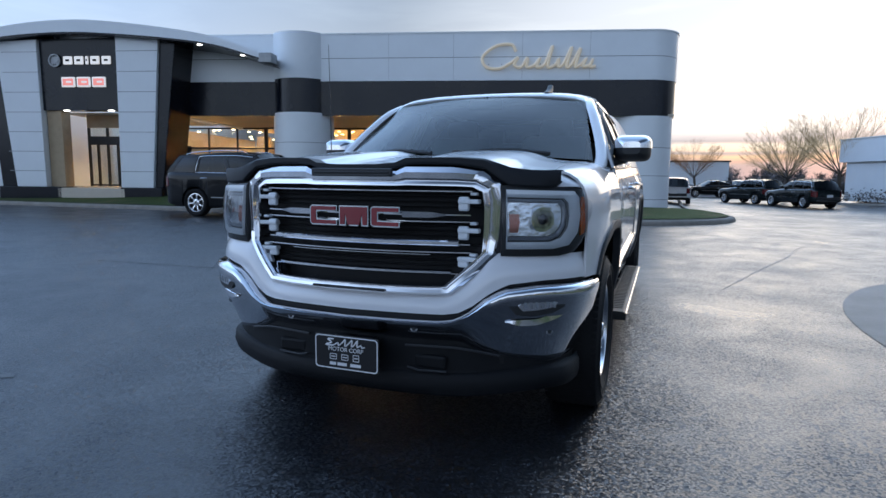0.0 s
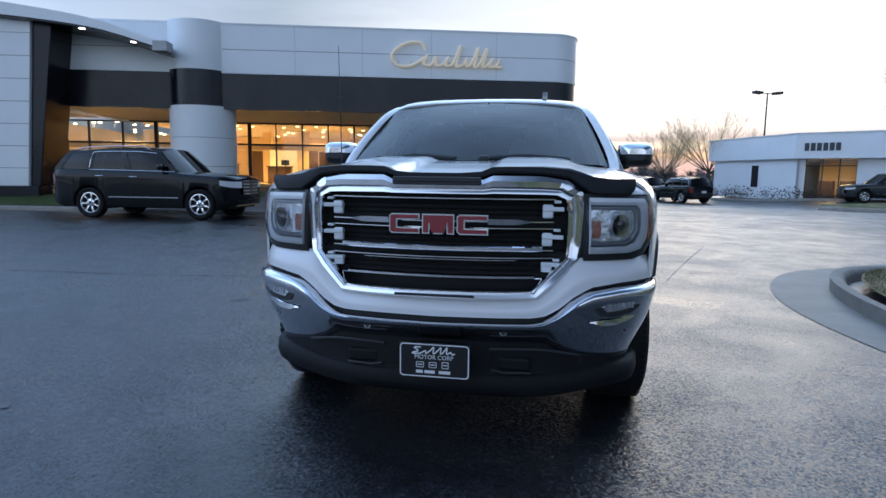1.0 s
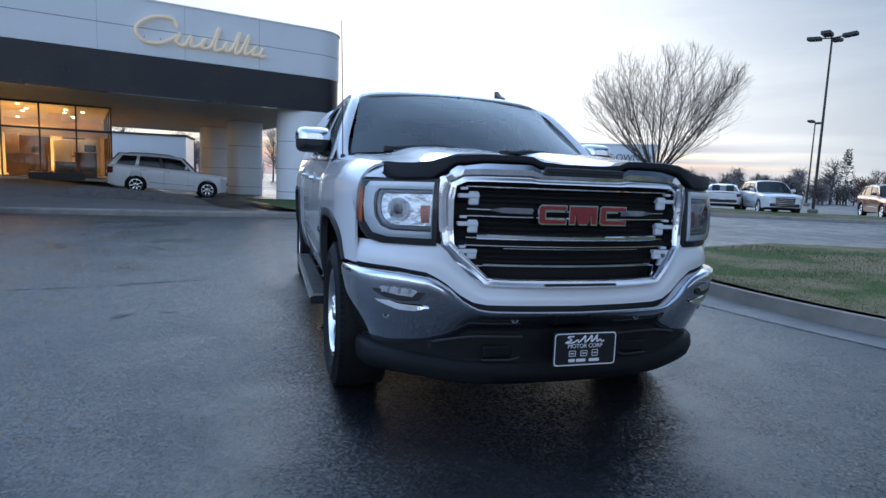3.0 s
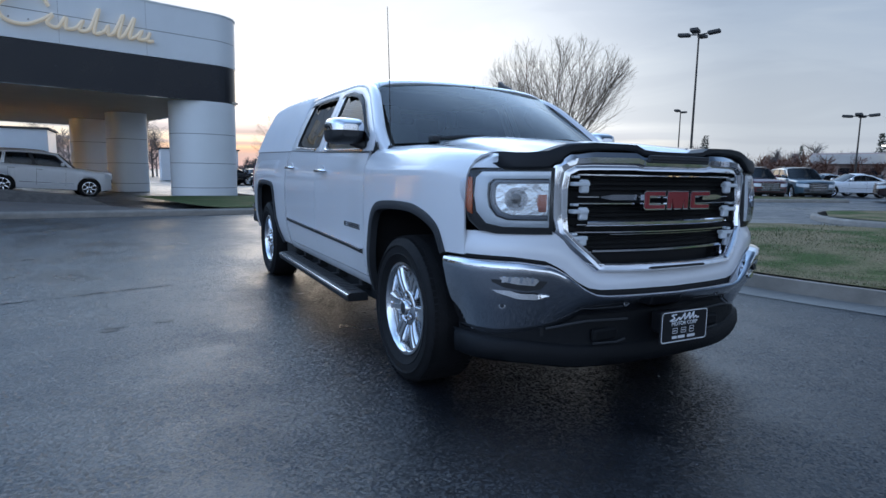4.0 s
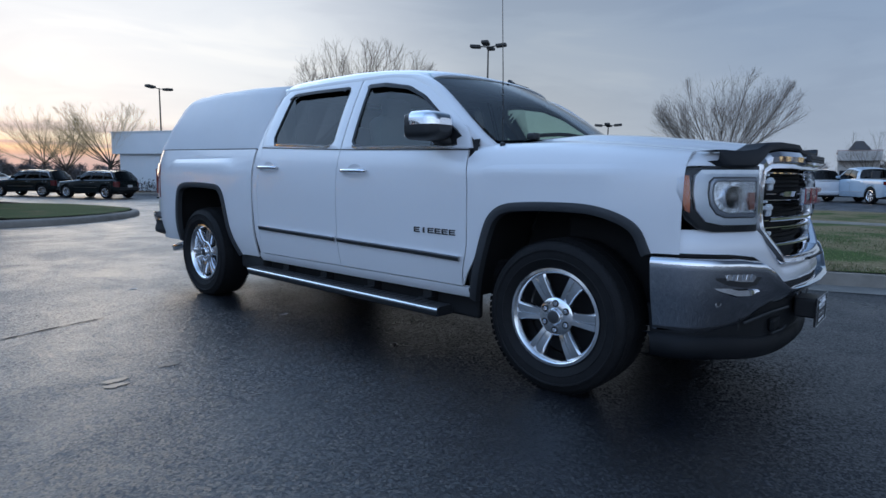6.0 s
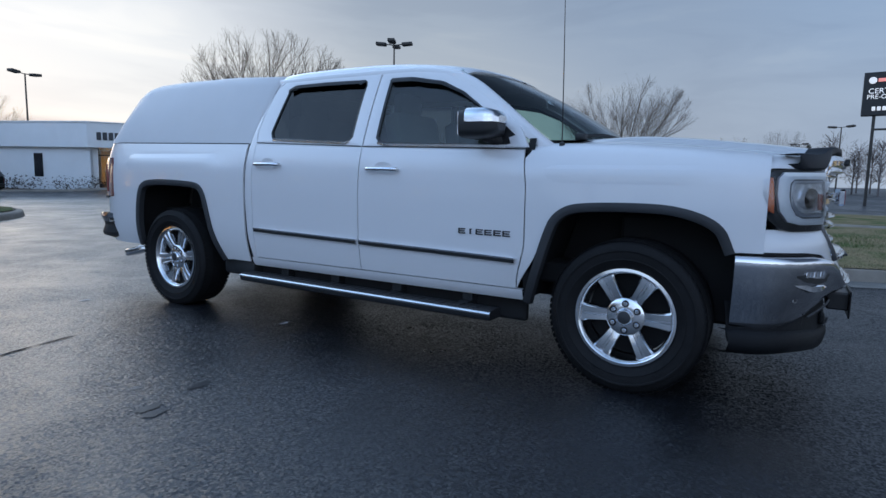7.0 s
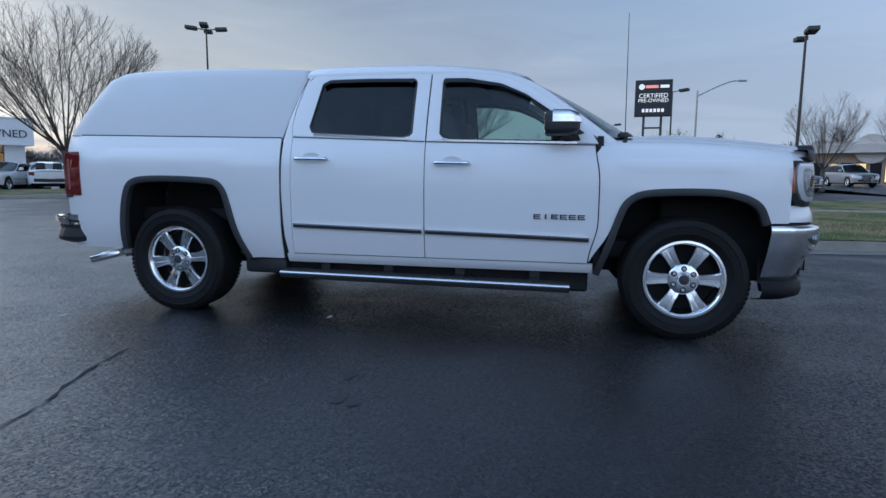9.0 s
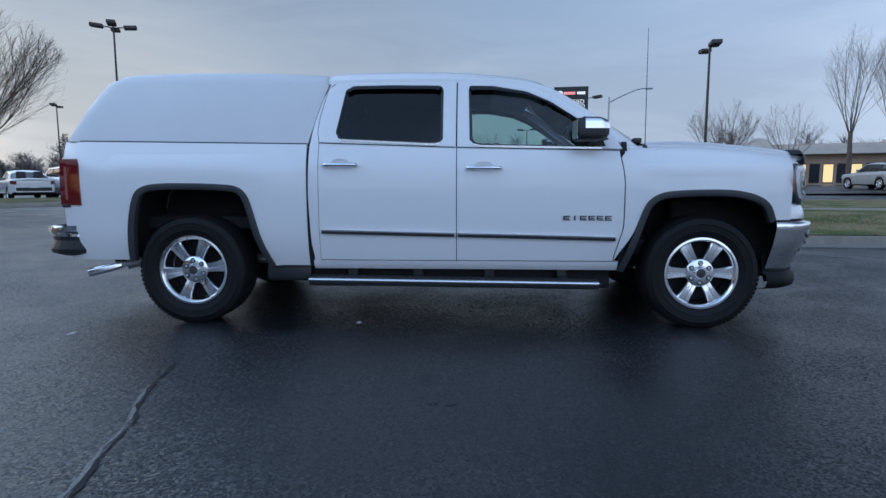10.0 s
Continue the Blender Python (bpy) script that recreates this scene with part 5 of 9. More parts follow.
def on_bumper(x, z, off=0.0):
    """A place on the bumper's face."""
    ax = abs(x)
    i = int(np.searchsorted(PLAN[:, 0], ax))
    i = min(max(i, 1), len(PLAN) - 1)
    a, b = PLAN[i - 1], PLAN[i]
    t = (ax - a[0]) / max(1e-6, b[0] - a[0])
    y = a[1] + (b[1] - a[1]) * t
    d = Vector((b[0] - a[0], b[1] - a[1], 0)).normalized()
    return Vector((math.copysign(ax + d.y * off, x), y - d.x * off, z))


def decal(bm, poly, place, off, depth):
    """A shallow block of the outline poly laid on a curved face by place(u, v, off)."""
    n = len(poly)
    top = [bm.verts.new(place(u, v, off)) for u, v in poly]
    low = [bm.verts.new(place(u, v, off - depth)) for u, v in poly]
    es = [bm.edges.new((top[i], top[(i + 1) % n])) for i in range(n)]
    bmesh.ops.triangle_fill(bm, edges=es, use_beauty=True)
    for i in range(n):
        bm.faces.new((top[i], top[(i + 1) % n], low[(i + 1) % n], low[i]))


def densify(poly, k=5):
    return [tuple(p) for p in lerp_line(poly, k * len(poly), True)]


for sx in (-1, 1):
    fog = [(0.684, 0.668), (0.705, 0.694), (0.75, 0.705), (0.84, 0.710), (0.888, 0.706), (0.902, 0.684), (0.892, 0.656), (0.85, 0.634), (0.775, 0.622), (0.715, 0.630)]
    bm = bmesh.new()
    decal(bm, densify([(sx * u, v) for u, v in fog]), on_bumper, -0.008, 0.03)
    bez = part("fog_bezel", bm, BLACK_PLASTIC, bumper, "dark fog lamp bezel")
    lens = [(0.722, 0.666), (0.738, 0.682), (0.79, 0.688), (0.858, 0.690), (0.868, 0.677), (0.855, 0.660), (0.80, 0.650), (0.74, 0.646)]
    bm = bmesh.new()
    decal(bm, densify([(sx * u, v) for u, v in lens]), on_bumper, -0.0045, 0.02)
    part("fog_lamp", bm, CHROME_DULL, bez, "clear fog lamp", smooth=False)
    for i in range(6):
        bm = bmesh.new()
        u = 0.742 + i * 0.021
        decal(bm, [(sx * (u + 0.004), 0.657), (sx * (u + 0.014), 0.657), (sx * (u + 0.010), 0.683), (sx * u, 0.683)], on_bumper, -0.003, 0.004)
        part("fog_facet", bm, CHROME if i % 2 else LAMP_SHADE, bez)
    # bright ledge pressed into the bumper below the fog lamp
    bm = bmesh.new()
    rows = []
    for u in np.linspace(0.675, 0.93, 16):
        e = 0.46 * smoothstep(0.675, 0.74, u) * (0.45 + 0.55 * smoothstep(0.95, 0.87, u))
        zt = float(np.interp(u, [0.665, 0.735, 0.80, 0.875, 0.945], [0.598, 0.612, 0.614, 0.638, 0.672]))
        rows.append([on_bumper(sx * float(u), zt + 0.004, -0.028), on_bumper(sx * float(u), zt - 0.012 * e, -0.023 + 0.004 * e), on_bumper(sx * float(u), zt - 0.058 * e - 0.004, -0.021 + 0.004 * e), on_bumper(sx * float(u), zt - 0.080 * e - 0.006, -0.050)])
    surf(bm, rows)
    part("bumper_ledge", bm, CHROME, bumper, smooth=True, angle=30)
    for u, z in ((0.305, 0.556), (0.86, 0.545)):
        bm = bmesh.new()
        p = on_bumper(sx * u, z, -0.030 if u < 0.6 else -0.056)
        q = on_bumper(sx * u, z, 1.0) - p
        tube(bm, [p - q * 0.01, p + q * 0.006, p + q * 0.007], [0.016, 0.016, 0.0115], 14)
        part("parking_sensor", bm, CHROME_DULL, bumper, smooth=True)
        bm = bmesh.new()
        tube(bm, [p, p + q * 0.0085], [0.009, 0.009], 12)
        part("sensor_eye", bm, GREY_PLASTIC, bumper)

# dark lower intake, its frame lines, and the grey valance
bm = bmesh.new()
pl = both(smooth_line([(0.0, -0.930), (0.30, -0.916), (0.55, -0.866), (0.75, -0.79), (0.87, -0.705), (0.93, -0.62), (0.955, -0.50)], 30))
surf(bm, [[(x * s, y + o, z) for x, y in pl] for s, o, z in ((0.935, 0.085, 0.52), (0.93, 0.075, 0.44), (0.93, 0.07, 0.36), (0.93, 0.06, 0.32))])
part("lower_intake", bm, VALANCE, truck, "black lower intake")
bm = bmesh.new()
zv = lambda x: 0.335 + 0.030 * smoothstep(0.45, 0.85, abs(x))
surf(bm, [[(x * k, y + o, zv(x) + z) for x, y in pl] for k, o, z in ((0.945, 0.105, 0.022), (0.955, 0.070, 0.016), (0.965, 0.058, 0.002), (0.968, 0.052, -0.045), (0.958, 0.060, -0.082), (0.93, 0.09, -0.098), (0.89, 0.14, -0.100))])
part("valance", bm, VALANCE, truck, "dark grey front valance", smooth=True, angle=50)
for sx in (-1, 1):
    bm = bmesh.new()
    tube(bm, smooth_line([(sx * 0.24, -0.868, 0.466), (sx * 0.38, -0.850, 0.468), (sx * 0.47, -0.832, 0.466), (sx * 0.56, -0.798, 0.450), (sx * 0.63, -0.765, 0.434)], 18), 0.006, 6)
    part("intake_trim", bm, GREY_PLASTIC, truck, smooth=True)
    bm = bmesh.new()
    box(bm, (sx * 0.345, -0.832, 0.395), (0.15, 0.03, 0.065), 0.02)
    part("tow_hook_cover", bm, VALANCE, truck)
    bm = bmesh.new()
    tube(bm, [(sx * 0.25, -0.868, 0.372), (sx * 0.30, -0.862, 0.360), (sx * 0.42, -0.842, 0.360)], 0.005, 6)
    part("intake_trim", bm, GREY_PLASTIC, truck, smooth=True)

# grille: chrome surround, dark mesh, bars, end brackets
OUT = [(-0.20, 1.212), (-0.24, 1.232), (-0.45, 1.232), (-0.56, 1.222), (-0.642, 1.172), (-0.660, 1.10), (-0.650, 0.97), (-0.630, 0.872), (-0.572, 0.806), (-0.448, 0.694), (-0.30, 0.690)]
INN = [(-0.20, 1.142), (-0.24, 1.144), (-0.45, 1.142), (-0.51, 1.140), (-0.548, 1.122), (-0.556, 1.06), (-0.556, 0.97), (-0.552, 0.872), (-0.50, 0.818), (-0.412, 0.736), (-0.30, 0.733)]
OUT = OUT + [(-x, z) for x, z in OUT[::-1]]
INN = INN + [(-x, z) for x, z in INN[::-1]]
O, I = lerp_line(OUT, 22 * 5, True), lerp_line(INN, 22 * 5, True)
bm = bmesh.new()
seq = [(O, 0.07), (O, 0.0), (O + (I - O) * 0.10, -0.024), (O + (I - O) * 0.35, -0.036), (O + (I - O) * 0.62, -0.032), (O + (I - O) * 0.72, -0.018), (O + (I - O) * 0.76, -0.020), (O + (I - O) * 0.95, -0.022), (I, -0.012), (I, 0.07)]
surf(bm, [[(x, nose(x) + d + (0.0 if z < 1.16 else 0.12 * (z - 1.16)) - 0.030 * smoothstep(0.95, 0.72, z), z) for x, z in list(L_) + [L_[0]]] for L_, d in seq])
surround = part("grille_surround", bm, CHROME, truck, "broad chrome grille surround", smooth=True, angle=32)
for dz in (0.0, 0.013):
    bm = bmesh.new()
    box(bm, (0, nose(0) - 0.030, 1.186 + dz), (0.36, 0.02, 0.009), 0.003)
    part("grille_slot", bm, BLACK_PLASTIC, surround)
bm = bmesh.new()
box(bm, (0, nose(0) - 0.027, 1.199), (0.385, 0.02, 0.035), 0.006)
part("grille_slot", bm, BLACK_PLASTIC, surround, "black slot over the grille")
bm = bmesh.new()
box(bm, (0, nose(0) - 0.062, 0.7095), (0.35, 0.012, 0.011), 0.003)
part("grille_slot", bm, BLACK_PLASTIC, surround)
bm = bmesh.new()
xs = np.linspace(-0.57, 0.57, 25)
surf(bm, [[(float(x), nose(float(x)) + 0.065, z) for x in xs] for z in (0.72, 0.95, 1.15)])
part("grille_backing", bm, DARK, truck)
bars = [(1.124, 0.010, 0.505, 0.0), (1.026, 0.011, 0.50, 0.0), (0.997, 0.010, 0.50, 0.0), (0.908, 0.024, 0.455, 0.006), (0.902, 0.010, 0.50, 0.0), (0.868, 0.010, 0.505, 0.0), (0.858, 0.006, 0.34, 0.003), (0.783, 0.018, 0.425, 0.006), (0.778, 0.010, 0.455, 0.0)]
for z, h, w, o in bars:
    bm = bmesh.new()
    rows = []
    for dz, dy in ((-h / 2, 0.03), (-h / 2, 0.003), (-h / 4, -0.004), (h / 4, -0.004), (h / 2, 0.003), (h / 2, 0.03)):
        rows.append([(float(x), nose(float(x)) + 0.006 - o + dy, z + dz) for x in np.linspace(-w, w, 23)])
    surf(bm, rows)
    part("grille_bar", bm, CHROME, truck, "chrome grille bar", smooth=True, angle=40)
for z in (1.078, 0.955, 0.828):        # dark mesh slats between the bars
    for i in range(3):
        bm = bmesh.new()
        rows = [[(float(x), nose(float(x)) + 0.05 + dy, z - 0.022 + 0.022 * i + dz) for x in np.linspace(-0.53, 0.53, 15)] for dz, dy in ((-0.003, 0), (0.004, -0.01), (0.006, 0.01))]
        surf(bm, rows)
        part("grille_slat", bm, DARK, truck)
for sx in (-1, 1):
    bm = bmesh.new()               # the bright piece beside the badge
    rows = [[(sx * float(x), nose(float(x)) - 0.006 + dy, 1.026 + dz * (0.35 + 0.65 * smoothstep(0.40, 0.34, float(x)))) for x in np.linspace(0.22, 0.40, 9)] for dz, dy in ((-0.014, 0.02), (-0.013, 0), (0.012, -0.003), (0.014, 0.02))]
    surf(bm, rows)
    part("grille_bar", bm, CHROME, truck, smooth=True, angle=40)
    for z0, z1, zb in ((1.120, 1.026, 1.083), (0.997, 0.905, 0.962), (0.866, 0.79, 0.842)):
        bm = bmesh.new()
        x0 = 0.475
        box(bm, (sx * 0.497, nose(0.5) - 0.004, zb), (0.092, 0.035, 0.018), 0.004)
        box(bm, (sx * 0.474, nose(0.47) + 0.004, (z0 + z1) / 2), (0.046, 0.024, z0 - z1 - 0.034), 0.008)
        box(bm, (sx * 0.515, nose(0.515) + 0.002, z0 - 0.006), (0.03, 0.03, 0.012), 0.004)
        part("grille_bracket", bm, LAMP_GUIDE, truck, "bright bracket at the bar ends")
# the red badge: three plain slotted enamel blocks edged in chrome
for i, (xa, xb) in enumerate(((-0.208, -0.072), (-0.062, 0.080), (0.090, 0.226))):
    y0 = nose(0.15) - 0.026
    rim, face = [], []
    for g, out in ((0.0, rim), (0.0060, face)):
        s0 = 0.0045 if g == 0 else 0.0
        if i == 1:
            out += [(xa + g, 0.970 + g), (xa + 0.033 - g, 0.970 + g), (xa + 0.036 - g + 0, 1.022 - s0 + 0.004), (xa + 0.050 - g, 0.970 + g), (xb - 0.050 + g, 0.970 + g), (xb - 0.036 + g, 1.022 - s0 + 0.004), (xb - 0.033 + g, 0.970 + g), (xb - g, 0.970 + g), (xb - g, 1.058 - g), (xa + g, 1.058 - g)]
        else:
            out += [(xa + 0.012 + g * 0.4, 0.970 + g), (xb - g, 0.970 + g), (xb - g, 0.994 - g + 0.004 * (g > 0)), (xa + 0.036 - g, 0.999 - g), (xa + 0.036 - g, 1.029 + g), (xb - g, 1.034 + g - 0.004 * (g > 0)), (xb - g, 1.058 - g), (xa + 0.012 + g * 0.4, 1.058 - g), (xa + g, 1.048 - g * 0.4), (xa + g, 0.980 + g * 0.4)]
    bm = bmesh.new()
    prism(bm, rim, 0.022, Matrix.Translation((0, y0 - 0.008, 0)))
    blk = part("badge", bm, CHROME, truck, "chrome-edged red brand badge block")
    bm = bmesh.new()
    prism(bm, face, 0.01, Matrix.Translation((0, y0 - 0.0115, 0)))
    part("badge_enamel", bm, RED_BADGE, blk, "red enamel face")

# head lamps
LP = smooth_line([(0.632, -0.785), (0.72, -0.750), (0.80, -0.702), (0.87, -0.644), (0.920, -0.584), (0.945, -0.535)], 40)
LS = np.linspace(0, 1, 40)


def lamp_place(sx):
    def f(u, v, off):
        x, y = float(np.interp(u, LS, LP[:, 0])), float(np.interp(u, LS, LP[:, 1]))
        x2, y2 = float(np.interp(min(u + 0.02, 1), LS, LP[:, 0])), float(np.interp(min(u + 0.02, 1), LS, LP[:, 1]))
        x1, y1 = float(np.interp(max(u - 0.02, 0), LS, LP[:, 0])), float(np.interp(max(u - 0.02, 0), LS, LP[:, 1]))
        d = Vector((x2 - x1, y2 - y1, 0)).normalized()
        k = 0.05 * max(0, v - 0.98)
        return Vector((sx * (x + d.y * off - k), y - d.x * off + k, v))
    return f


for sx in (-1, 1):
    pf = lamp_place(sx)
    bm = bmesh.new()
    decal(bm, densify([(0.0, 0.862), (0.60, 0.862), (0.78, 0.875), (0.90, 0.915), (0.97, 0.98), (1.0, 1.06), (0.98, 1.118), (0.90, 1.140), (0.5, 1.150), (0.0, 1.152)], 6), pf, 0.004, 0.05)
    lamp = part("head_lamp", bm, BLACK_PLASTIC, truck, "head lamp with a bright C-shaped surround")
    # bright stepped frame round the bucket
    for o, i_, off, mt in (([(0.05, 0.893), (0.52, 0.893), (0.70, 0.907), (0.805, 0.957), (0.838, 1.03), (0.825, 1.104), (0.76, 1.130), (0.05, 1.135)], [(0.06, 0.922), (0.49, 0.922), (0.60, 0.938), (0.675, 0.978), (0.70, 1.03), (0.69, 1.08), (0.64, 1.100), (0.06, 1.104)], 0.015, LAMP_GUIDE),
                            ([(0.06, 0.928), (0.48, 0.928), (0.585, 0.944), (0.65, 0.982), (0.67, 1.03), (0.66, 1.076), (0.62, 1.094), (0.06, 1.098)], [(0.06, 0.944), (0.46, 0.944), (0.55, 0.958), (0.61, 0.992), (0.625, 1.03), (0.615, 1.066), (0.585, 1.081), (0.06, 1.085)], 0.009, LAMP_SHADE)):
        bm = bmesh.new()
        OO, II = lerp_line(o, 8 * 6, True), lerp_line(i_, 8 * 6, True)
        surf(bm, [[pf(u, v, d) for u, v in list(L_) + [L_[0]]] for L_, d in ((OO, -0.01), (OO, off), (OO + (II - OO) * 0.5, off + 0.004), (II, off), (II, -0.01))])
        part("lamp_frame", bm, mt, lamp, "bright lamp frame", smooth=True, angle=40)
    bm = bmesh.new()       # bright reflector floor of the bucket
    decal(bm, densify([(0.06, 0.946), (0.455, 0.946), (0.545, 0.960), (0.603, 0.993), (0.617, 1.03), (0.608, 1.064), (0.58, 1.079), (0.06, 1.083)], 5), pf, -0.006 + 0.012, 0.01)
    part("reflector", bm, REFLECTOR, lamp)
    c = pf(0.40, 1.015, 0.004)
    q = (pf(0.40, 1.015, 1.0) - pf(0.40, 1.015, 0.0)).normalized()
    bm = bmesh.new()
    tube(bm, [c - q * 0.01, c + q * 0.018, c + q * 0.018, c + q * 0.004], [0.050, 0.050, 0.040, 0.036], 24, caps=False)
    part("projector_ring", bm, CHROME, lamp, smooth=True)
    bm = bmesh.new()
    lathe(bm, [(0.039, 0.0), (0.034, 0.010), (0.022, 0.018), (0.001, 0.021)], 20, Matrix.Translation(c) @ q.to_track_quat("X", "Z").to_matrix().to_4x4())
    part("projector_lens", bm, mat("projector_glass", (0.02, 0.022, 0.03), 0.03, coat=1.0) if sx < 0 else bpy.data.materials["projector_glass"], lamp, "dark projector lens", smooth=True)
    bm = bmesh.new()
    decal(bm, densify([(0.08, 0.960), (0.16, 0.960), (0.18, 1.00), (0.17, 1.035), (0.08, 1.035)], 4), pf, 0.010, 0.008)
    part("turn_signal", bm, mat("pale_amber_reflector", (0.36, 0.15, 0.12), 0.2, 0.4) if sx < 0 else bpy.data.materials["pale_amber_reflector"], lamp, "pale amber turn signal")
    bm = bmesh.new()
    decal(bm, densify([(0.862, 0.945), (0.915, 0.955), (0.968, 1.02), (0.984, 1.085), (0.962, 1.106), (0.880, 1.106), (0.866, 1.03)], 4), pf, 0.009, 0.008)
    part("side_marker", bm, AMBER, lamp, "amber side marker")
    bm = bmesh.new()
    rows = [[pf(float(u), float(np.interp(u, [0, 0.6, 0.78, 0.9, 1.0], [0.866, 0.866, 0.88, 0.925, 1.03])) * (1 - k) + float(np.interp(u, [0, 0.5, 0.9, 1.0], [1.146, 1.146, 1.136, 1.10])) * k, 0.026 * (1 - abs(2 * k - 1) ** 4 * 0.7)) for u in np.linspace(0.0, 1.0, 22)] for k in np.linspace(0, 1, 9)]
    surf(bm, rows)
    part("lamp_cover", bm, LENS, lamp, "clear lamp cover", smooth=True).visible_shadow = False

# white brow between each lamp and the hood
for sx in (-1, 1):
    pf = lamp_place(sx)
    bm = bmesh.new()
    rows = []
    for u in np.linspace(1.0, 0.40, 10):
        u = float(u)
        a_ = pf(u, 1.148 - 0.012 * smoothstep(0.85, 1.0, u), -0.004)
        hy = -0.545 - 0.145 * (1 - u) / 0.60
        b_ = Vector((sx * 0.802, hy, hood_z(0.80, hy) - 0.004))
        rows.append([a_, a_ + Vector((-sx * 0.004, 0.003, 0.012)), a_.lerp(b_, 0.35) + Vector((0, 0, 0.010 * smoothstep(0.5, 0.8, u))), a_.lerp(b_, 0.7) + Vector((0, 0, 0.006 * smoothstep(0.5, 0.8, u))), b_])
    surf(bm, rows)
    part("lamp_brow", bm, WHITE_PAINT, truck, smooth=True, angle=60)

# dealer plate
bm = bmesh.new()
box(bm, (0.014, -0.972, 0.432), (0.308, 0.010, 0.150), 0.012)
box(bm, (0.014, -0.92, 0.44), (0.20, 0.11, 0.10), 0.01)
plate = part("dealer_plate", bm, PLATE, truck, "black dealer plate with a white border")
O, I = np.array(rrect(-0.137, 0.359, 0.165, 0.505, 0.016, 4)), np.array(rrect(-0.132, 0.364, 0.160, 0.500, 0.012, 4))
bm = bmesh.new()
surf(bm, [[(x, -0.9785, z) for x, z in list(L_) + [L_[0]]] for L_ in (O, I)])
part("plate_border", bm, PLATE_WHITE, plate)
bm = bmesh.new()
tube(bm, [(x, -0.979, z) for x, z in smooth_line([(-0.045, 0.490), (-0.075, 0.488), (-0.055, 0.474), (-0.085, 0.463), (-0.05, 0.462), (-0.025, 0.475), (-0.022, 0.463), (-0.002, 0.478), (0.012, 0.493), (0.010, 0.463), (0.030, 0.478), (0.044, 0.493), (0.042, 0.463), (0.060, 0.480), (0.070, 0.494), (0.068, 0.464), (0.085, 0.474), (0.092, 0.464), (0.104, 0.468)], 70)], 0.0032, 6)
part("plate_script", bm, PLATE_WHITE, plate, "white script of the dealer's name as plain strokes")


def words(text, size, m, material, parent, depth=0.001, align="CENTER", label=""):
    cu = bpy.data.curves.new("words", "FONT")
    cu.body, cu.size, cu.align_x, cu.align_y, cu.extrude = text, size, align, "CENTER", depth
    tmp = bpy.data.objects.new("words", cu)
    scene.collection.objects.link(tmp)
    bpy.context.view_layer.update()
    me = bpy.data.meshes.new_from_object(tmp.evaluated_get(bpy.context.evaluated_depsgraph_get()))
    bpy.data.objects.remove(tmp)
    bpy.data.curves.remove(cu)
    me.materials.clear()
    me.materials.append(material)
    ob = new("lettering", me)
    if parent is not None:
        ob.parent = parent
    ob.matrix_basis = m
    if label:
        ob["label"] = label
    return ob


words("MOTOR CORP", 0.026, pose(0.012, -0.9785, 0.446, 90), PLATE_WHITE, plate)
for x, z, w, h in ((-0.048, 0.413, 0.034, 0.026), (0.008, 0.413, 0.034, 0.026), (0.062, 0.414, 0.030, 0.030)):
    bm = bmesh.new()
    O, I = np.array(rrect(x - w / 2, z - h / 2, x + w / 2, z + h / 2, 0.004, 3)), np.array(rrect(x - w / 2 + 0.003, z - h / 2 + 0.003, x + w / 2 - 0.003, z + h / 2 - 0.003, 0.003, 3))
    surf(bm, [[(a, -0.9785, b) for a, b in list(L_) + [L_[0]]] for L_ in (O, I)])
    box(bm, (x, -0.978, z), (w * 0.6, 0.002, 0.004))
    part("plate_mark", bm, PLATE_WHITE, plate)
for x, w in ((-0.05, 0.03), (-0.005, 0.045), (0.06, 0.05)):
    bm = bmesh.new()
    box(bm, (x, -0.9785, 0.382), (w, 0.002, 0.013))
    part("plate_bar", bm, PLATE_WHITE, plate)

# roof, pillars and windscreen
ROOF_Y = [1.13, 1.15, 1.20, 1.30, 1.42, 1.60, 1.85, 2.2, 2.5, 2.63, 2.68]
ROOF_Z = [1.726, 1.740, 1.756, 1.776, 1.792, 1.810, 1.822, 1.824, 1.820, 1.814, 1.800]
bm = bmesh.new()
rows = []
for y, z in zip(ROOF_Y, ROOF_Z):
    k = smoothstep(1.13, 1.45, y)
    sec = [(0.0, 0.036), (0.2, 0.035), (0.4, 0.031), (0.55, 0.022), (0.63, 0.011), (0.68, -0.004), (0.712, -0.027), (0.730, -0.056)]
    sec = sec[:0:-1] and ([(-a, b) for a, b in sec[:0:-1]] + sec)
    rows.append([(a, y - 0.085 * (1 - (a / 0.72) ** 2) * (1 - k) + 0.0, z + b) for a, b in sec])
surf(bm, rows)
thick(bm, 0.02)
part("roof", bm, WHITE_PAINT, truck, smooth=True, angle=40)
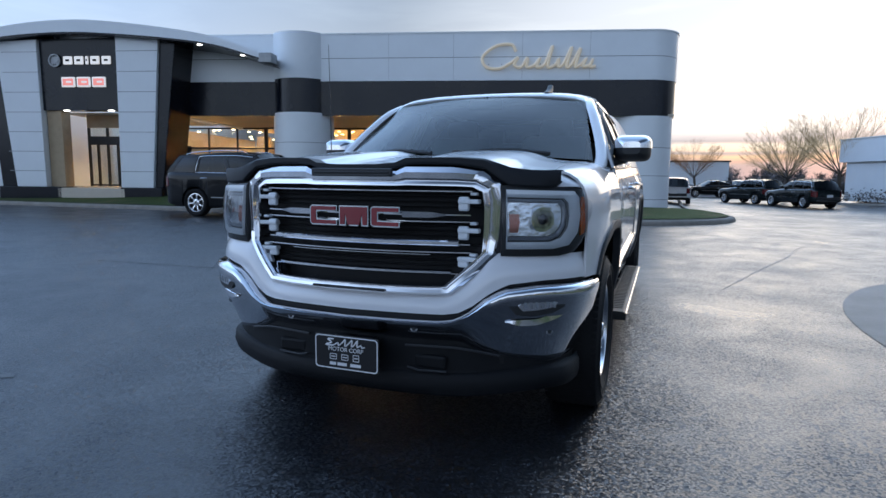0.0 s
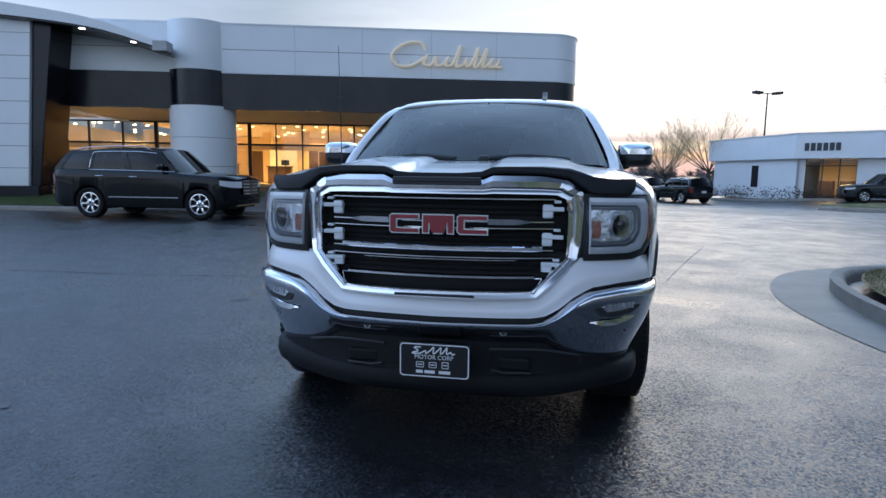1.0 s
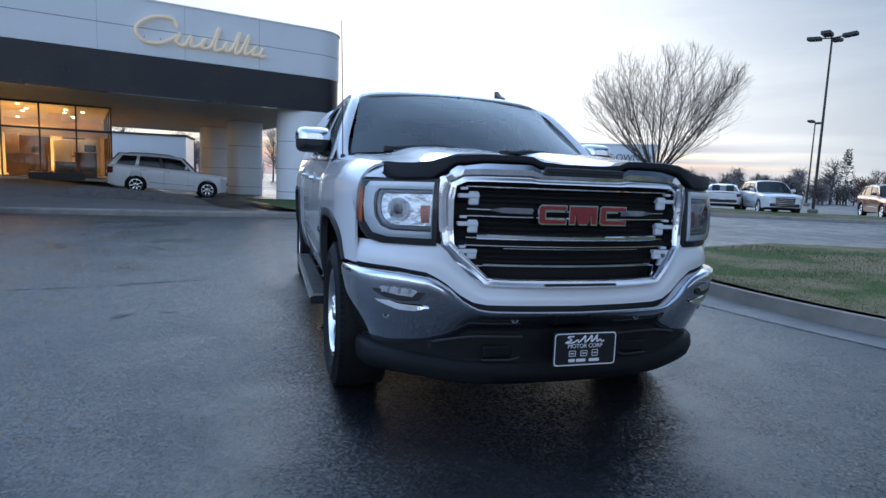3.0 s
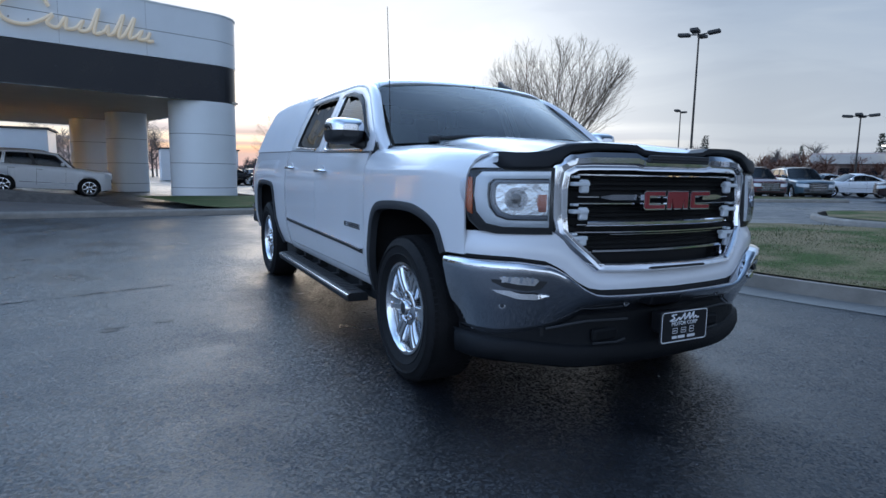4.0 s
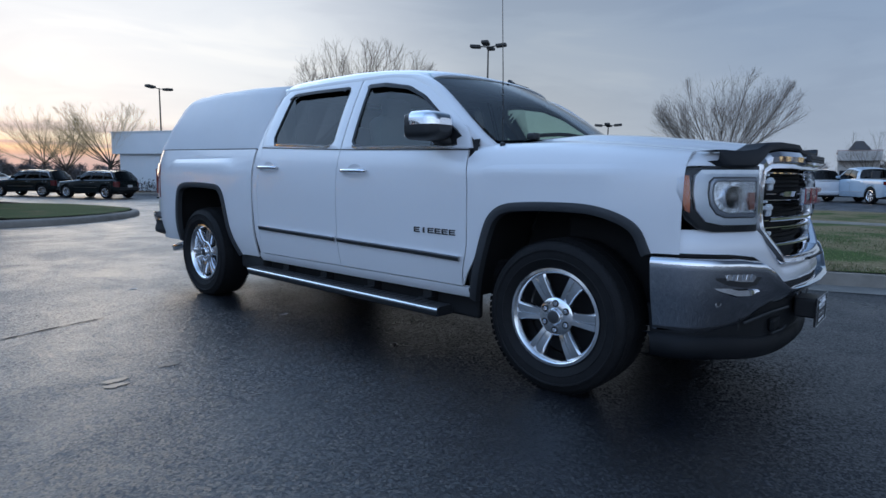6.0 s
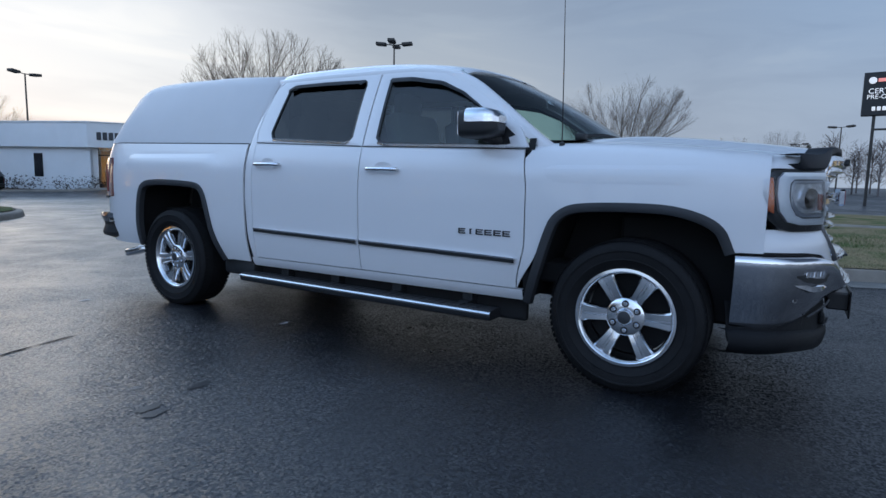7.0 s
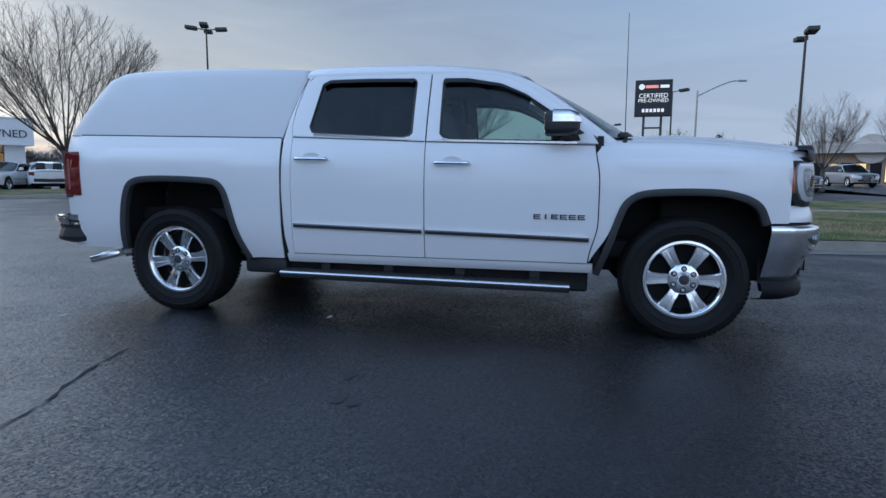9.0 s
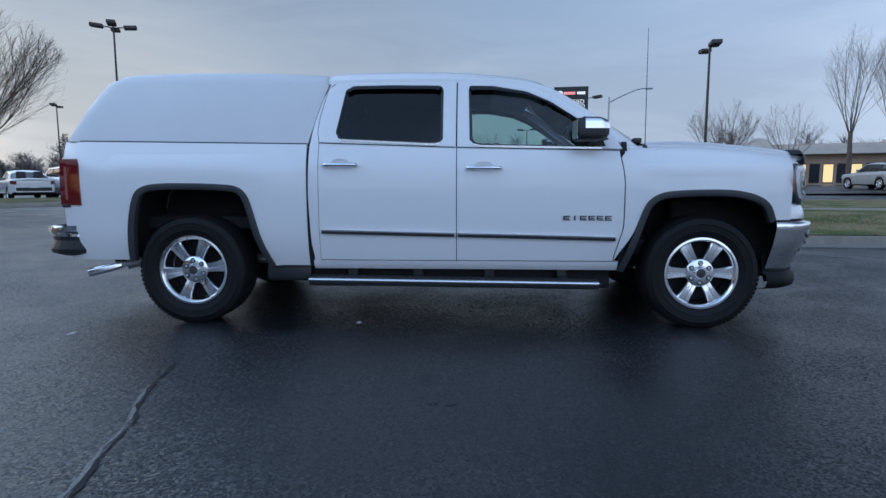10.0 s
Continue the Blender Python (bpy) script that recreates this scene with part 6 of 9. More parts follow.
for sx in (-1, 1):
    # roof rail and A pillar in one sweep
    rail = smooth_line([(2.68, 1.766, 0.735), (2.2, 1.776, 0.735), (1.6, 1.771, 0.735), (1.40, 1.759, 0.739), (1.22, 1.730, 0.750), (1.04, 1.657, 0.788), (0.86, 1.535, 0.842), (0.68, 1.398, 0.893), (0.56, 1.305, 0.912), (0.46, 1.235, 0.905)], 40)
    bm = bmesh.new()
    rows = []
    for i, (y, z, x) in enumerate(rail):
        f = smoothstep(1.4, 1.1, y)
        rows.append([(sx * (x + a), y + b * f, z + c) for a, b, c in ((-0.062, -0.014, 0.010 - 0.010 * f), (-0.045, -0.024, 0.014 - 0.006 * f), (-0.024, -0.024, 0.014 - 0.002 * f), (-0.004, -0.02, 0.006), (0.006, 0.0, -0.008), (0.006, 0.02, -0.030), (-0.03, 0.03, -0.034))])
    surf(bm, rows)
    part("roof_rail", bm, WHITE_PAINT, truck, smooth=True, angle=50)
bm = bmesh.new()
rows = []
for k in np.linspace(0, 1, 14):
    z = 1.290 + (1.750 - 1.290) * k
    xh = 0.842 + (0.690 - 0.842) * k
    yc, ye = 0.235 + (1.080 - 0.235) * k, 0.50 + (1.175 - 0.50) * k
    zc = 0.028 * math.sin(math.pi * k) + 0.022 * k
    rows.append([(xh * u, yc + (ye - yc) * u * u, z + zc * (1 - u * u)) for u in np.linspace(-1, 1, 25)])
surf(bm, rows)
ws = part("windscreen", bm, GLASS_WS, truck, "tinted windscreen", smooth=True)
ws.visible_shadow = False
bm = bmesh.new()
xs = np.linspace(-0.82, 0.82, 21)
surf(bm, [[(float(x), 0.22 + 0.28 * (x / 0.8) ** 2 + d, 1.305 - 0.02 * (x / 0.8) ** 2 + z) for x in xs] for d, z in ((-0.04, 0.010), (0.02, 0.012), (0.05, -0.015))])
part("cowl", bm, BLACK_PLASTIC, truck)
for x0, x1, yb in ((-0.62, -0.10, 0.0), (0.08, 0.60, 0.0)):
    bm = bmesh.new()
    pts = [(x1, 0.27 + 0.28 * (x1 / 0.8) ** 2, 1.330), ((x0 + x1) / 2, 0.30 + 0.28 * (((x0 + x1) / 2) / 0.8) ** 2, 1.350), (x0, 0.27 + 0.28 * (x0 / 0.8) ** 2, 1.328)]
    tube(bm, smooth_line(pts, 8), 0.011, 6)
    box(bm, (x0, 0.24 + 0.28 * (x0 / 0.8) ** 2, 1.325), (0.06, 0.06, 0.04), 0.01)
    part("wiper", bm, BLACK_PLASTIC, truck, smooth=True)
# masts
bm = bmesh.new()
tube(bm, [(-0.895, 0.425, 1.235), (-0.897, 0.425, 1.275), (-0.898, 0.425, 1.28)], [0.022, 0.014, 0.006], 10)
tube(bm, [(-0.898, 0.425, 1.275), (-0.905, 0.43, 1.66), (-0.918, 0.436, 2.06)], [0.0032, 0.0028, 0.0018], 6)
part("mast_antenna", bm, BLACK_PLASTIC, truck, "thin black mast antenna on the fender", smooth=True)
bm = bmesh.new()
prism(bm, [(-0.11, 0.0), (0.075, 0.0), (0.085, 0.074), (0.068, 0.080), (0.02, 0.045), (-0.06, 0.018)], 0.036, Matrix.Translation((FIN[0] + 0.018, FIN[1], FIN[2])) @ Matrix.Rotation(radians(90), 4, "Z"), bevel=0.006)
part("roof_antenna", bm, BLACK_PLASTIC, truck, "black fin antenna on the roof", smooth=True)

# bed cap
bm = bmesh.new()
rows = []
sec = [(0.0, 1.0), (0.35, 0.997), (0.58, 0.982), (0.68, 0.955), (0.730, 0.905), (0.762, 0.82), (0.85, 0.44), (0.915, 0.05), (0.922, 0.0)]
sec = [(-a, b) for a, b in sec[:0:-1]] + sec
for y, top, bot_y in ((2.665, 1.785, 2.80), (2.675, 1.808, 2.80), (2.71, 1.832, 2.81), (3.2, 1.858, 3.2), (3.8, 1.862, 3.9), (4.16, 1.852, 4.36), (4.25, 1.838, 4.47), (4.33, 1.805, 4.54), (4.40, 1.745, 4.585)):
    row = []
    for a, b in sec:
        z0 = float(np.interp(y, [2.8, 4.6], [1.297, 1.327]))
        yy = bot_y + (y - bot_y) * b
        row.append((a * (1.0 if y < 4.4 else 0.985), yy, z0 + (top - z0) * b))
    rows.append(row)
surf(bm, rows)
bm.faces.new([bm.verts.new(p) for p in rows[-1]])
bm.faces.new([bm.verts.new(p) for p in rows[0]][::-1])
cap = part("bed_cap", bm, CAP_PAINT, truck, "white fibreglass cap over the bed", smooth=True, angle=40)
for sx in (-1, 1):
    bm = bmesh.new()
    surf(bm, [[(sx * (half_width(y, 1.31) + o - 0.006), y, float(np.interp(y, [2.8, 4.6], [1.295, 1.325])) + dz) for y in np.linspace(2.80, 4.60, 16)] for dz, o in ((-0.006, 0), (-0.004, 0.003), (0.004, 0.003), (0.006, 0))])
    part("cap_seal", bm, BLACK_PLASTIC, cap)
bm = bmesh.new()
box(bm, (0, 4.535, 1.57), (1.15, 0.02, 0.34), 0.02, Matrix.Translation((0, 4.50, 1.53)) @ Matrix.Rotation(radians(24), 4, "X") @ Matrix.Translation((0, -4.535, -1.57)))
part("cap_window", bm, GLASS_DARK, cap)
# tailgate, bed floor, rear bumper, exhaust
bm = bmesh.new()
box(bm, (0, 4.60, 1.0), (1.62, 0.05, 0.60), 0.02)
part("tailgate", bm, WHITE_PAINT, truck, smooth=True)
bm = bmesh.new()
pl = both(smooth_line([(0.0, 4.86), (0.5, 4.85), (0.80, 4.83), (0.92, 4.78), (0.972, 4.69), (0.980, 4.58), (0.960, 4.47)], 24))
surf(bm, [[(x, y + o, float(np.interp(abs(x), [0, 0.85, 0.965], [z, z, z + l])) ) for x, y in pl] for o, z, l in ((-0.03, 0.70, 0.01), (0.0, 0.695, 0.01), (0.004, 0.66, 0.0), (-0.03, 0.63, 0.0))])
part("rear_bumper", bm, CHROME, truck, "chrome rear bumper with a black step", smooth=True, angle=50)
bm = bmesh.new()
surf(bm, [[(x * s, y + o, z) for x, y in pl] for s, o, z in ((1.0, -0.02, 0.665), (0.99, -0.035, 0.60), (1.0, -0.01, 0.535), (0.99, -0.01, 0.505), (0.93, -0.05, 0.48))])
part("rear_bumper_lower", bm, BLACK_PLASTIC, truck)
bm = bmesh.new()
M_ = Matrix.Translation((-0.80, 4.40, 0.375)) @ Matrix.Rotation(radians(-14), 4, "X")
O = np.array(rrect(-0.07, -0.032, 0.07, 0.032, 0.02, 4))
surf(bm, [[M_ @ Vector((x * s, y, z * s)) for x, z in list(O) + [O[0]]] for y, s in ((0.13, 0.86), (0.135, 1.0), (-0.08, 0.92), (-0.12, 0.55))])
part("exhaust_tip", bm, CHROME_DULL, truck, "wide chrome exhaust tip", smooth=True, angle=40)
bm = bmesh.new()
for a, b in (((-0.80, 4.26, 0.40), (-0.62, 3.95, 0.46)), ((-0.62, 3.95, 0.46), (-0.5, 2.2, 0.36))):
    tube(bm, [a, b], 0.035, 10)
part("exhaust_pipe", bm, STEEL_GALV, truck, smooth=True)
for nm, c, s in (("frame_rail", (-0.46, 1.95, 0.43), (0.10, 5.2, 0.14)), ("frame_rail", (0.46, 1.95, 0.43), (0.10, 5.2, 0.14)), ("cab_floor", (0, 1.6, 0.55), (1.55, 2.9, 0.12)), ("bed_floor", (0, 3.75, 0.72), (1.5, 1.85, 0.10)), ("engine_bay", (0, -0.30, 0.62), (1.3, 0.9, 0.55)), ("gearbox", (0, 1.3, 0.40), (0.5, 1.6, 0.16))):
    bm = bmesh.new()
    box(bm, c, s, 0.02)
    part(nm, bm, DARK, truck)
bm = bmesh.new()
tube(bm, [(-0.80, WHEELBASE, 0.40), (0.80, WHEELBASE, 0.40)], 0.05, 10)
tube(bm, [(-0.80, 0, 0.38), (0.80, 0, 0.38)], 0.03, 10)
lathe(bm, [(0.02, -0.16), (0.15, -0.1), (0.17, 0), (0.15, 0.1), (0.02, 0.16)], 14, Matrix.Translation((0, WHEELBASE, 0.40)))
part("axle", bm, BLACK_PLASTIC, truck, smooth=True)

# cabin: dash, wheel, seats, headliner
bm = bmesh.new()
box(bm, (0, 0.72, 1.10), (1.50, 0.50, 0.34), 0.10)
box(bm, (0, 0.62, 1.25), (1.46, 0.40, 0.08), 0.03)
part("dashboard", bm, INTERIOR, truck, smooth=True)
bm = bmesh.new()
M_ = Matrix.Translation((0.40, 1.02, 1.17)) @ Matrix.Rotation(radians(68), 4, "X")
tube(bm, [M_ @ Vector((0.185 * math.cos(a), 0.185 * math.sin(a), 0)) for a in np.linspace(0, 2 * math.pi, 29)], 0.016, 8, caps=False)
tube(bm, [M_ @ Vector((-0.18, 0, 0)), M_ @ Vector((0.18, 0, 0))], 0.018, 6)
tube(bm, [M_ @ Vector((0, 0, 0)), M_ @ Vector((0, -0.05, -0.25))], 0.03, 8)
part("steering_wheel", bm, BLACK_PLASTIC, truck, smooth=True)


def seat(x, y, w):
    bm = bmesh.new()
    box(bm, (x, y, 0.88), (w, 0.50, 0.18), 0.05)
    part("seat", bm, SEAT, truck, "grey seat", smooth=True)
    bm = bmesh.new()
    box(bm, (0, 0, 0.30), (w, 0.15, 0.60), 0.06, Matrix.Translation((x, y + 0.26, 0.93)) @ Matrix.Rotation(radians(-12), 4, "X"))
    part("backrest", bm, SEAT, truck, smooth=True)
    for dx in ((0,) if w < 0.7 else (-0.4, 0.4)):
        bm = bmesh.new()
        box(bm, (x + dx, y + 0.41, 1.58), (0.27, 0.09, 0.17), 0.04)
        tube(bm, [(x + dx, y + 0.41, 1.54), (x + dx, y + 0.39, 1.42)], 0.03, 8)
        part("headrest", bm, SEAT, truck, smooth=True)


seat(-0.40, 1.35, 0.54)
seat(0.40, 1.35, 0.54)
seat(0.0, 2.25, 1.36)
bm = bmesh.new()
box(bm, (0, 2.05, 1.752), (1.20, 1.16, 0.03), 0.01)
part("headliner", bm, SEAT, truck)
bm = bmesh.new()
box(bm, (0, 1.65, 0.68), (1.72, 2.1, 0.14), 0.03)
for sx in (-1, 1):
    box(bm, (sx * 0.86, 1.65, 0.98), (0.05, 2.05, 0.50), 0.02)
box(bm, (0, 2.665, 1.02), (1.70, 0.06, 0.60), 0.02)
part("cabin_lining", bm, INTERIOR, truck)
bm = bmesh.new()
box(bm, (0, 2.675, 1.53), (1.30, 0.012, 0.36), 0.0)
part("rear_window", bm, GLASS_DARK, truck).visible_shadow = False
bm = bmesh.new()
box(bm, (0.02, 1.02, 1.70), (0.25, 0.03, 0.07), 0.015)
tube(bm, [(0.02, 1.02, 1.72), (0.02, 1.05, 1.755)], 0.012, 6)
part("inside_mirror", bm, BLACK_PLASTIC, truck, smooth=True)


# ---- wheels ----
def wheel_meshes(r, w, rim_r, spokes, rim_mat, broad, lugs=6):
    """Tyre and rim pieces of one wheel, its outer face towards -x and its hub at the origin."""
    out = {}
    bm = bmesh.new()
    hw = w / 2
    lathe(bm, [(rim_r + 0.004, -hw + 0.03), (rim_r + 0.018, -hw + 0.012), (rim_r + 0.045, -hw + 0.001), (rim_r + 0.050, -hw - 0.004), (rim_r + 0.054, -hw - 0.001), (r - 0.075, -hw - 0.004), (r - 0.060, -hw - 0.004), (r - 0.056, -hw - 0.009), (r - 0.050, -hw - 0.009), (r - 0.046, -hw - 0.002), (r - 0.03, -hw + 0.004), (r - 0.010, -hw + 0.018), (r - 0.001, -hw + 0.04), (r, 0), (r - 0.001, hw - 0.04), (r - 0.010, hw - 0.018), (r - 0.05, hw), (rim_r + 0.02, hw - 0.01)], 64)
    out["tyre"] = (bm, RUBBER)
    bm = bmesh.new()
    n = 76
    for k in range(n):            # shoulder and centre tread blocks
        a = 2 * math.pi * k / n
        for x, bw, sh in ((-hw + 0.035, 0.05, 0.0), (-0.035, 0.045, 0.5), (0.035, 0.045, 0.0), (hw - 0.035, 0.05, 0.5)):
            aa = a + sh * 2 * math.pi / n
            m = Matrix.Rotation(aa, 4, "X") @ Matrix.Translation((x, 0, r + 0.0 - (0.004 if abs(x) > 0.08 else 0)))
            box(bm, (0, 0, 0), (bw, 2 * math.pi * r / n * 0.74, 0.0012), 0, m)
    out["tread"] = (bm, RUBBER)
    bm = bmesh.new()
    lathe(bm, [(rim_r - 0.028, -hw + 0.055), (rim_r - 0.022, -hw + 0.022), (rim_r - 0.010, -hw + 0.012), (rim_r + 0.004, -hw + 0.014), (rim_r + 0.008, -hw + 0.024), (rim_r + 0.002, -hw + 0.034), (rim_r - 0.024, 0.0), (rim_r - 0.024, hw - 0.02)], 64)
    out["rim"] = (bm, rim_mat)
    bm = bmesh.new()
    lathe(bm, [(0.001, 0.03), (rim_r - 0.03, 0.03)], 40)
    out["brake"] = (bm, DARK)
    bm = bmesh.new()
    for k in range(spokes):
        a = 2 * math.pi * k / spokes
        m = Matrix.Rotation(a, 4, "X")
        ri, ro = 0.080 * rim_r / 0.248, rim_r - 0.010
        wi, wo = broad * 0.70, broad
        x0 = -hw + 0.032
        st = []
        for t in np.linspace(0, 1, 7):
            rr = ri + (ro - ri) * t
            ww = wi + (wo - wi) * t ** 1.5 + 0.014 * smoothstep(0.85, 1.0, t)
            xx = x0 + 0.012 * (1 - t) ** 2 - 0.004 * math.sin(math.pi * t)
            st.append([m @ Vector((xx + d, ww * u, rr)) for u, d in ((-0.5, 0.05), (-0.5, 0.010), (-0.40, 0.0), (-0.10, 0.001), (-0.06, 0.008), (0.06, 0.008), (0.10, 0.001), (0.40, 0.0), (0.5, 0.010), (0.5, 0.05))])
        surf(bm, st)
    out["spokes"] = (bm, rim_mat)
    bm = bmesh.new()
    k_ = rim_r / 0.248
    lathe(bm, [(0.001, -hw + 0.014), (0.036 * k_, -hw + 0.014), (0.042 * k_, -hw + 0.020), (0.045 * k_, -hw + 0.034), (0.090 * k_, -hw + 0.036), (0.097 * k_, -hw + 0.042), (0.097 * k_, -hw + 0.10)], 36)
    out["hub"] = (bm, rim_mat)
    for k in range(lugs):
        a = 2 * math.pi * (k + 0.5) / lugs
        m = Matrix.Rotation(a, 4, "X") @ Matrix.Translation((0, 0, 0.069 * k_))
        bm = bmesh.new()
        lathe(bm, [(0.001, -hw + 0.0335), (0.0185 * k_, -hw + 0.0335), (0.0185 * k_, -hw + 0.05)], 14, m)
        out["lug_pocket" + "." * (k > 0) + str(k) * (k > 0)] = (bm, DARK)
        bm = bmesh.new()
        lathe(bm, [(0.001, -hw + 0.024), (0.009 * k_, -hw + 0.024), (0.013 * k_, -hw + 0.030), (0.013 * k_, -hw + 0.06)], 8, m)
        out["lug_nut" + "." * (k > 0) + str(k) * (k > 0)] = (bm, CHROME)
    bm = bmesh.new()
    lathe(bm, [(0.001, -hw + 0.0120), (0.030 * k_, -hw + 0.0128), (0.033 * k_, -hw + 0.0145)], 20)
    out["cap_face"] = (bm, GREY_PLASTIC)
    return out


def add_wheel(owner, meshes, m, first):
    """One wheel under its car: the tyre carries the rest."""
    tyre = new("wheel", meshes["tyre"])
    tyre.parent, tyre.matrix_basis = owner, m
    for k, me in meshes.items():
        if k != "tyre":
            o = new(k.split(".")[0], me)
            if k == "tread":
                o["kind"] = "stuff"
            o.parent = tyre
    return tyre


def bake(meshes, smooth=True):
    done = {}
    for k, (bm, mt) in meshes.items():
        me = bpy.data.meshes.new(k)
        bmesh.ops.recalc_face_normals(bm, faces=bm.faces)
        bm.to_mesh(me)
        bm.free()
        if k != "tread":
            me.shade_smooth()
            me.set_sharp_from_angle(angle=radians(40))
        me.materials.append(mt)
        done[k] = me
    return done


TRUCK_WHEEL = bake(wheel_meshes(TYRE_R, 0.268, 0.248, 6, CHROME_DULL, 0.100))
for y in (0.03, WHEELBASE + 0.012):
    for sx in (-1, 1):
        add_wheel(truck, TRUCK_WHEEL, pose(sx * 0.862, y, TYRE_R - 0.008, 22 if y > 1 else 30, 0, 0) if sx < 0 else pose(sx * 0.862, y, TYRE_R - 0.008, 0, 0, 180), y < 1)

# ---- parked cars ----
STYLES = {
    # length before the front axle, wheelbase, after; half width, tyre radius; hood and belt heights; screen base and top, roof rear, rear base; roof height
    "suv": dict(fo=0.98, wb=3.02, ro=1.20, w=1.0, r=0.40, nose=1.08, hood=1.19, belt=1.24, ws0=0.56, ws1=1.14, rr=3.70, rb=4.08, roof=1.88, wr=0.79, tail=1.22),
    "crossover": dict(fo=0.93, wb=2.72, ro=0.97, w=0.92, r=0.35, nose=0.88, hood=1.02, belt=1.07, ws0=0.50, ws1=1.25, rr=3.20, rb=3.58, roof=1.68, wr=0.70, tail=1.05),
    "compact": dict(fo=0.82, wb=2.42, ro=0.80, w=0.86, r=0.32, nose=0.80, hood=0.92, belt=0.97, ws0=0.45, ws1=1.12, rr=2.80, rb=3.12, roof=1.50, wr=0.64, tail=0.97),
    "sedan": dict(fo=0.95, wb=2.80, ro=1.10, w=0.91, r=0.33, nose=0.72, hood=0.90, belt=0.95, ws0=0.62, ws1=1.42, rr=2.45, rb=3.25, roof=1.44, wr=0.66, tail=1.0),
    "pickup": dict(fo=0.95, wb=3.35, ro=1.10, w=0.96, r=0.38, nose=0.98, hood=1.12, belt=1.16, ws0=0.55, ws1=1.20, rr=2.25, rb=2.40, roof=1.80, wr=0.72, tail=1.14),
}
CAR_WHEELS = {}


def car_wheel(r):
    if r not in CAR_WHEELS:
        ms = wheel_meshes(r, 0.24, r * 0.66, 7, CHROME_DULL, 0.062, 5)
        ms["tread"][0].free()
        del ms["tread"]
        CAR_WHEELS[r] = bake(ms)
    return CAR_WHEELS[r]


def make_car(style, paint, label, name, trim=CHROME, grille=BLACK_PLASTIC):
    """A parked car, its nose towards -y and its front axle over the origin."""
    s = STYLES[style]
    car = thing(name, label, "car" if style != "pickup" else "pickup truck")
    y0, y1 = -s["fo"], s["wb"] + s["ro"]
    w, r = s["w"], s["r"]
    ra = r + 0.05
    tall = style in ("suv", "crossover", "compact")

    def low(y):
        z = 0.30 + 0.06 * smoothstep(0.5, 0.0, y - y0) + 0.08 * smoothstep(0.5, 0.0, y1 - y)
        for yc in (0.0, s["wb"]):
            if abs(y - yc) < ra:
                z = max(z, r + math.sqrt(ra * ra - (y - yc) ** 2))
        return z

    dk = smooth_line([(y0, s["nose"] - 0.03), (y0 + 0.22, s["nose"] + 0.05), (y0 + 0.7, s["hood"] - 0.04), (s["ws0"] - 0.05, s["hood"] + 0.01), (s["ws0"] + 0.35, s["belt"]), (s["rb"] - 0.25, s["belt"] + 0.04), (y1 - 0.12, s["tail"]), (y1, s["tail"] - 0.06)], 60)

    def deck(y):
        return float(np.interp(y, dk[:, 0], dk[:, 1]))

    def taper(y):
        e = min(1, (y - y0) / 0.50), min(1, (y1 - y) / 0.42)
        return (1 - (1 - e[0]) ** 2.4 * 0.22) * (1 - (1 - e[1]) ** 2.4 * 0.15)

    def bow(x, y):
        """The nose and the tail bow in plan."""
        q = (x / w) ** 2
        return y + 0.20 * q * smoothstep(0.55, 0.0, y - y0) - 0.12 * q * smoothstep(0.45, 0.0, y1 - y)

    def section(y):
        d, lo_ = deck(y), low(y)
        arch = max(smoothstep(ra + 0.22, ra, abs(y - yc)) for yc in (0.0, s["wb"]))
        mid = max(lo_ + 0.02, 0.60)
        sh = max(mid + 0.03, d - 0.20)
        return [(0.935 * w + 0.02 * arch, lo_), (0.975 * w + 0.02 * arch, max(lo_ + 0.012, 0.42)), (0.985 * w + 0.018 * arch, mid), (1.0 * w, sh), (0.992 * w, max(sh + 0.02, d - 0.11)), (0.965 * w, max(sh + 0.04, d - 0.045)), (0.915 * w, max(sh + 0.05, d - 0.012)), (0.80 * w, d + 0.004), (0.42 * w, d + 0.030), (0.0, d + 0.040)]

    def side_x(y, z):
        h = section(y)
        return float(np.interp(z, [p[1] for p in h[:6]], [p[0] for p in h[:6]])) * taper(y)

    ys = sorted(set([y0, y0 + 0.015, y0 + 0.04, y0 + 0.09, y0 + 0.16, y0 + 0.28] + list(np.linspace(y0 + 0.4, y1 - 0.4, 24)) + [yc + ra * math.cos(a) for yc in (0, s["wb"]) for a in np.linspace(0, math.pi, 19)] + [yc + e * (ra + 0.002) for yc in (0, s["wb"]) for e in (-1, 1)] + [y1 - 0.25, y1 - 0.12, y1 - 0.05, y1 - 0.015, y1]))
    rows = []
    for y in ys:
        k = taper(y)
        edge = 1 - 0.035 * smoothstep(0.09, 0.0, y - y0) - 0.03 * smoothstep(0.06, 0.0, y1 - y)
        h = [(x * k * edge, z) for x, z in section(y)]
        rows.append([(x, bow(x, y), z) for x, z in h] + [(-x, bow(x, y), z) for x, z in h[-2::-1]])
    bm = bmesh.new()
    surf(bm, rows)
    for row in (rows[0], rows[-1]):
        for i in range(len(row) // 2):
            a_, b_, c_, d_ = row[i], row[i + 1], row[-2 - i], row[-1 - i]
            f = [bm.verts.new(p) for p in ((a_, b_, c_, d_) if b_ != c_ else (a_, b_, d_))]
            bm.faces.new(f)
    bmesh.ops.remove_doubles(bm, verts=bm.verts, dist=0.0005)
    part("body", bm, paint, car, smooth=True, angle=50)
    bm = bmesh.new()
    box(bm, (0, (y0 + y1) / 2, 0.42), (1.5 * w, (y1 - y0) * 0.90, 0.28), 0.02)
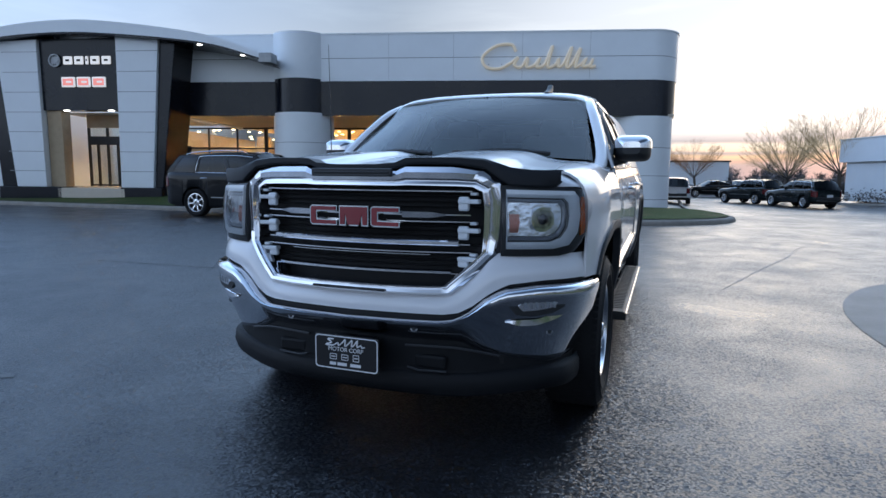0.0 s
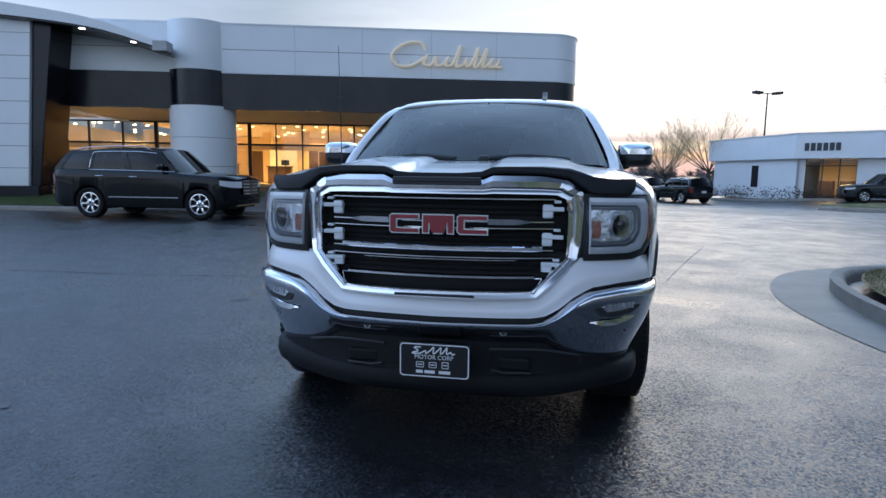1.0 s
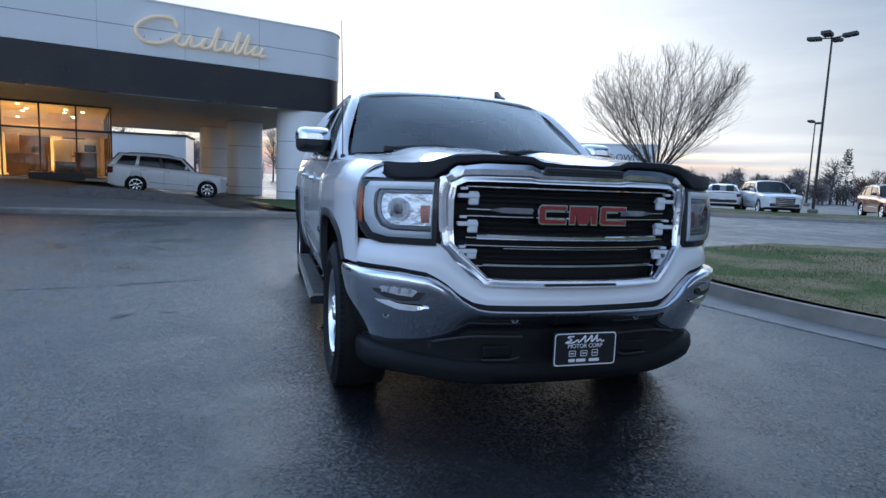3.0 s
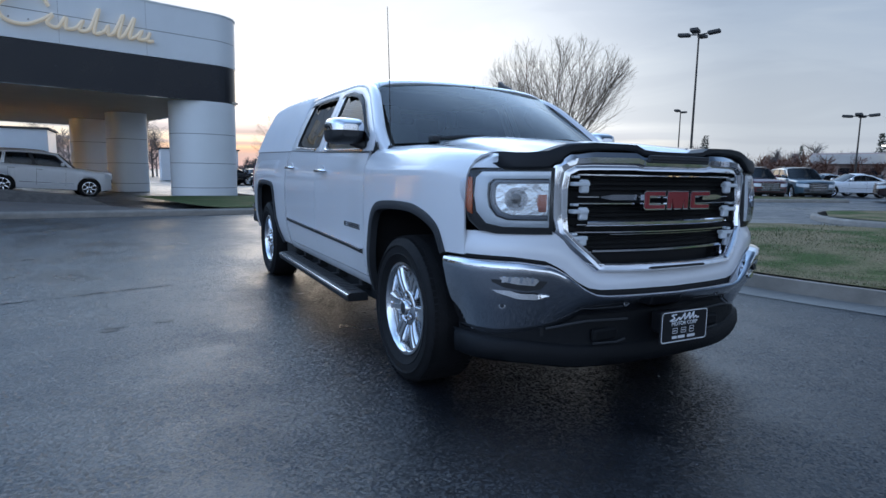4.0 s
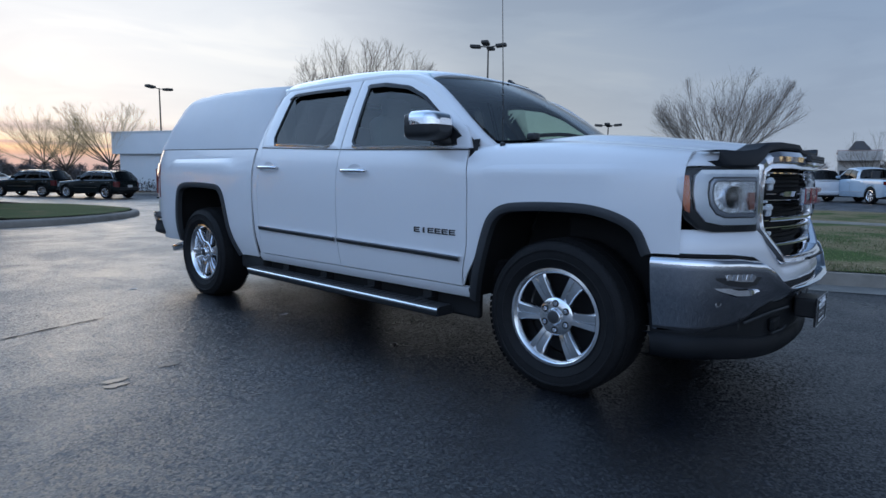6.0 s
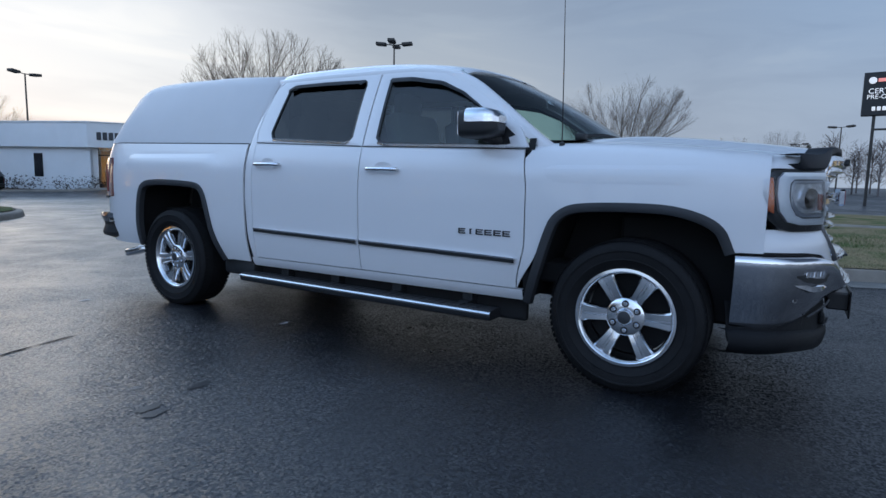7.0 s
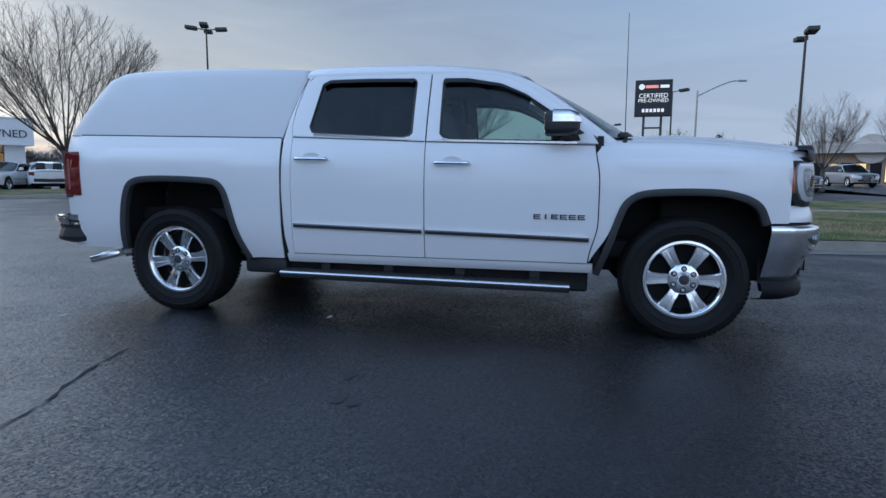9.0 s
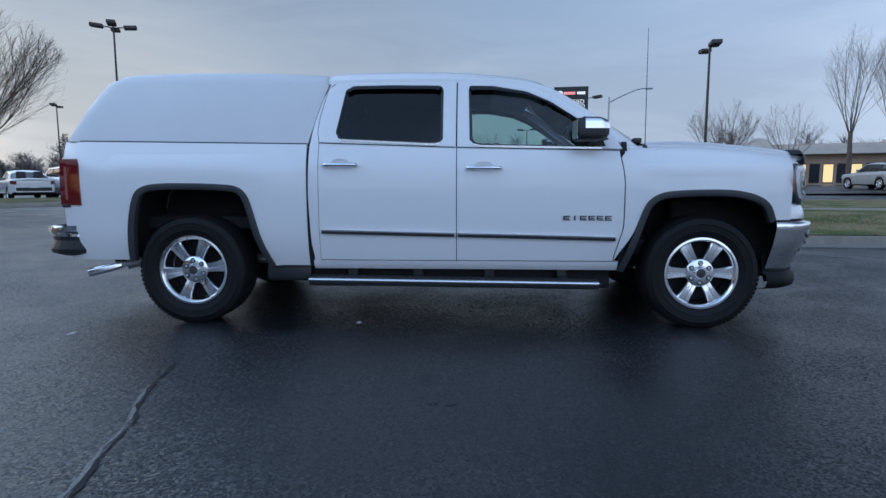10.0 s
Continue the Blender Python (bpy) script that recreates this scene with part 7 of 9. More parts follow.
    for yc in (0.0, s["wb"]):
        box(bm, (0, yc, r + 0.1), (1.80 * w, 2 * ra * 0.92, r * 1.3), 0.02)
    part("underbody", bm, DARK, car)
    # cabin: the flank of the glasshouse leans and bulges, the roof line falls to the tail
    zb, zr, wb_, wr = s["belt"] - 0.03, s["roof"], 0.925 * w, s["wr"]

    def top_z(f):
        return zr - 0.075 - 0.05 * smoothstep(0.25, 0.0, f) - (0.06 if tall else 0.10) * smoothstep(0.45, 1.0, f)

    def at(sx, f, h, out=0.0):
        """A place on the glasshouse's flank: f from screen to tail, h from belt to roof."""
        yb = s["ws0"] + (s["rb"] - s["ws0"]) * f
        yt = s["ws1"] + (s["rr"] - s["ws1"]) * f
        nar = 1 - 0.05 * smoothstep(0.2, 0.0, f) - 0.06 * smoothstep(0.75, 1.0, f)
        x = wb_ + (wr - wb_) * h + 0.035 * math.sin(math.pi * h)
        zz = deck(yb) - 0.03
        return (sx * (x * nar + out), yb + (yt - yb) * h, zz + (top_z(f) - zz) * h)

    def cross(f, u, out=0.0):
        """A place on the roof, u from one side to the other."""
        p = at(1, f, 1.0)
        crown = 0.062 * (1 - abs(u) ** 2.6)
        return (p[0] * u, p[1] - 0.10 * (1 - u * u) * smoothstep(0.12, 0.0, f) + 0.07 * (1 - u * u) * smoothstep(0.9, 1.0, f), p[2] + crown + out)

    fs_ = np.linspace(0, 1, 15)
    bm = bmesh.new()
    surf(bm, [[cross(float(f), float(u)) for u in np.linspace(-1, 1, 17)] for f in fs_])
    thick(bm, 0.02)
    roof = part("roof", bm, paint, car, smooth=True, angle=60)
    # windscreen and back window
    for nm, f, e in (("windscreen", 0.0, 1), ("back_window", 1.0, -1)):
        bm = bmesh.new()
        rows = []
        for h in np.linspace(0, 1, 6):
            p = at(1, f, float(h))
            q = cross(f, 0.0)
            bulge = (0.20 * (1 - h) + 0.10 * h) if e > 0 else -(0.10 * (1 - h) + 0.07 * h)
            rows.append([(p[0] * u, p[1] - bulge * (1 - u * u), p[2] + (q[2] - cross(f, 1.0)[2]) * h * (1 - u * u) + (0.02 * (1 - u * u) * (1 - h))) for u in np.linspace(-0.95, 0.95, 13)])
        surf(bm, rows)
        part(nm, bm, GLASS_CAR, car, smooth=True)
    bm = bmesh.new()
    box(bm, (0, (s["ws0"] + s["rb"]) / 2 + 0.1, zb + 0.02), (1.5 * w, (s["rb"] - s["ws0"]) * 0.72, 0.10), 0.02)
    for sy in (0.95, 1.85):
        for sx in (-0.38, 0.38):
            box(bm, (sx * w, s["ws1"] + sy - 0.25, zb + 0.20), (0.42 * w, 0.14, 0.46), 0.05)
    part("cabin_interior", bm, INTERIOR, car)
    ring_end = 0.70 if style == "suv" else 0.93
    for sx in (-1, 1):
        # painted strip over the windows, screen pillar, tail pillar
        bm = bmesh.new()
        surf(bm, [[at(sx, float(f), h) for f in fs_] for h in (0.88, 0.94, 1.0)])
        thick(bm, 0.015)
        part("roof_rail", bm, paint, car, smooth=True, angle=60)
        cuts = ((0.0, 0.05, paint), (0.36, 0.405, BLACK_PLASTIC), (0.68, 0.72, paint if style == "suv" else BLACK_PLASTIC), (0.94, 1.0, paint)) if tall else (((0.0, 0.06, paint), (0.47, 0.51, BLACK_PLASTIC), (0.86, 1.0, paint)) if style == "sedan" else ((0.0, 0.07, paint), (0.50, 0.54, BLACK_PLASTIC), (0.88, 1.0, paint)))
        for f0, f1, mt in cuts:
            bm = bmesh.new()
            surf(bm, [[at(sx, f0 + (f1 - f0) * g, float(h), 0.002) for g in (0, 0.5, 1)] for h in np.linspace(0, 0.92, 7)])
            thick(bm, 0.02)
            part("pillar", bm, mt, car, smooth=True, angle=50)
        wins = [(cuts[i][1], cuts[i + 1][0]) for i in range(len(cuts) - 1)]
        for f0, f1 in wins:
            bm = bmesh.new()
            surf(bm, [[at(sx, float(f), float(h), -0.008) for f in np.linspace(f0, f1, 6)] for h in np.linspace(0, 0.90, 6)])
            part("side_window", bm, GLASS_CAR, car, smooth=True)
        # bright line round the windows
        line = [at(sx, float(f), 0.03, 0.012) for f in np.linspace(0.03, ring_end, 14)] + [at(sx, ring_end, float(h), 0.012) for h in np.linspace(0.15, 0.80, 5)] + [at(sx, float(f), 0.88, 0.010) for f in np.linspace(ring_end - 0.01, 0.05, 14)]
        bm = bmesh.new()
        tube(bm, line, 0.011, 6)
        part("window_trim", bm, trim, car, "bright line round the side windows", smooth=True)
        if tall:
            bm = bmesh.new()
            tube(bm, [(p[0] * 0.90, p[1], p[2] + (0.075 if 0 < i < 9 else 0.03)) for i, p in enumerate(at(sx, float(f), 1.0) for f in np.linspace(0.12, 0.92, 10))], 0.018, 6)
            part("luggage_rail", bm, trim if style == "suv" else BLACK_PLASTIC, car, smooth=True)
        bm = bmesh.new()
        box(bm, (sx * (w * 0.98 + 0.06), s["ws0"] + 0.42, s["belt"] + 0.10), (0.20, 0.13, 0.15), 0.05, seg=3)
        box(bm, (sx * w * 0.95, s["ws0"] + 0.44, s["belt"] + 0.05), (0.12, 0.06, 0.04), 0.015)
        part("mirror", bm, paint, car, smooth=True, angle=50)
        for yy in (s["ws0"] + 1.22, s["ws0"] + 2.15):
            bm = bmesh.new()
            z = deck(yy) - 0.17
            tube(bm, [(sx * (side_x(yy + d, z) + o), yy + d, z) for d, o in ((-0.11, 0.0), (-0.08, 0.022), (0.08, 0.022), (0.11, 0.0))], 0.012, 6)
            part("door_handle", bm, trim, car, smooth=True)
        bm = bmesh.new()
        yl = np.linspace(ra + 0.12, s["wb"] - ra - 0.10, 10)
        surf(bm, [[(sx * (side_x(float(y), 0.56 + dz) + o), float(y), 0.56 + dz) for y in yl] for dz, o in ((-0.016, -0.002), (-0.012, 0.014), (0.012, 0.014), (0.016, -0.002))])
        part("side_moulding", bm, trim, car, smooth=True)
        for yy in (s["ws0"] + 0.30, s["ws0"] + 1.32, s["ws0"] + 2.28):
            bm = bmesh.new()
            zs = np.linspace(0.44, deck(yy) - 0.05, 9)
            surf(bm, [[(sx * (side_x(yy + d, float(z)) + 0.0015), yy + d, float(z)) for d in (-0.004, 0.004)] for z in zs])
            part("door_gap", bm, DARK, car)
        # lamps that wrap round the corners
        def wrap(name_, material, z0, z1, x_in, back, end, rise, label_=""):
            bm = bmesh.new()
            pts = []
            if end > 0:
                k0 = side_x(y0, (z0 + z1) / 2) * 0.965
                pts = [(x, bow(x, y0) - 0.006, 0.0) for x in np.linspace(x_in, k0, 5)] + [(side_x(y, (z0 + z1) / 2) + 0.008, bow(side_x(y, 0.8), y), (y - y0) / back) for y in np.linspace(y0 + 0.05, y0 + back, 7)]
            else:
                k0 = side_x(y1, (z0 + z1) / 2) * 0.97
                pts = [(x, bow(x, y1) + 0.006, 0.0) for x in np.linspace(x_in, k0, 4)] + [(side_x(y, (z0 + z1) / 2) + 0.008, bow(side_x(y, 0.8), y), (y1 - y) / back) for y in np.linspace(y1 - 0.05, y1 - back, 6)]
            surf(bm, [[(sx * x, y, z0 + rise * t + (z1 - z0 - rise * t * 0.6) * g) for x, y, t in pts] for g in (0.0, 0.5, 1.0)])
            thick(bm, 0.018)
            return part(name_, bm, material, car, label_, smooth=True, angle=50)
        wrap("head_lamp", LAMP_GUIDE, s["nose"] - (0.25 if tall else 0.20), s["nose"] - 0.09, 0.50 * w, 0.36, 1, 0.07, "clear head lamp")
        wrap("tail_lamp", RED_LENS, s["tail"] - (0.38 if tall else 0.26), s["tail"] - 0.09, 0.74 * w, 0.22, -1, 0.03, "red tail lamp")
    gy = y0 - 0.012
    gz = s["nose"] - (0.24 if tall or style == "pickup" else 0.18)
    gh = 0.34 if tall or style == "pickup" else 0.20
    bm = bmesh.new()
    gx = np.linspace(-0.47 * w, 0.47 * w, 11)
    surf(bm, [[(float(x) * (1 - 0.10 * (1 - g)), bow(float(x), y0) - 0.012, gz - gh / 2 + gh * g) for x in gx] for g in (0.0, 0.5, 1.0)])
    thick(bm, 0.02)
    g_ = part("grille", bm, grille, car)
    for i in range(5):
        bm = bmesh.new()
        z = gz - gh / 2 + gh * i / 4
        tube(bm, [(float(x) * 0.99, bow(float(x), y0) - 0.020, z) for x in gx], 0.010, 4)
        part("grille_bar", bm, trim, g_)
    for nm, yy, e, zc, hh in (("front_bumper", y0, 1, 0.47, 0.15), ("rear_bumper", y1, -1, 0.52, 0.16)):
        bm = bmesh.new()
        kx = side_x(yy, 0.5) * 0.93
        surf(bm, [[(float(x), bow(float(x), yy) - e * o, zc + dz) for x in np.linspace(-kx, kx, 13)] for dz, o in ((-hh / 2, -0.01), (-hh / 2 + 0.02, 0.022), (hh / 2 - 0.02, 0.022), (hh / 2, -0.01))])
        part(nm, bm, paint if style == "suv" else BLACK_PLASTIC, car, smooth=True, angle=40)
    bm = bmesh.new()
    box(bm, (0, y1 + 0.008, s["tail"] - 0.34), (0.32, 0.02, 0.15), 0.005)
    part("number_plate", bm, PLATE_WHITE, car)
    if style == "pickup":
        bm = bmesh.new()
        box(bm, (0, (s["rb"] + y1) / 2 + 0.04, s["tail"] + 0.04), (1.66 * w, y1 - s["rb"] - 0.2, 0.05), 0.01)
        part("bed_cover", bm, BLACK_PLASTIC, car)
    wm = car_wheel(r)
    for yc in (0.0, s["wb"]):
        for sx in (-1, 1):
            add_wheel(car, wm, pose(sx * (w - 0.125), yc, r, 20 * yc, 0, 0 if sx < 0 else 180), False)
    return car


CAR_MASTERS = {}


def park(style, colour, x, y, heading, name, label, z=None, group="", dip=0.0, size=1.0):
    """Parks a car with its middle over (x, y), its nose turned to the heading (0: towards +x)."""
    s = STYLES[style]
    z = lot_z(x, y) if z is None else z
    m = pose(x, y, z, 0, 0, heading + 90) @ pose(0, 0, 0, dip) @ Matrix.Scale(size, 4) @ pose(0, -s["wb"] / 2, 0)
    key = (style, colour)
    if key in CAR_MASTERS:
        c = copy_thing(CAR_MASTERS[key], m)
        c.name = name
    else:
        c = make_car(style, CAR_COLOURS[colour], label, name)
        c.matrix_basis = m
        CAR_MASTERS[key] = c
    return tagged(c, label, group=group)


park("suv", "black", -9.9, 11.25, 4, "suv", "glossy black full-size SUV with chrome trim on the road")
park("suv", "white", -5.4, 24.4, 11, "suv", "white full-size SUV parked under the portico", z=pad_z(-5.4, 24.4) - 0.02, dip=3.2, size=0.9)
park("compact", "white", 1.8, 33.8, 88, "crossover", "white crossover seen from behind past the column", group="cars in the lot")
park("compact", "dark", 6.2, 37.6, 128, "crossover", "dark crossover parked in the lot", group="cars in the lot")
park("compact", "dark", 8.1, 33.2, 118, "crossover", "dark crossover parked beside the pre-owned building", group="cars in the lot")
park("sedan", "black", 4.6, 50.0, 200, "sedan", "black sedan far back in the lot", group="cars in the lot")
park("sedan", "white", 7.0, 52.5, 230, "sedan", "white sedan far back in the lot", group="cars in the lot")
park("pickup", "dark", 17.2, 29.4, 178, "pickup", "dark green older pickup before the pre-owned building", group="cars in the lot", size=0.82)
park("sedan", "white", 19.2, 27.6, 200, "sedan", "white sedan behind the bare tree", group="cars in the lot")
park("sedan", "white", 20.6, 26.6, 50, "sedan", "white sedan seen from behind past the tree trunk", group="cars in the lot")
park("sedan", "white", 23.0, 24.0, 48, "sedan", "white sedan parked past the tree island", group="cars in the lot")
park("crossover", "white", 23.2, 21.0, 243, "crossover", "boxy white crossover by the tree island", group="cars in the lot")
park("sedan", "blue", 28.6, 33.0, 140, "sedan", "blue-grey sedan in the lot", group="cars in the lot")
park("crossover", "red", 27.2, 17.6, 235, "crossover", "dark red crossover in the lot", group="cars in the lot")
park("crossover", "blue", 29.0, 16.3, 235, "crossover", "blue-grey crossover in the lot", group="cars in the lot")
park("sedan", "blue", 37.5, 20.2, 150, "sedan", "blue-grey sedan further back in the lot", group="cars in the lot")
park("sedan", "white", 35.5, 17.3, 150, "sedan", "white sedan in the lot", group="cars in the lot")
park("crossover", "brown", 31.6, 11.4, 123, "crossover", "dark brown crossover parked across the lane", group="cars in the lot")
park("sedan", "blue", 41.0, 11.8, 120, "sedan", "blue-grey sedan behind the SUV", group="cars in the lot")
park("sedan", "silver", 43.5, 10.6, 120, "sedan", "silver sedan far in the lot", group="cars in the lot")
park("suv", "white", 34.2, 5.0, 38, "suv", "white SUV seen from behind in the lot", group="cars in the lot")
park("pickup", "pale", 33.0, 2.0, 40, "pickup", "pale blue pickup in the lot", group="cars in the lot")
park("sedan", "white", 32.6, -7.6, 215, "sedan", "white sedan by the road", group="cars in the lot")
park("pickup", "silver", 37.0, -13.2, 200, "pickup", "silver pickup by the road", group="cars in the lot")


sheet("far_street", [(30, -16), (140, -14), (140, -110), (20, -110), (24, -40)], lambda x, y: lot_z(x, y) + 0.02 + 0.3 * smoothstep(0, 16, (x - 24) * 0.8 - (y + 16) * 0.55), ASPHALT, step=6.0, label="asphalt street rising towards the shops", category="street")


def street_z(x, y):
    return lot_z(x, y) + 0.02 + 0.3 * smoothstep(0, 16, (x - 24) * 0.8 - (y + 16) * 0.55)


park("crossover", "silver", 43.5, -19.9, 185, "crossover", "grey-green crossover on the street", z=street_z(43.5, -19.9), group="cars in the lot")
park("crossover", "silver", 34.0, -24.0, 5, "crossover", "silver crossover on the street", z=street_z(34, -24), group="cars in the lot")

# ---- trees ----
def tree(x, y, h, spread, seed, trunk_r=0.14, fork=0.28, limbs=12, upright=0.6, twig=TWIG, z=0.0, label="bare winter tree with many thin branches", sub=(5, 5, 4), name="tree", lean=0.0):
    """A bare tree: a tapered trunk, limbs that part low down, and a crown of many thin twigs."""
    rnd = random.Random(seed)
    t = thing(name, label, "tree", m=pose(x, y, z))
    vs, fs = [], []

    def limb(pts, r0, r1, n):
        base = len(vs)
        k = len(pts)
        for i, p in enumerate(pts):
            d = (pts[min(i + 1, k - 1)] - pts[max(i - 1, 0)]).normalized()
            a = d.orthogonal().normalized()
            b = d.cross(a)
            r = r0 + (r1 - r0) * i / (k - 1)
            for j in range(n):
                q = p + (a * math.cos(2 * math.pi * j / n) + b * math.sin(2 * math.pi * j / n)) * r
                vs.append(tuple(q))
        for i in range(k - 1):
            for j in range(n):
                fs.append((base + i * n + j, base + i * n + (j + 1) % n, base + (i + 1) * n + (j + 1) % n, base + (i + 1) * n + j))

    def inside(q):
        return (q.x * q.x + q.y * q.y) / (1.10 * spread * spread) + ((q.z - h * 0.58) / (h * 0.43)) ** 2

    def path(p, d, length, k, wob, up):
        for _ in range(9):           # the crown's outline is round
            if inside(p + d * length) > 1.0 + rnd.uniform(-0.12, 0.12):
                length *= 0.84
        length = max(length, 0.10)
        out = [p.copy()]
        for i in range(k):
            d = (d + Vector((rnd.uniform(-wob, wob), rnd.uniform(-wob, wob), rnd.uniform(-wob, wob) + up))).normalized()
            p = p + d * (length / k)
            out.append(p.copy())
        return out, d

    zf = h * fork
    trunk, d0 = path(Vector((0, 0, -0.1)), Vector((lean, 0, 1)), zf + 0.1, 5, 0.05, 0.0)
    limb(trunk, trunk_r * 1.15, trunk_r * 0.85, 10)
    limb([Vector((0, 0, -0.1)), Vector((0, 0, 0.12)), Vector((0, 0, 0.35))], trunk_r * 1.7, trunk_r * 1.05, 10)
    ends = []
    for i in range(limbs):
        a = 2 * math.pi * (i + rnd.uniform(-0.3, 0.3)) / limbs
        tilt = rnd.uniform(0.15, 1.0) ** 0.7
        out_ = spread / h * tilt * 2.3
        d = Vector((math.cos(a) * out_, math.sin(a) * out_, upright + 0.4 * (1 - tilt))).normalized()
        L_ = h * rnd.uniform(0.66, 0.86)
        p, dd = path(trunk[-1] - Vector((0, 0, rnd.uniform(0, zf * 0.18))), d, L_, 6, 0.10, 0.05)
        limb(p, trunk_r * 0.24, trunk_r * 0.03, 6)
        ends.append((p, dd, L_))
    part_bm = bpy.data.meshes.new("trunk")
    part_bm.from_pydata(vs, [], fs)
    part_bm.shade_smooth()
    part_bm.materials.append(BARK)
    o = new("trunk", part_bm)
    o.parent = t
    vs, fs = [], []
    for p, dd, L_ in ends:
        for i in range(sub[0] + 4):
            f = 0.12 + 0.88 * (i + rnd.random()) / (sub[0] + 4)
            q = p[min(int(f * 6), 5)].lerp(p[min(int(f * 6) + 1, 6)], (f * 6) % 1)
            d = (p[min(int(f * 6) + 1, 6)] - p[min(int(f * 6), 5)]).normalized()
            d2 = (d + Vector((rnd.uniform(-1, 1), rnd.uniform(-1, 1), rnd.uniform(-0.25, 0.6))) * 0.48).normalized()
            l2 = L_ * rnd.uniform(0.34, 0.56) * (1.15 - 0.65 * f)
            p2, e2 = path(q, d2, l2, 4, 0.14, 0.04)
            limb(p2, trunk_r * 0.062, trunk_r * 0.02, 4)
            for j in range(sub[1]):
                g = 0.2 + 0.8 * (j + rnd.random()) / sub[1]
                q3 = p2[min(int(g * 4), 3)].lerp(p2[min(int(g * 4) + 1, 4)], (g * 4) % 1)
                d3 = (e2 + Vector((rnd.uniform(-1, 1), rnd.uniform(-1, 1), rnd.uniform(-0.3, 0.7))) * 0.60).normalized()
                l3 = l2 * rnd.uniform(0.35, 0.6)
                p3, e3 = path(q3, d3, l3, 3, 0.18, 0.03)
                limb(p3, trunk_r * 0.032, trunk_r * 0.014, 3)
                for k in range(sub[2]):
                    q4 = p3[1 + k % 3]
                    d4 = (e3 + Vector((rnd.uniform(-1, 1), rnd.uniform(-1, 1), rnd.uniform(-0.3, 0.7))) * 0.85).normalized()
                    p4, _ = path(q4, d4, l3 * rnd.uniform(0.4, 0.75), 2, 0.2, 0.0)
                    limb(p4, trunk_r * 0.020, trunk_r * 0.010, 3)
    me = bpy.data.meshes.new("crown")
    me.from_pydata(vs, [], fs)
    me.materials.append(twig)
    o = new("crown", me)
    o.parent = t
    o["label"] = "fine bare twigs of the crown"
    return t


tree(17.0, 21.7, 8.3, 4.0, 3, 0.21, 0.22, 19, 0.64, z=0.14, label="wide vase-shaped bare tree on the grass island", sub=(6, 5, 4))
tree(23.0, 6.1, 5.7, 3.0, 8, 0.13, 0.26, 20, 0.55, z=0.2, twig=TWIG_PALE, label="rounded bare tree at the edge of the lot", sub=(6, 6, 4))
tree(37.0, -15.5, 6.4, 2.6, 12, 0.15, 0.22, 11, 0.6, z=0.3, label="rounded bare tree by the street")
# four trees whose twig colours carry the gold and orange of the sunset
tree(8.3, 39.2, 4.6, 2.3, 15, 0.12, 0.30, 14, 0.5, twig=TWIG_GLOW, label="low bare tree with the sunset's gold put in its twig colour")
tree(11.8, 41.8, 6.2, 3.9, 21, 0.15, 0.30, 18, 0.45, twig=TWIG_GLOW, label="low bare tree with the sunset's gold put in its twig colour")
tree(10.2, 50.0, 6.4, 3.6, 22, 0.12, 0.30, 14, 0.5, twig=TWIG_GLOW, label="spreading bare tree with the sunset's gold put in its twig colour")
tree(3.9, 57.0, 5.2, 2.6, 27, 0.12, 0.32, 14, 0.5, twig=mat("twigs_with_sunset_orange", (0.45, 0.20, 0.07), 0.9, vary=0.3), label="small bare tree with the sunset's orange put in its twig colour")
tree(38.5, -25.0, 11.5, 2.2, 31, 0.17, 0.35, 7, 0.9, z=0.4, label="tall slender bare tree by the shops", sub=(4, 4, 3))
tree(37.4, -27.2, 11.0, 2.2, 35, 0.16, 0.35, 7, 0.9, z=0.4, label="tall slender bare tree by the shops", sub=(4, 4, 3))
tree(46.0, -24.5, 7.0, 2.6, 37, 0.13, 0.25, 9, 0.6, z=0.5, label="rounded bare tree before the shops", sub=(4, 4, 3))
tree(55.0, 4.0, 5.5, 2.6, 39, 0.13, 0.25, 9, 0.6, label="rounded bare tree far in the lot", sub=(4, 4, 3))
tree(60.0, -2.0, 5.5, 2.4, 41, 0.13, 0.25, 9, 0.6, label="rounded bare tree far in the lot", sub=(4, 4, 3))
tree(52.0, 15.0, 5.0, 2.4, 43, 0.12, 0.25, 9, 0.6, label="rounded bare tree before the brick shop", sub=(4, 4, 3))
tree(61.0, 0.5, 6.5, 2.6, 45, 0.13, 0.25, 9, 0.6, label="rounded bare tree by the tan shop", sub=(4, 4, 3))


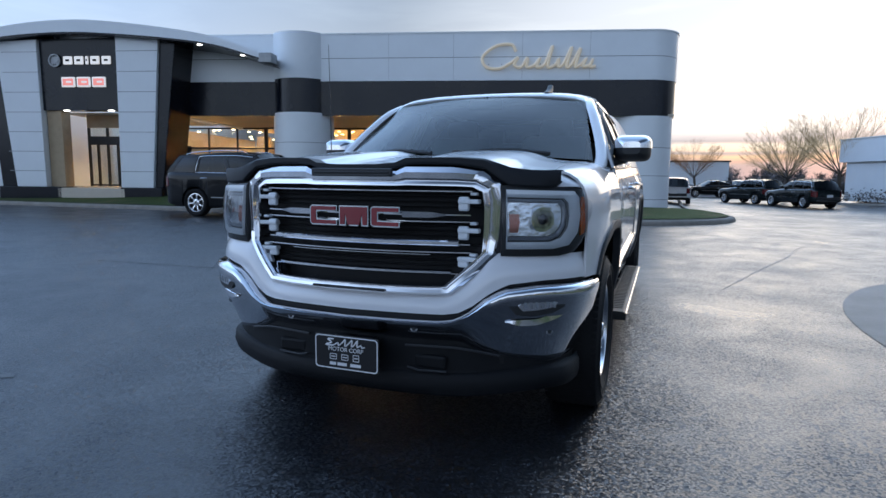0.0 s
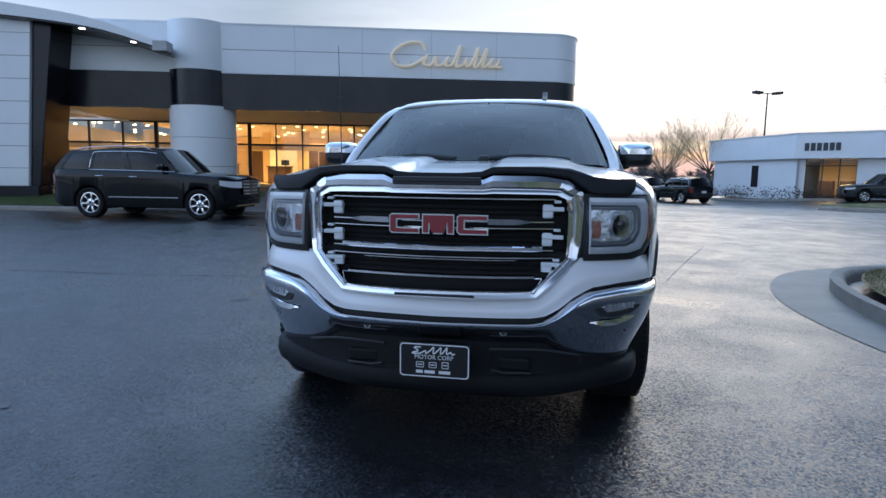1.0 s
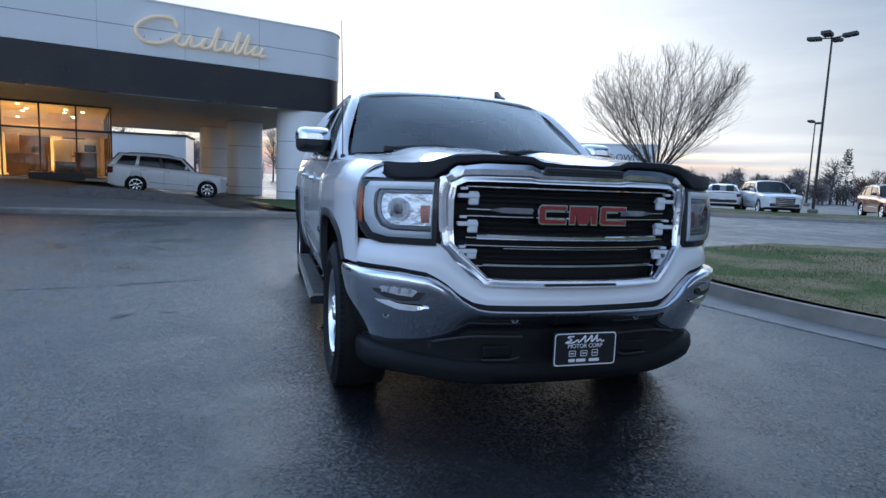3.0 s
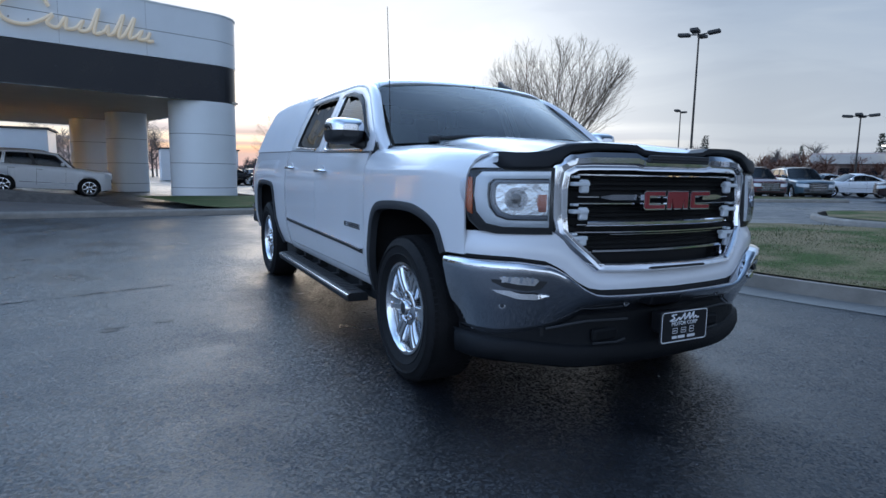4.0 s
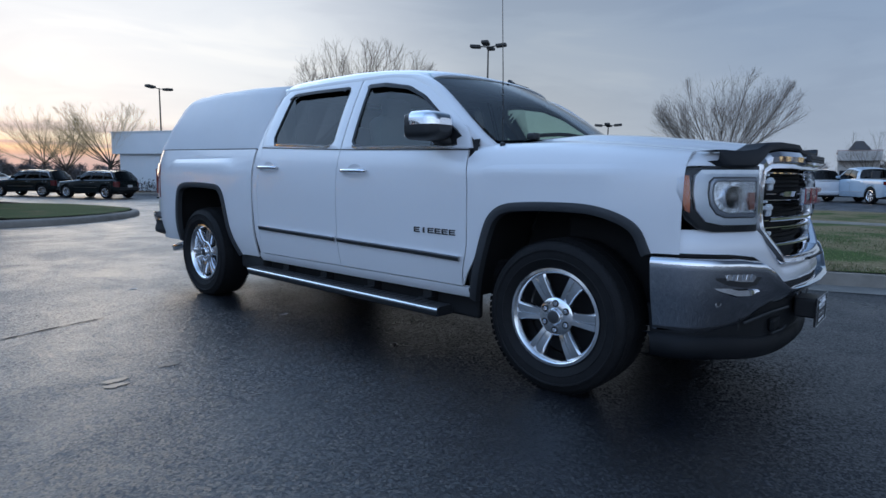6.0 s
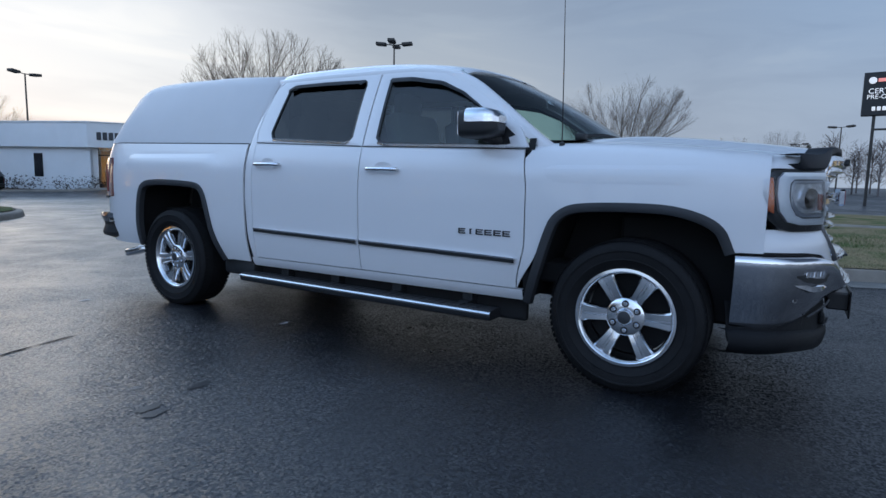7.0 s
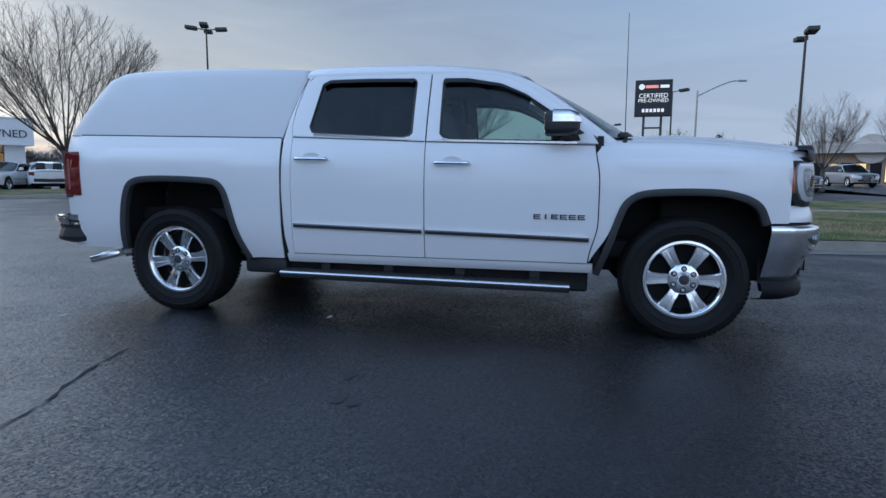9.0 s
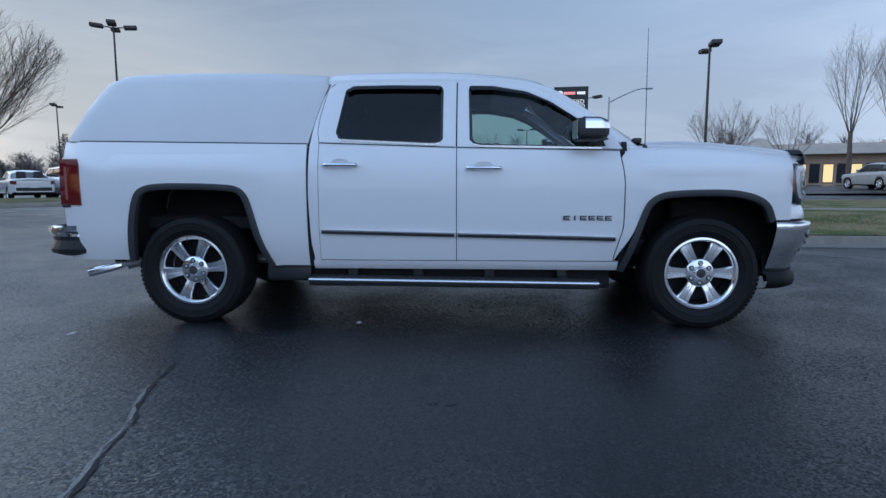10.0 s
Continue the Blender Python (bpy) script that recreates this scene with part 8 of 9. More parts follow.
def woods(name, spots, seed, material, label, bare=True):
    """A far belt of trees as one piece of stuff: stems with sprays of thin twigs or clumps of needles."""
    rnd = random.Random(seed)
    vs, fs = [], []
    for x, y, h in spots:
        n = 90 if bare else 300
        b = len(vs)
        vs += [(x - 0.12, y, -0.2), (x + 0.12, y, -0.2), (x, y, h * 0.9), (x, y - 0.12, -0.2), (x, y + 0.12, -0.2)]
        fs += [(b, b + 1, b + 2), (b + 3, b + 4, b + 2)]
        for i in range(n):
            f = rnd.random() ** 0.7
            a = rnd.uniform(0, 2 * math.pi)
            if bare:
                z0 = h * (0.12 + 0.6 * f)
                L_ = h * 0.38 * (1.1 - 0.6 * f) * rnd.uniform(0.5, 1.1)
                up = rnd.uniform(0.2, 1.1)
                q = Vector((x + math.cos(a) * 0.2, y + math.sin(a) * 0.2, z0))
                e = q + Vector((math.cos(a), math.sin(a), up)).normalized() * L_
                w = Vector((-math.sin(a), math.cos(a), 0.3)) * 0.06
                b = len(vs)
                vs += [tuple(q - w), tuple(q + w), tuple(e)]
                fs.append((b, b + 1, b + 2))
                for j in range(3):
                    m_ = q.lerp(e, 0.4 + 0.25 * j)
                    e2 = m_ + Vector((rnd.uniform(-1, 1), rnd.uniform(-1, 1), rnd.uniform(0, 1))).normalized() * L_ * 0.45
                    b = len(vs)
                    vs += [tuple(m_ - w * 0.6), tuple(m_ + w * 0.6), tuple(e2)]
                    fs.append((b, b + 1, b + 2))
            else:
                z0 = h * (0.10 + 0.88 * f)
                rr = h * 0.20 * (1.05 - f) + 0.15
                c = Vector((x + math.cos(a) * rr * rnd.random() ** 0.5, y + math.sin(a) * rr * rnd.random() ** 0.5, z0))
                b = len(vs)
                for j in range(3):
                    vs.append(tuple(c + Vector((rnd.uniform(-1, 1), rnd.uniform(-1, 1), rnd.uniform(-0.7, 0.7))) * h * 0.038))
                fs.append((b, b + 1, b + 2))
    me = bpy.data.meshes.new(name)
    me.from_pydata(vs, [], fs)
    me.materials.append(material)
    return tagged(new(name, me), label, "trees", kind="stuff")


rnd = random.Random(77)
# spots from 330 on ring the unseen side, added to darken reflections
belt_spots = []
for i in range(760):
    a = radians(rnd.uniform(-52, 88) if i < 330 else rnd.uniform(88, 308))
    d = rnd.uniform(78, 130)
    belt_spots.append((d * math.cos(a), d * math.sin(a), rnd.uniform(4.2, 8.0) * (1.25 if a < 0 or i >= 330 else 0.85 - 0.28 * smoothstep(0.8, 1.15, a))))
woods("far_woods", belt_spots, 5, WOODS_HAZED, "far belt of bare woods in hazy grey-brown, its unseen side added")
# these also go all round, the unseen ones added with the woods
pines = [(d * math.cos(a), d * math.sin(a), rnd.uniform(4, 7.5) * (0.5 if 0.7 < a < 1.7 else 1.0)) for a, d in [(radians(rnd.uniform(-50, 300)), rnd.uniform(85, 125)) for i in range(110)]]
woods("far_evergreens", pines, 6, LEAF_DARK, "far dark evergreens among the woods", bare=False)
near_hedge = [(rnd.uniform(3, 18), 60 + rnd.uniform(0, 8), rnd.uniform(1.0, 1.9)) for i in range(50)] + [(rnd.uniform(28, 60), 48 + rnd.uniform(-4, 6), rnd.uniform(1.8, 2.8)) for i in range(60)]
woods("hedge", near_hedge, 9, LEAF_DARK, "dark hedge and shrubs behind the lot", bare=False)
woods("brush", [(x + 1, y - 2, h * 1.3) for x, y, h in near_hedge], 10, WOODS_HAZED, "bare brown brush behind the lot")
woods("red_brush", [(rnd.uniform(46, 58), rnd.uniform(26, 36), rnd.uniform(3, 4.2)) for i in range(22)], 11, mat("russet_bare_twigs", (0.16, 0.075, 0.05), 0.9, vary=0.3), "russet bare brush by the lot")


# ---- pre-owned building ----
PB = pose(14.16, 32.67, 0.04, 0, 0, math.degrees(math.atan2(-4.2, 7.0)))
pb = thing("pre_owned_building", "low white sales building with lit windows and dark letters", "building", m=PB)
bm = bmesh.new()
FOOT = [(0.0, 0.0), (8.3, 0.0), (8.3, 8.2), (-2.0, 9.6), (-5.7, 4.5)]
EAVE = [(-0.1, -0.3), (8.6, -0.3), (8.6, 8.5), (-2.1, 10.0), (-6.15, 4.6)]
surf(bm, [[(x, y, z) for x, y in EAVE + EAVE[:1]] for z in (2.34, 3.68)])
bm.faces.new([bm.verts.new((x, y, 2.34)) for x, y in EAVE])
bm.faces.new([bm.verts.new((x, y, 3.68)) for x, y in EAVE])
part("fascia", bm, WHITE_PANEL, pb, "white fascia with dark letters")
bm = bmesh.new()
surf(bm, [[(1.5 + (x - 1.5) * k, 4 + (y - 4) * k, z) for x, y in EAVE + EAVE[:1]] for k, z in ((0.98, 3.68), (1.012, 3.682), (1.012, 3.74), (0.95, 3.74))])
part("coping", bm, WHITE_PANEL, pb)
for x0, x1 in ((0.0, 0.35), (2.75, 4.35), (7.4, 8.3)):
    bm = bmesh.new()
    box(bm, ((x0 + x1) / 2, 0.4, 1.17), (x1 - x0, 0.3, 2.34), 0.01)
    part("wall", bm, WHITE_PANEL, pb)
bm = bmesh.new()
surf(bm, [[(x, y, z) for x, y in FOOT[2:] + FOOT[:1]] for z in (0.0, 2.34)])
surf(bm, [[(x * 0.96 + 0.1, y * 0.96 + 0.1, z) for x, y in FOOT[2:] + FOOT[:1]] for z in (0.0, 2.34)])
box(bm, (8.15, 4.2, 1.17), (0.3, 7.6, 2.34), 0.01)
part("wall", bm, WHITE_PANEL, pb)
bm = bmesh.new()
box(bm, (0, 0, 0), (0.55, 0.06, 1.3), 0.005, pose(-2.6, 2.04, 1.35, 0, 0, math.degrees(math.atan2(4.5, -5.7))))
part("side_window", bm, BLACK_PANEL, pb)
for x0, x1, n in ((0.35, 2.75, 3), (4.35, 7.4, 4)):
    for i in range(n + 1):
        bm = bmesh.new()
        box(bm, (x0 + (x1 - x0) * i / n, 0.45, 1.17), (0.06, 0.08, 2.3))
        part("mullion", bm, FRAME_BLACK, pb)
    for i in range(n):
        bm = bmesh.new()
        box(bm, (x0 + (x1 - x0) * (i + 0.5) / n, 0.46, 1.17), ((x1 - x0) / n - 0.06, 0.012, 2.26))
        part("pane", bm, STORE_GLASS, pb).visible_shadow = False
    bm = bmesh.new()
    box(bm, ((x0 + x1) / 2, 0.44, 0.30), (x1 - x0, 0.10, 0.08))
    box(bm, ((x0 + x1) / 2, 0.44, 1.95), (x1 - x0, 0.08, 0.06))
    part("mullion", bm, FRAME_BLACK, pb)
bm = bmesh.new()
box(bm, (4.15, 5.0, 1.17), (7.6, 0.1, 2.3))
part("inner_wall", bm, WARM_WALL, pb)
bm = bmesh.new()
box(bm, (4.15, 2.7, 0.04), (7.7, 4.4, 0.08))
part("floor", bm, TILE, pb)
for x in (1.0, 2.1, 5.2, 6.6):
    bm = bmesh.new()
    box(bm, (x, 3.2, 0.6), (0.8, 0.7, 1.1), 0.05)
    part("desk", bm, WOOD_DARK, pb)
for x in (1.5, 5.9):
    ld = bpy.data.lights.new("sales_lamp", "AREA")
    ld.energy, ld.size, ld.color, ld.shape = 70, 1.4, (1.0, 0.64, 0.28), "DISK"
    new("sales_lamp", ld).matrix_world = PB @ pose(x, 2.4, 2.28)
for i in range(6):      # the dealer's name as plain blocks
    bm = bmesh.new()
    box(bm, (0.45 + 0.29 * i, -0.325, 2.96), (0.22, 0.05, 0.42), 0.03)
    box(bm, (0.45 + 0.29 * i, -0.335, 2.96), (0.09, 0.05, 0.10), 0.01)
    part("name_block", bm, SIGN_DARK, pb, "dark block letter shape")
words("PRE-OWNED", 0.54, pose(6.75, -0.32, 2.90, 90), SIGN_DARK, pb, 0.02, label="dark letters on the fascia")
bm = bmesh.new()
rnd = random.Random(8)
shrubs = []
for i in range(70):
    x, y = (rnd.uniform(-0.6, 8.3), -0.5 + rnd.uniform(-0.3, 0.3)) if i % 2 else tuple(Vector((-0.4, -0.4)).lerp(Vector((-6.2, 4.3)), rnd.random()) + Vector((rnd.uniform(-0.3, 0.3), rnd.uniform(-0.3, 0.3))))
    r = rnd.uniform(0.22, 0.42)
    p = PB @ Vector((x, y, 0))
    for j in range(26):
        c = p + Vector((rnd.uniform(-r, r), rnd.uniform(-r, r), rnd.uniform(0.02, 2 * r)))
        v = [bm.verts.new(c + Vector((rnd.uniform(-1, 1), rnd.uniform(-1, 1), rnd.uniform(-1, 1))) * 0.07) for k in range(3)]
        bm.faces.new(v)
tagged(part("shrubs", bm, mat("grey_green_shrub", (0.07, 0.055, 0.045), 0.9, vary=0.5, scale=3)), "low grey-green shrubs along the wall", "shrubs", kind="stuff")
kerb("kerb", [tuple((PB @ Vector((x, y, 0)))[:2]) for x, y in ((-8.0, 6.6), (-7.4, 4.6), (-1.6, -0.6), (0.2, -1.3), (9.0, -1.2))], h=0.13, n=40, label="concrete kerb by the pre-owned building")

# low white building seen through the portico
back = thing("white_outbuilding", "plain low white building behind the portico", "building", m=pose(-15.3, 51.0, 0))
bm = bmesh.new()
box(bm, (0, 0, 1.85), (15, 5, 3.9), 0.02)
part("wall", bm, WHITE_PANEL, back)
bm = bmesh.new()
box(bm, (0, 0, 3.83), (15.3, 5.3, 0.14), 0.02)
part("roof", bm, ROOF_DARK, back)
white_shop = thing("white_shed", "plain pale shed far behind the lot", "building", m=pose(3.4, 62, 0))
bm = bmesh.new()
box(bm, (0, 0, 1.5), (7, 5, 3.0), 0.02)
part("wall", bm, WHITE_PANEL, white_shop)
bm = bmesh.new()
box(bm, (0, 0, 3.05), (7.3, 5.3, 0.12), 0.02)
part("roof", bm, ROOF_DARK, white_shop)


# ---- far shops ----
PALE_FASCIA = mat("pale_shop_fascia", (0.48, 0.44, 0.40), 0.7, vary=0.12, scale=0.5)


def shop(name, label, m, w, d, h, wall, n, lit=3, gable=False, signs=5, awning=True, fascia=PALE_FASCIA):
    """A far shop: walls with window openings let in as framed panes, a cornice and a roof."""
    s = thing(name, label, "building", m=m)
    bm = bmesh.new()
    box(bm, (0, d / 2, h / 2), (w, d, h), 0.02)
    part("wall", bm, wall, s)
    bm = bmesh.new()
    box(bm, (0, d / 2, h + 0.1), (w + 0.3, d + 0.3, 0.25), 0.03)
    part("cornice", bm, PINK_SHOP, s)
    bm = bmesh.new()
    box(bm, (0, -0.5, h - 0.45), (w + 0.2, 1.2, 0.95), 0.03)
    part("fascia", bm, fascia, s, "fascia over the shopfronts")
    if gable:
        bm = bmesh.new()
        v = [bm.verts.new(p) for p in ((-w * 0.28, -0.3, h + 0.2), (w * 0.28, -0.3, h + 0.2), (w * 0.28, d, h + 0.2), (-w * 0.28, d, h + 0.2), (-w * 0.10, d / 2, h + 1.3), (w * 0.10, d / 2, h + 1.3))]
        for f in ((0, 1, 5, 4), (1, 2, 5), (2, 3, 4, 5), (3, 0, 4), (0, 3, 2, 1)):
            bm.faces.new([v[i] for i in f])
        part("roof", bm, ROOF_DARK, s)
    for i in range(n):
        x = -w / 2 + w * (i + 0.5) / n
        bm = bmesh.new()
        box(bm, (x, -0.02, 1.35), (w / n * 0.78, 0.08, 2.1), 0.02)
        fr = part("window_frame", bm, FRAME_BLACK, s)
        bm = bmesh.new()
        box(bm, (x, -0.065, 1.35), (w / n * 0.70, 0.03, 1.9))
        part("pane", bm, LIGHT_SIGN if (lit and i % lit != 0) else BLACK_PANEL, fr)
    for i in range(signs):
        bm = bmesh.new()
        box(bm, (-1.2 + 0.55 * i, -1.12, h - 0.45), (0.42, 0.06, 0.34), 0.02)
        part("sign_block", bm, SIGN_WHITE, s, "white sign block")
    if awning:
        bm = bmesh.new()
        box(bm, (0, -0.35, 2.65), (w * 0.9, 0.7, 0.12), 0.02)
        part("awning", bm, ROOF_DARK, s)
    return s


shop("brick_shop", "red brick corner shop with a dark hipped roof and white sign", pose(63.8, 18.6, 0, 0, 0, -74), 7.5, 8, 3.9, BRICK, 4, gable=True, fascia=BRICK)
shop("tan_shop", "long tan brick shop row", pose(63.6, 29.0, 0, 0, 0, -74), 12.5, 8, 3.7, PINK_SHOP, 6, lit=0, signs=0, awning=False)
shop("corner_shop", "tan shop with a glowing yellow window sign", pose(71.0, 6.4, 0, 0, 0, -82), 3.6, 6, 4.3, PALE_FASCIA, 2, lit=1, signs=0, awning=False, gable=True)
shop("shop_row", "pale shop row with a curved gable and lit windows", pose(61.2, -34.5, 0.3, 0, 0, -116), 20, 9, 4.3, TAN_BRICK, 16, lit=2, signs=0, awning=False)
board = thing("shop_board", "dark blue advertising board with pale bars before the shops", "sign", m=pose(57.6, -30.6, 0.3, 0, 0, -116))
bm = bmesh.new()
box(bm, (0, -0.6, 1.6), (2.4, 0.08, 1.7), 0.02)
part("panel", bm, mat("dark_blue_board", (0.02, 0.03, 0.07), 0.4, vary=0.1), board)
for z, w_ in ((2.1, 1.7), (1.75, 1.4), (1.4, 1.8), (1.05, 1.2)):
    bm = bmesh.new()
    box(bm, (0, -0.66, z), (w_, 0.03, 0.14), 0.01)
    part("bar", bm, SIGN_WHITE, board)
for x in (-1.0, 1.0):
    bm = bmesh.new()
    box(bm, (x, -0.6, 0.38), (0.08, 0.08, 0.8))
    part("post", bm, STEEL_DARK, board)
bm = bmesh.new()
lathe(bm, [(0.01, 0.0), (1.5, 0.0), (1.5, 0.5), (0.01, 0.5)], 32, pose(63.0, -30.0, 4.1, 0, 0, -26))
tagged(part("arched_gable", bm, PALE_FASCIA), "pale arched gable on the shop row", "gable", kind="structure")
shop("street_shop", "pale corner shop by the street", pose(56.0, -46, 0.3, 0, 0, -125), 12, 8, 4.6, BRICK, 5)

# ---- lamps and signs ----
def lamp_pole(x, y, h, heads, turn, name="street_lamp", label="", z=0.0):
    """A dark steel lamp pole with flat box heads."""
    t = thing(name, label or "dark steel lamp pole with flat box heads", "street lamp", group="lamp poles", m=pose(x, y, z, 0, 0, turn))
    bm = bmesh.new()
    tube(bm, [(0, 0, 0), (0, 0, h * 0.5), (0, 0, h)], [0.075, 0.062, 0.045], 10)
    part("pole", bm, STEEL_DARK, t, smooth=True)
    bm = bmesh.new()
    lathe(bm, [(0.001, -0.05), (0.24, -0.05), (0.24, 0.35), (0.20, 0.40), (0.001, 0.40)], 20, Matrix.Rotation(radians(-90), 4, "Y"))
    part("footing", bm, CONCRETE, t)
    for i in range(heads):
        a = 2 * math.pi * i / heads
        m = Matrix.Rotation(a, 4, "Z")
        bm = bmesh.new()
        tube(bm, [m @ Vector((0, 0, h - 0.05)), m @ Vector((0.45, 0, h))], 0.03, 6)
        part("arm", bm, STEEL_DARK, t)
        bm = bmesh.new()
        box(bm, (0, 0, 0), (0.62, 0.42, 0.17), 0.03, m @ Matrix.Translation((0.78, 0, h + 0.02)) @ Matrix.Rotation(radians(-5), 4, "Y"))
        hd = part("lamp_head", bm, STEEL_DARK, t)
        bm = bmesh.new()
        box(bm, (0, 0, -0.09), (0.50, 0.32, 0.02), 0.005, m @ Matrix.Translation((0.78, 0, h + 0.02)) @ Matrix.Rotation(radians(-5), 4, "Y"))
        part("lens", bm, GREY_PLASTIC, hd)
    return t


lamp_pole(25.5, 20.4, 8.95, 4, 25, label="tall dark lamp pole with four flat heads", z=0.0)
lamp_pole(21.5, -8.45, 6.65, 2, -6, label="dark lamp pole with two flat heads", z=0.0)
lamp_pole(42.8, 20.8, 5.6, 4, 20, label="lamp pole with four flat heads in the lot")
lamp_pole(15.4, 42.0, 7.2, 2, 20, label="lamp pole with two heads behind the lot")
lamp_pole(43.0, 36.5, 7.2, 2, 20, label="lamp pole with two heads far in the lot")
lamp_pole(38.0, -6.3, 6.8, 2, 60, label="lamp pole with two heads by the pylon sign")
lamp_pole(60.0, -4.0, 6.4, 2, 60, label="lamp pole with two heads far off")
lamp_pole(85.0, -1.0, 6.4, 2, 60, label="lamp pole with two heads far off")
for x, y, h in ((62, 27.5, 4.6), (80, 31, 4.4)):
    t = lamp_pole(x, y, h, 2, 110, label="lit lamp pole far in the lot")
    for k in (-1, 1):
        bm = bmesh.new()
        box(bm, (0.8 * k, 0, h - 0.1), (0.6, 0.4, 0.05), 0.01)
        part("lit_lens", bm, LIGHT_HEAD, t)
arm = thing("street_light", "grey steel street light with a long arm", "street lamp", m=pose(40.0, -8.3, 0.2, 0, 0, -90))
bm = bmesh.new()
tube(bm, [(0, 0, 0), (0, 0, 3.5), (0, 0, 6.9)], [0.10, 0.08, 0.06], 10)
tube(bm, smooth_line([(0, 0, 6.5), (1.0, 0, 7.0), (2.1, 0, 7.45), (2.7, 0, 7.5)], 10), 0.04, 8)
part("pole", bm, STEEL_GALV, arm, smooth=True)
bm = bmesh.new()
box(bm, (2.9, 0, 7.5), (0.55, 0.24, 0.12), 0.05)
part("lamp_head", bm, STEEL_GALV, arm, smooth=True)

pyl = thing("pylon_sign", "black pylon sign with lit white words on two posts", "sign", m=pose(33.0, -4.4, 0, 0, 0, -97))
bm = bmesh.new()
box(bm, (0, 0.15, 5.75), (2.12, 0.4, 2.15), 0.03)
part("cabinet", bm, BLACK_PLASTIC, pyl)
for x in (-0.5, 0.5):
    bm = bmesh.new()
    box(bm, (x, 0.15, 2.35), (0.14, 0.14, 4.7), 0.01)
    part("post", bm, STEEL_DARK, pyl)
bm = bmesh.new()
box(bm, (0, 0.15, 4.0), (1.0, 0.10, 0.10), 0.01)
part("crossbar", bm, STEEL_DARK, pyl)
bm = bmesh.new()
lathe(bm, [(0.001, 0), (0.16, 0), (0.17, 0.02), (0.17, 0.03)], 20, pose(-0.68, -0.065, 6.42, 0, 0, 90))
part("sign_disc", bm, SIGN_WHITE, pyl, "round white brand disc")
for x, w, mt in ((-0.10, 0.72, SIGN_RED), (0.62, 0.5, SIGN_WHITE)):
    bm = bmesh.new()
    box(bm, (x, -0.06, 6.42), (w, 0.03, 0.17), 0.02)
    part("sign_block", bm, mt, pyl)
words("CERTIFIED", 0.36, pose(0, -0.06, 5.88, 90), SIGN_WHITE, pyl, 0.01)
words("PRE-OWNED", 0.30, pose(0, -0.06, 5.60, 90), SIGN_WHITE, pyl, 0.01)
for i in range(6):
    bm = bmesh.new()
    box(bm, (-0.55 + 0.22 * i, -0.06, 5.02), (0.15, 0.03, 0.20), 0.02)
    part("name_block", bm, SIGN_WHITE, pyl)

# showroom lettering: brand names as plain shapes in their colours
cream_pts = [(-5.55, 6.10), (-5.75, 6.36), (-6.35, 6.30), (-6.85, 5.90), (-6.70, 5.52), (-6.20, 5.45), (-5.75, 5.66), (-5.45, 5.88), (-5.62, 5.60), (-5.35, 5.50), (-5.10, 5.86), (-5.12, 5.52), (-4.85, 5.56), (-4.62, 5.84), (-4.75, 5.52), (-4.45, 5.60), (-4.15, 6.30), (-4.32, 5.52), (-4.02, 5.60), (-3.90, 5.82), (-3.92, 5.52), (-3.72, 5.62), (-3.42, 6.24), (-3.60, 5.52), (-3.40, 5.60), (-3.08, 6.20), (-3.26, 5.52), (-3.02, 5.62), (-2.85, 5.82), (-2.98, 5.52), (-2.72, 5.56), (-2.60, 5.80), (-2.70, 5.50), (-2.50, 5.52)]
sgn = thing("script_sign", "raised cream script sign on the white fascia", "sign", m=YARD)
bm = bmesh.new()
tube(bm, [(x, -0.10, z) for x, z in smooth_line(cream_pts, 260)], 0.058, 8)
part("script", bm, CREAM, sgn, "cream script stroke", smooth=True)
bm = bmesh.new()
for i in range(9):
    box(bm, (-6.6 + 0.5 * i, -0.05, 5.62), (0.03, 0.10, 0.03))
part("stand_off", bm, STEEL_GALV, sgn)
ent = thing("entrance_sign", "white and lit red brand shapes on the black entrance panel", "sign", m=YARD)
for k, (ro, ri) in enumerate(((0.25, 0.20),)):
    bm = bmesh.new()
    lathe(bm, [(ri, 0), (ro, 0), (ro, 0.05), (ri, 0.05)], 32, pose(-23.82, AY + 0.06, 5.66, 0, 0, 90), closed=True)
    part("sign_ring", bm, STEEL_GALV, ent, "grey ring", smooth=True, angle=40)
bm = bmesh.new()
for d in (-0.07, 0.03, 0.13):
    prism(bm, [(-23.9 + d, 5.50), (-23.84 + d, 5.50), (-23.78 + d, 5.80), (-23.84 + d, 5.84), (-23.93 + d, 5.72)], 0.03, Matrix.Translation((0, AY + 0.10, 0)))
part("sign_shields", bm, STEEL_GALV, ent)
for i in range(5):
    w = 0.38 if i != 2 else 0.12
    x = (-23.27, -22.80, -22.46, -22.12, -21.64)[i]
    bm = bmesh.new()
    box(bm, (x, AY + 0.11, 5.66), (w, 0.06, 0.32), 0.05)
    part("sign_block", bm, SIGN_WHITE, ent, "white block letter shape")
    bm = bmesh.new()
    box(bm, (x, AY + 0.095, 5.66), (w * 0.42, 0.06, 0.09), 0.01)
    part("block_slot", bm, BLACK_PANEL, ent)
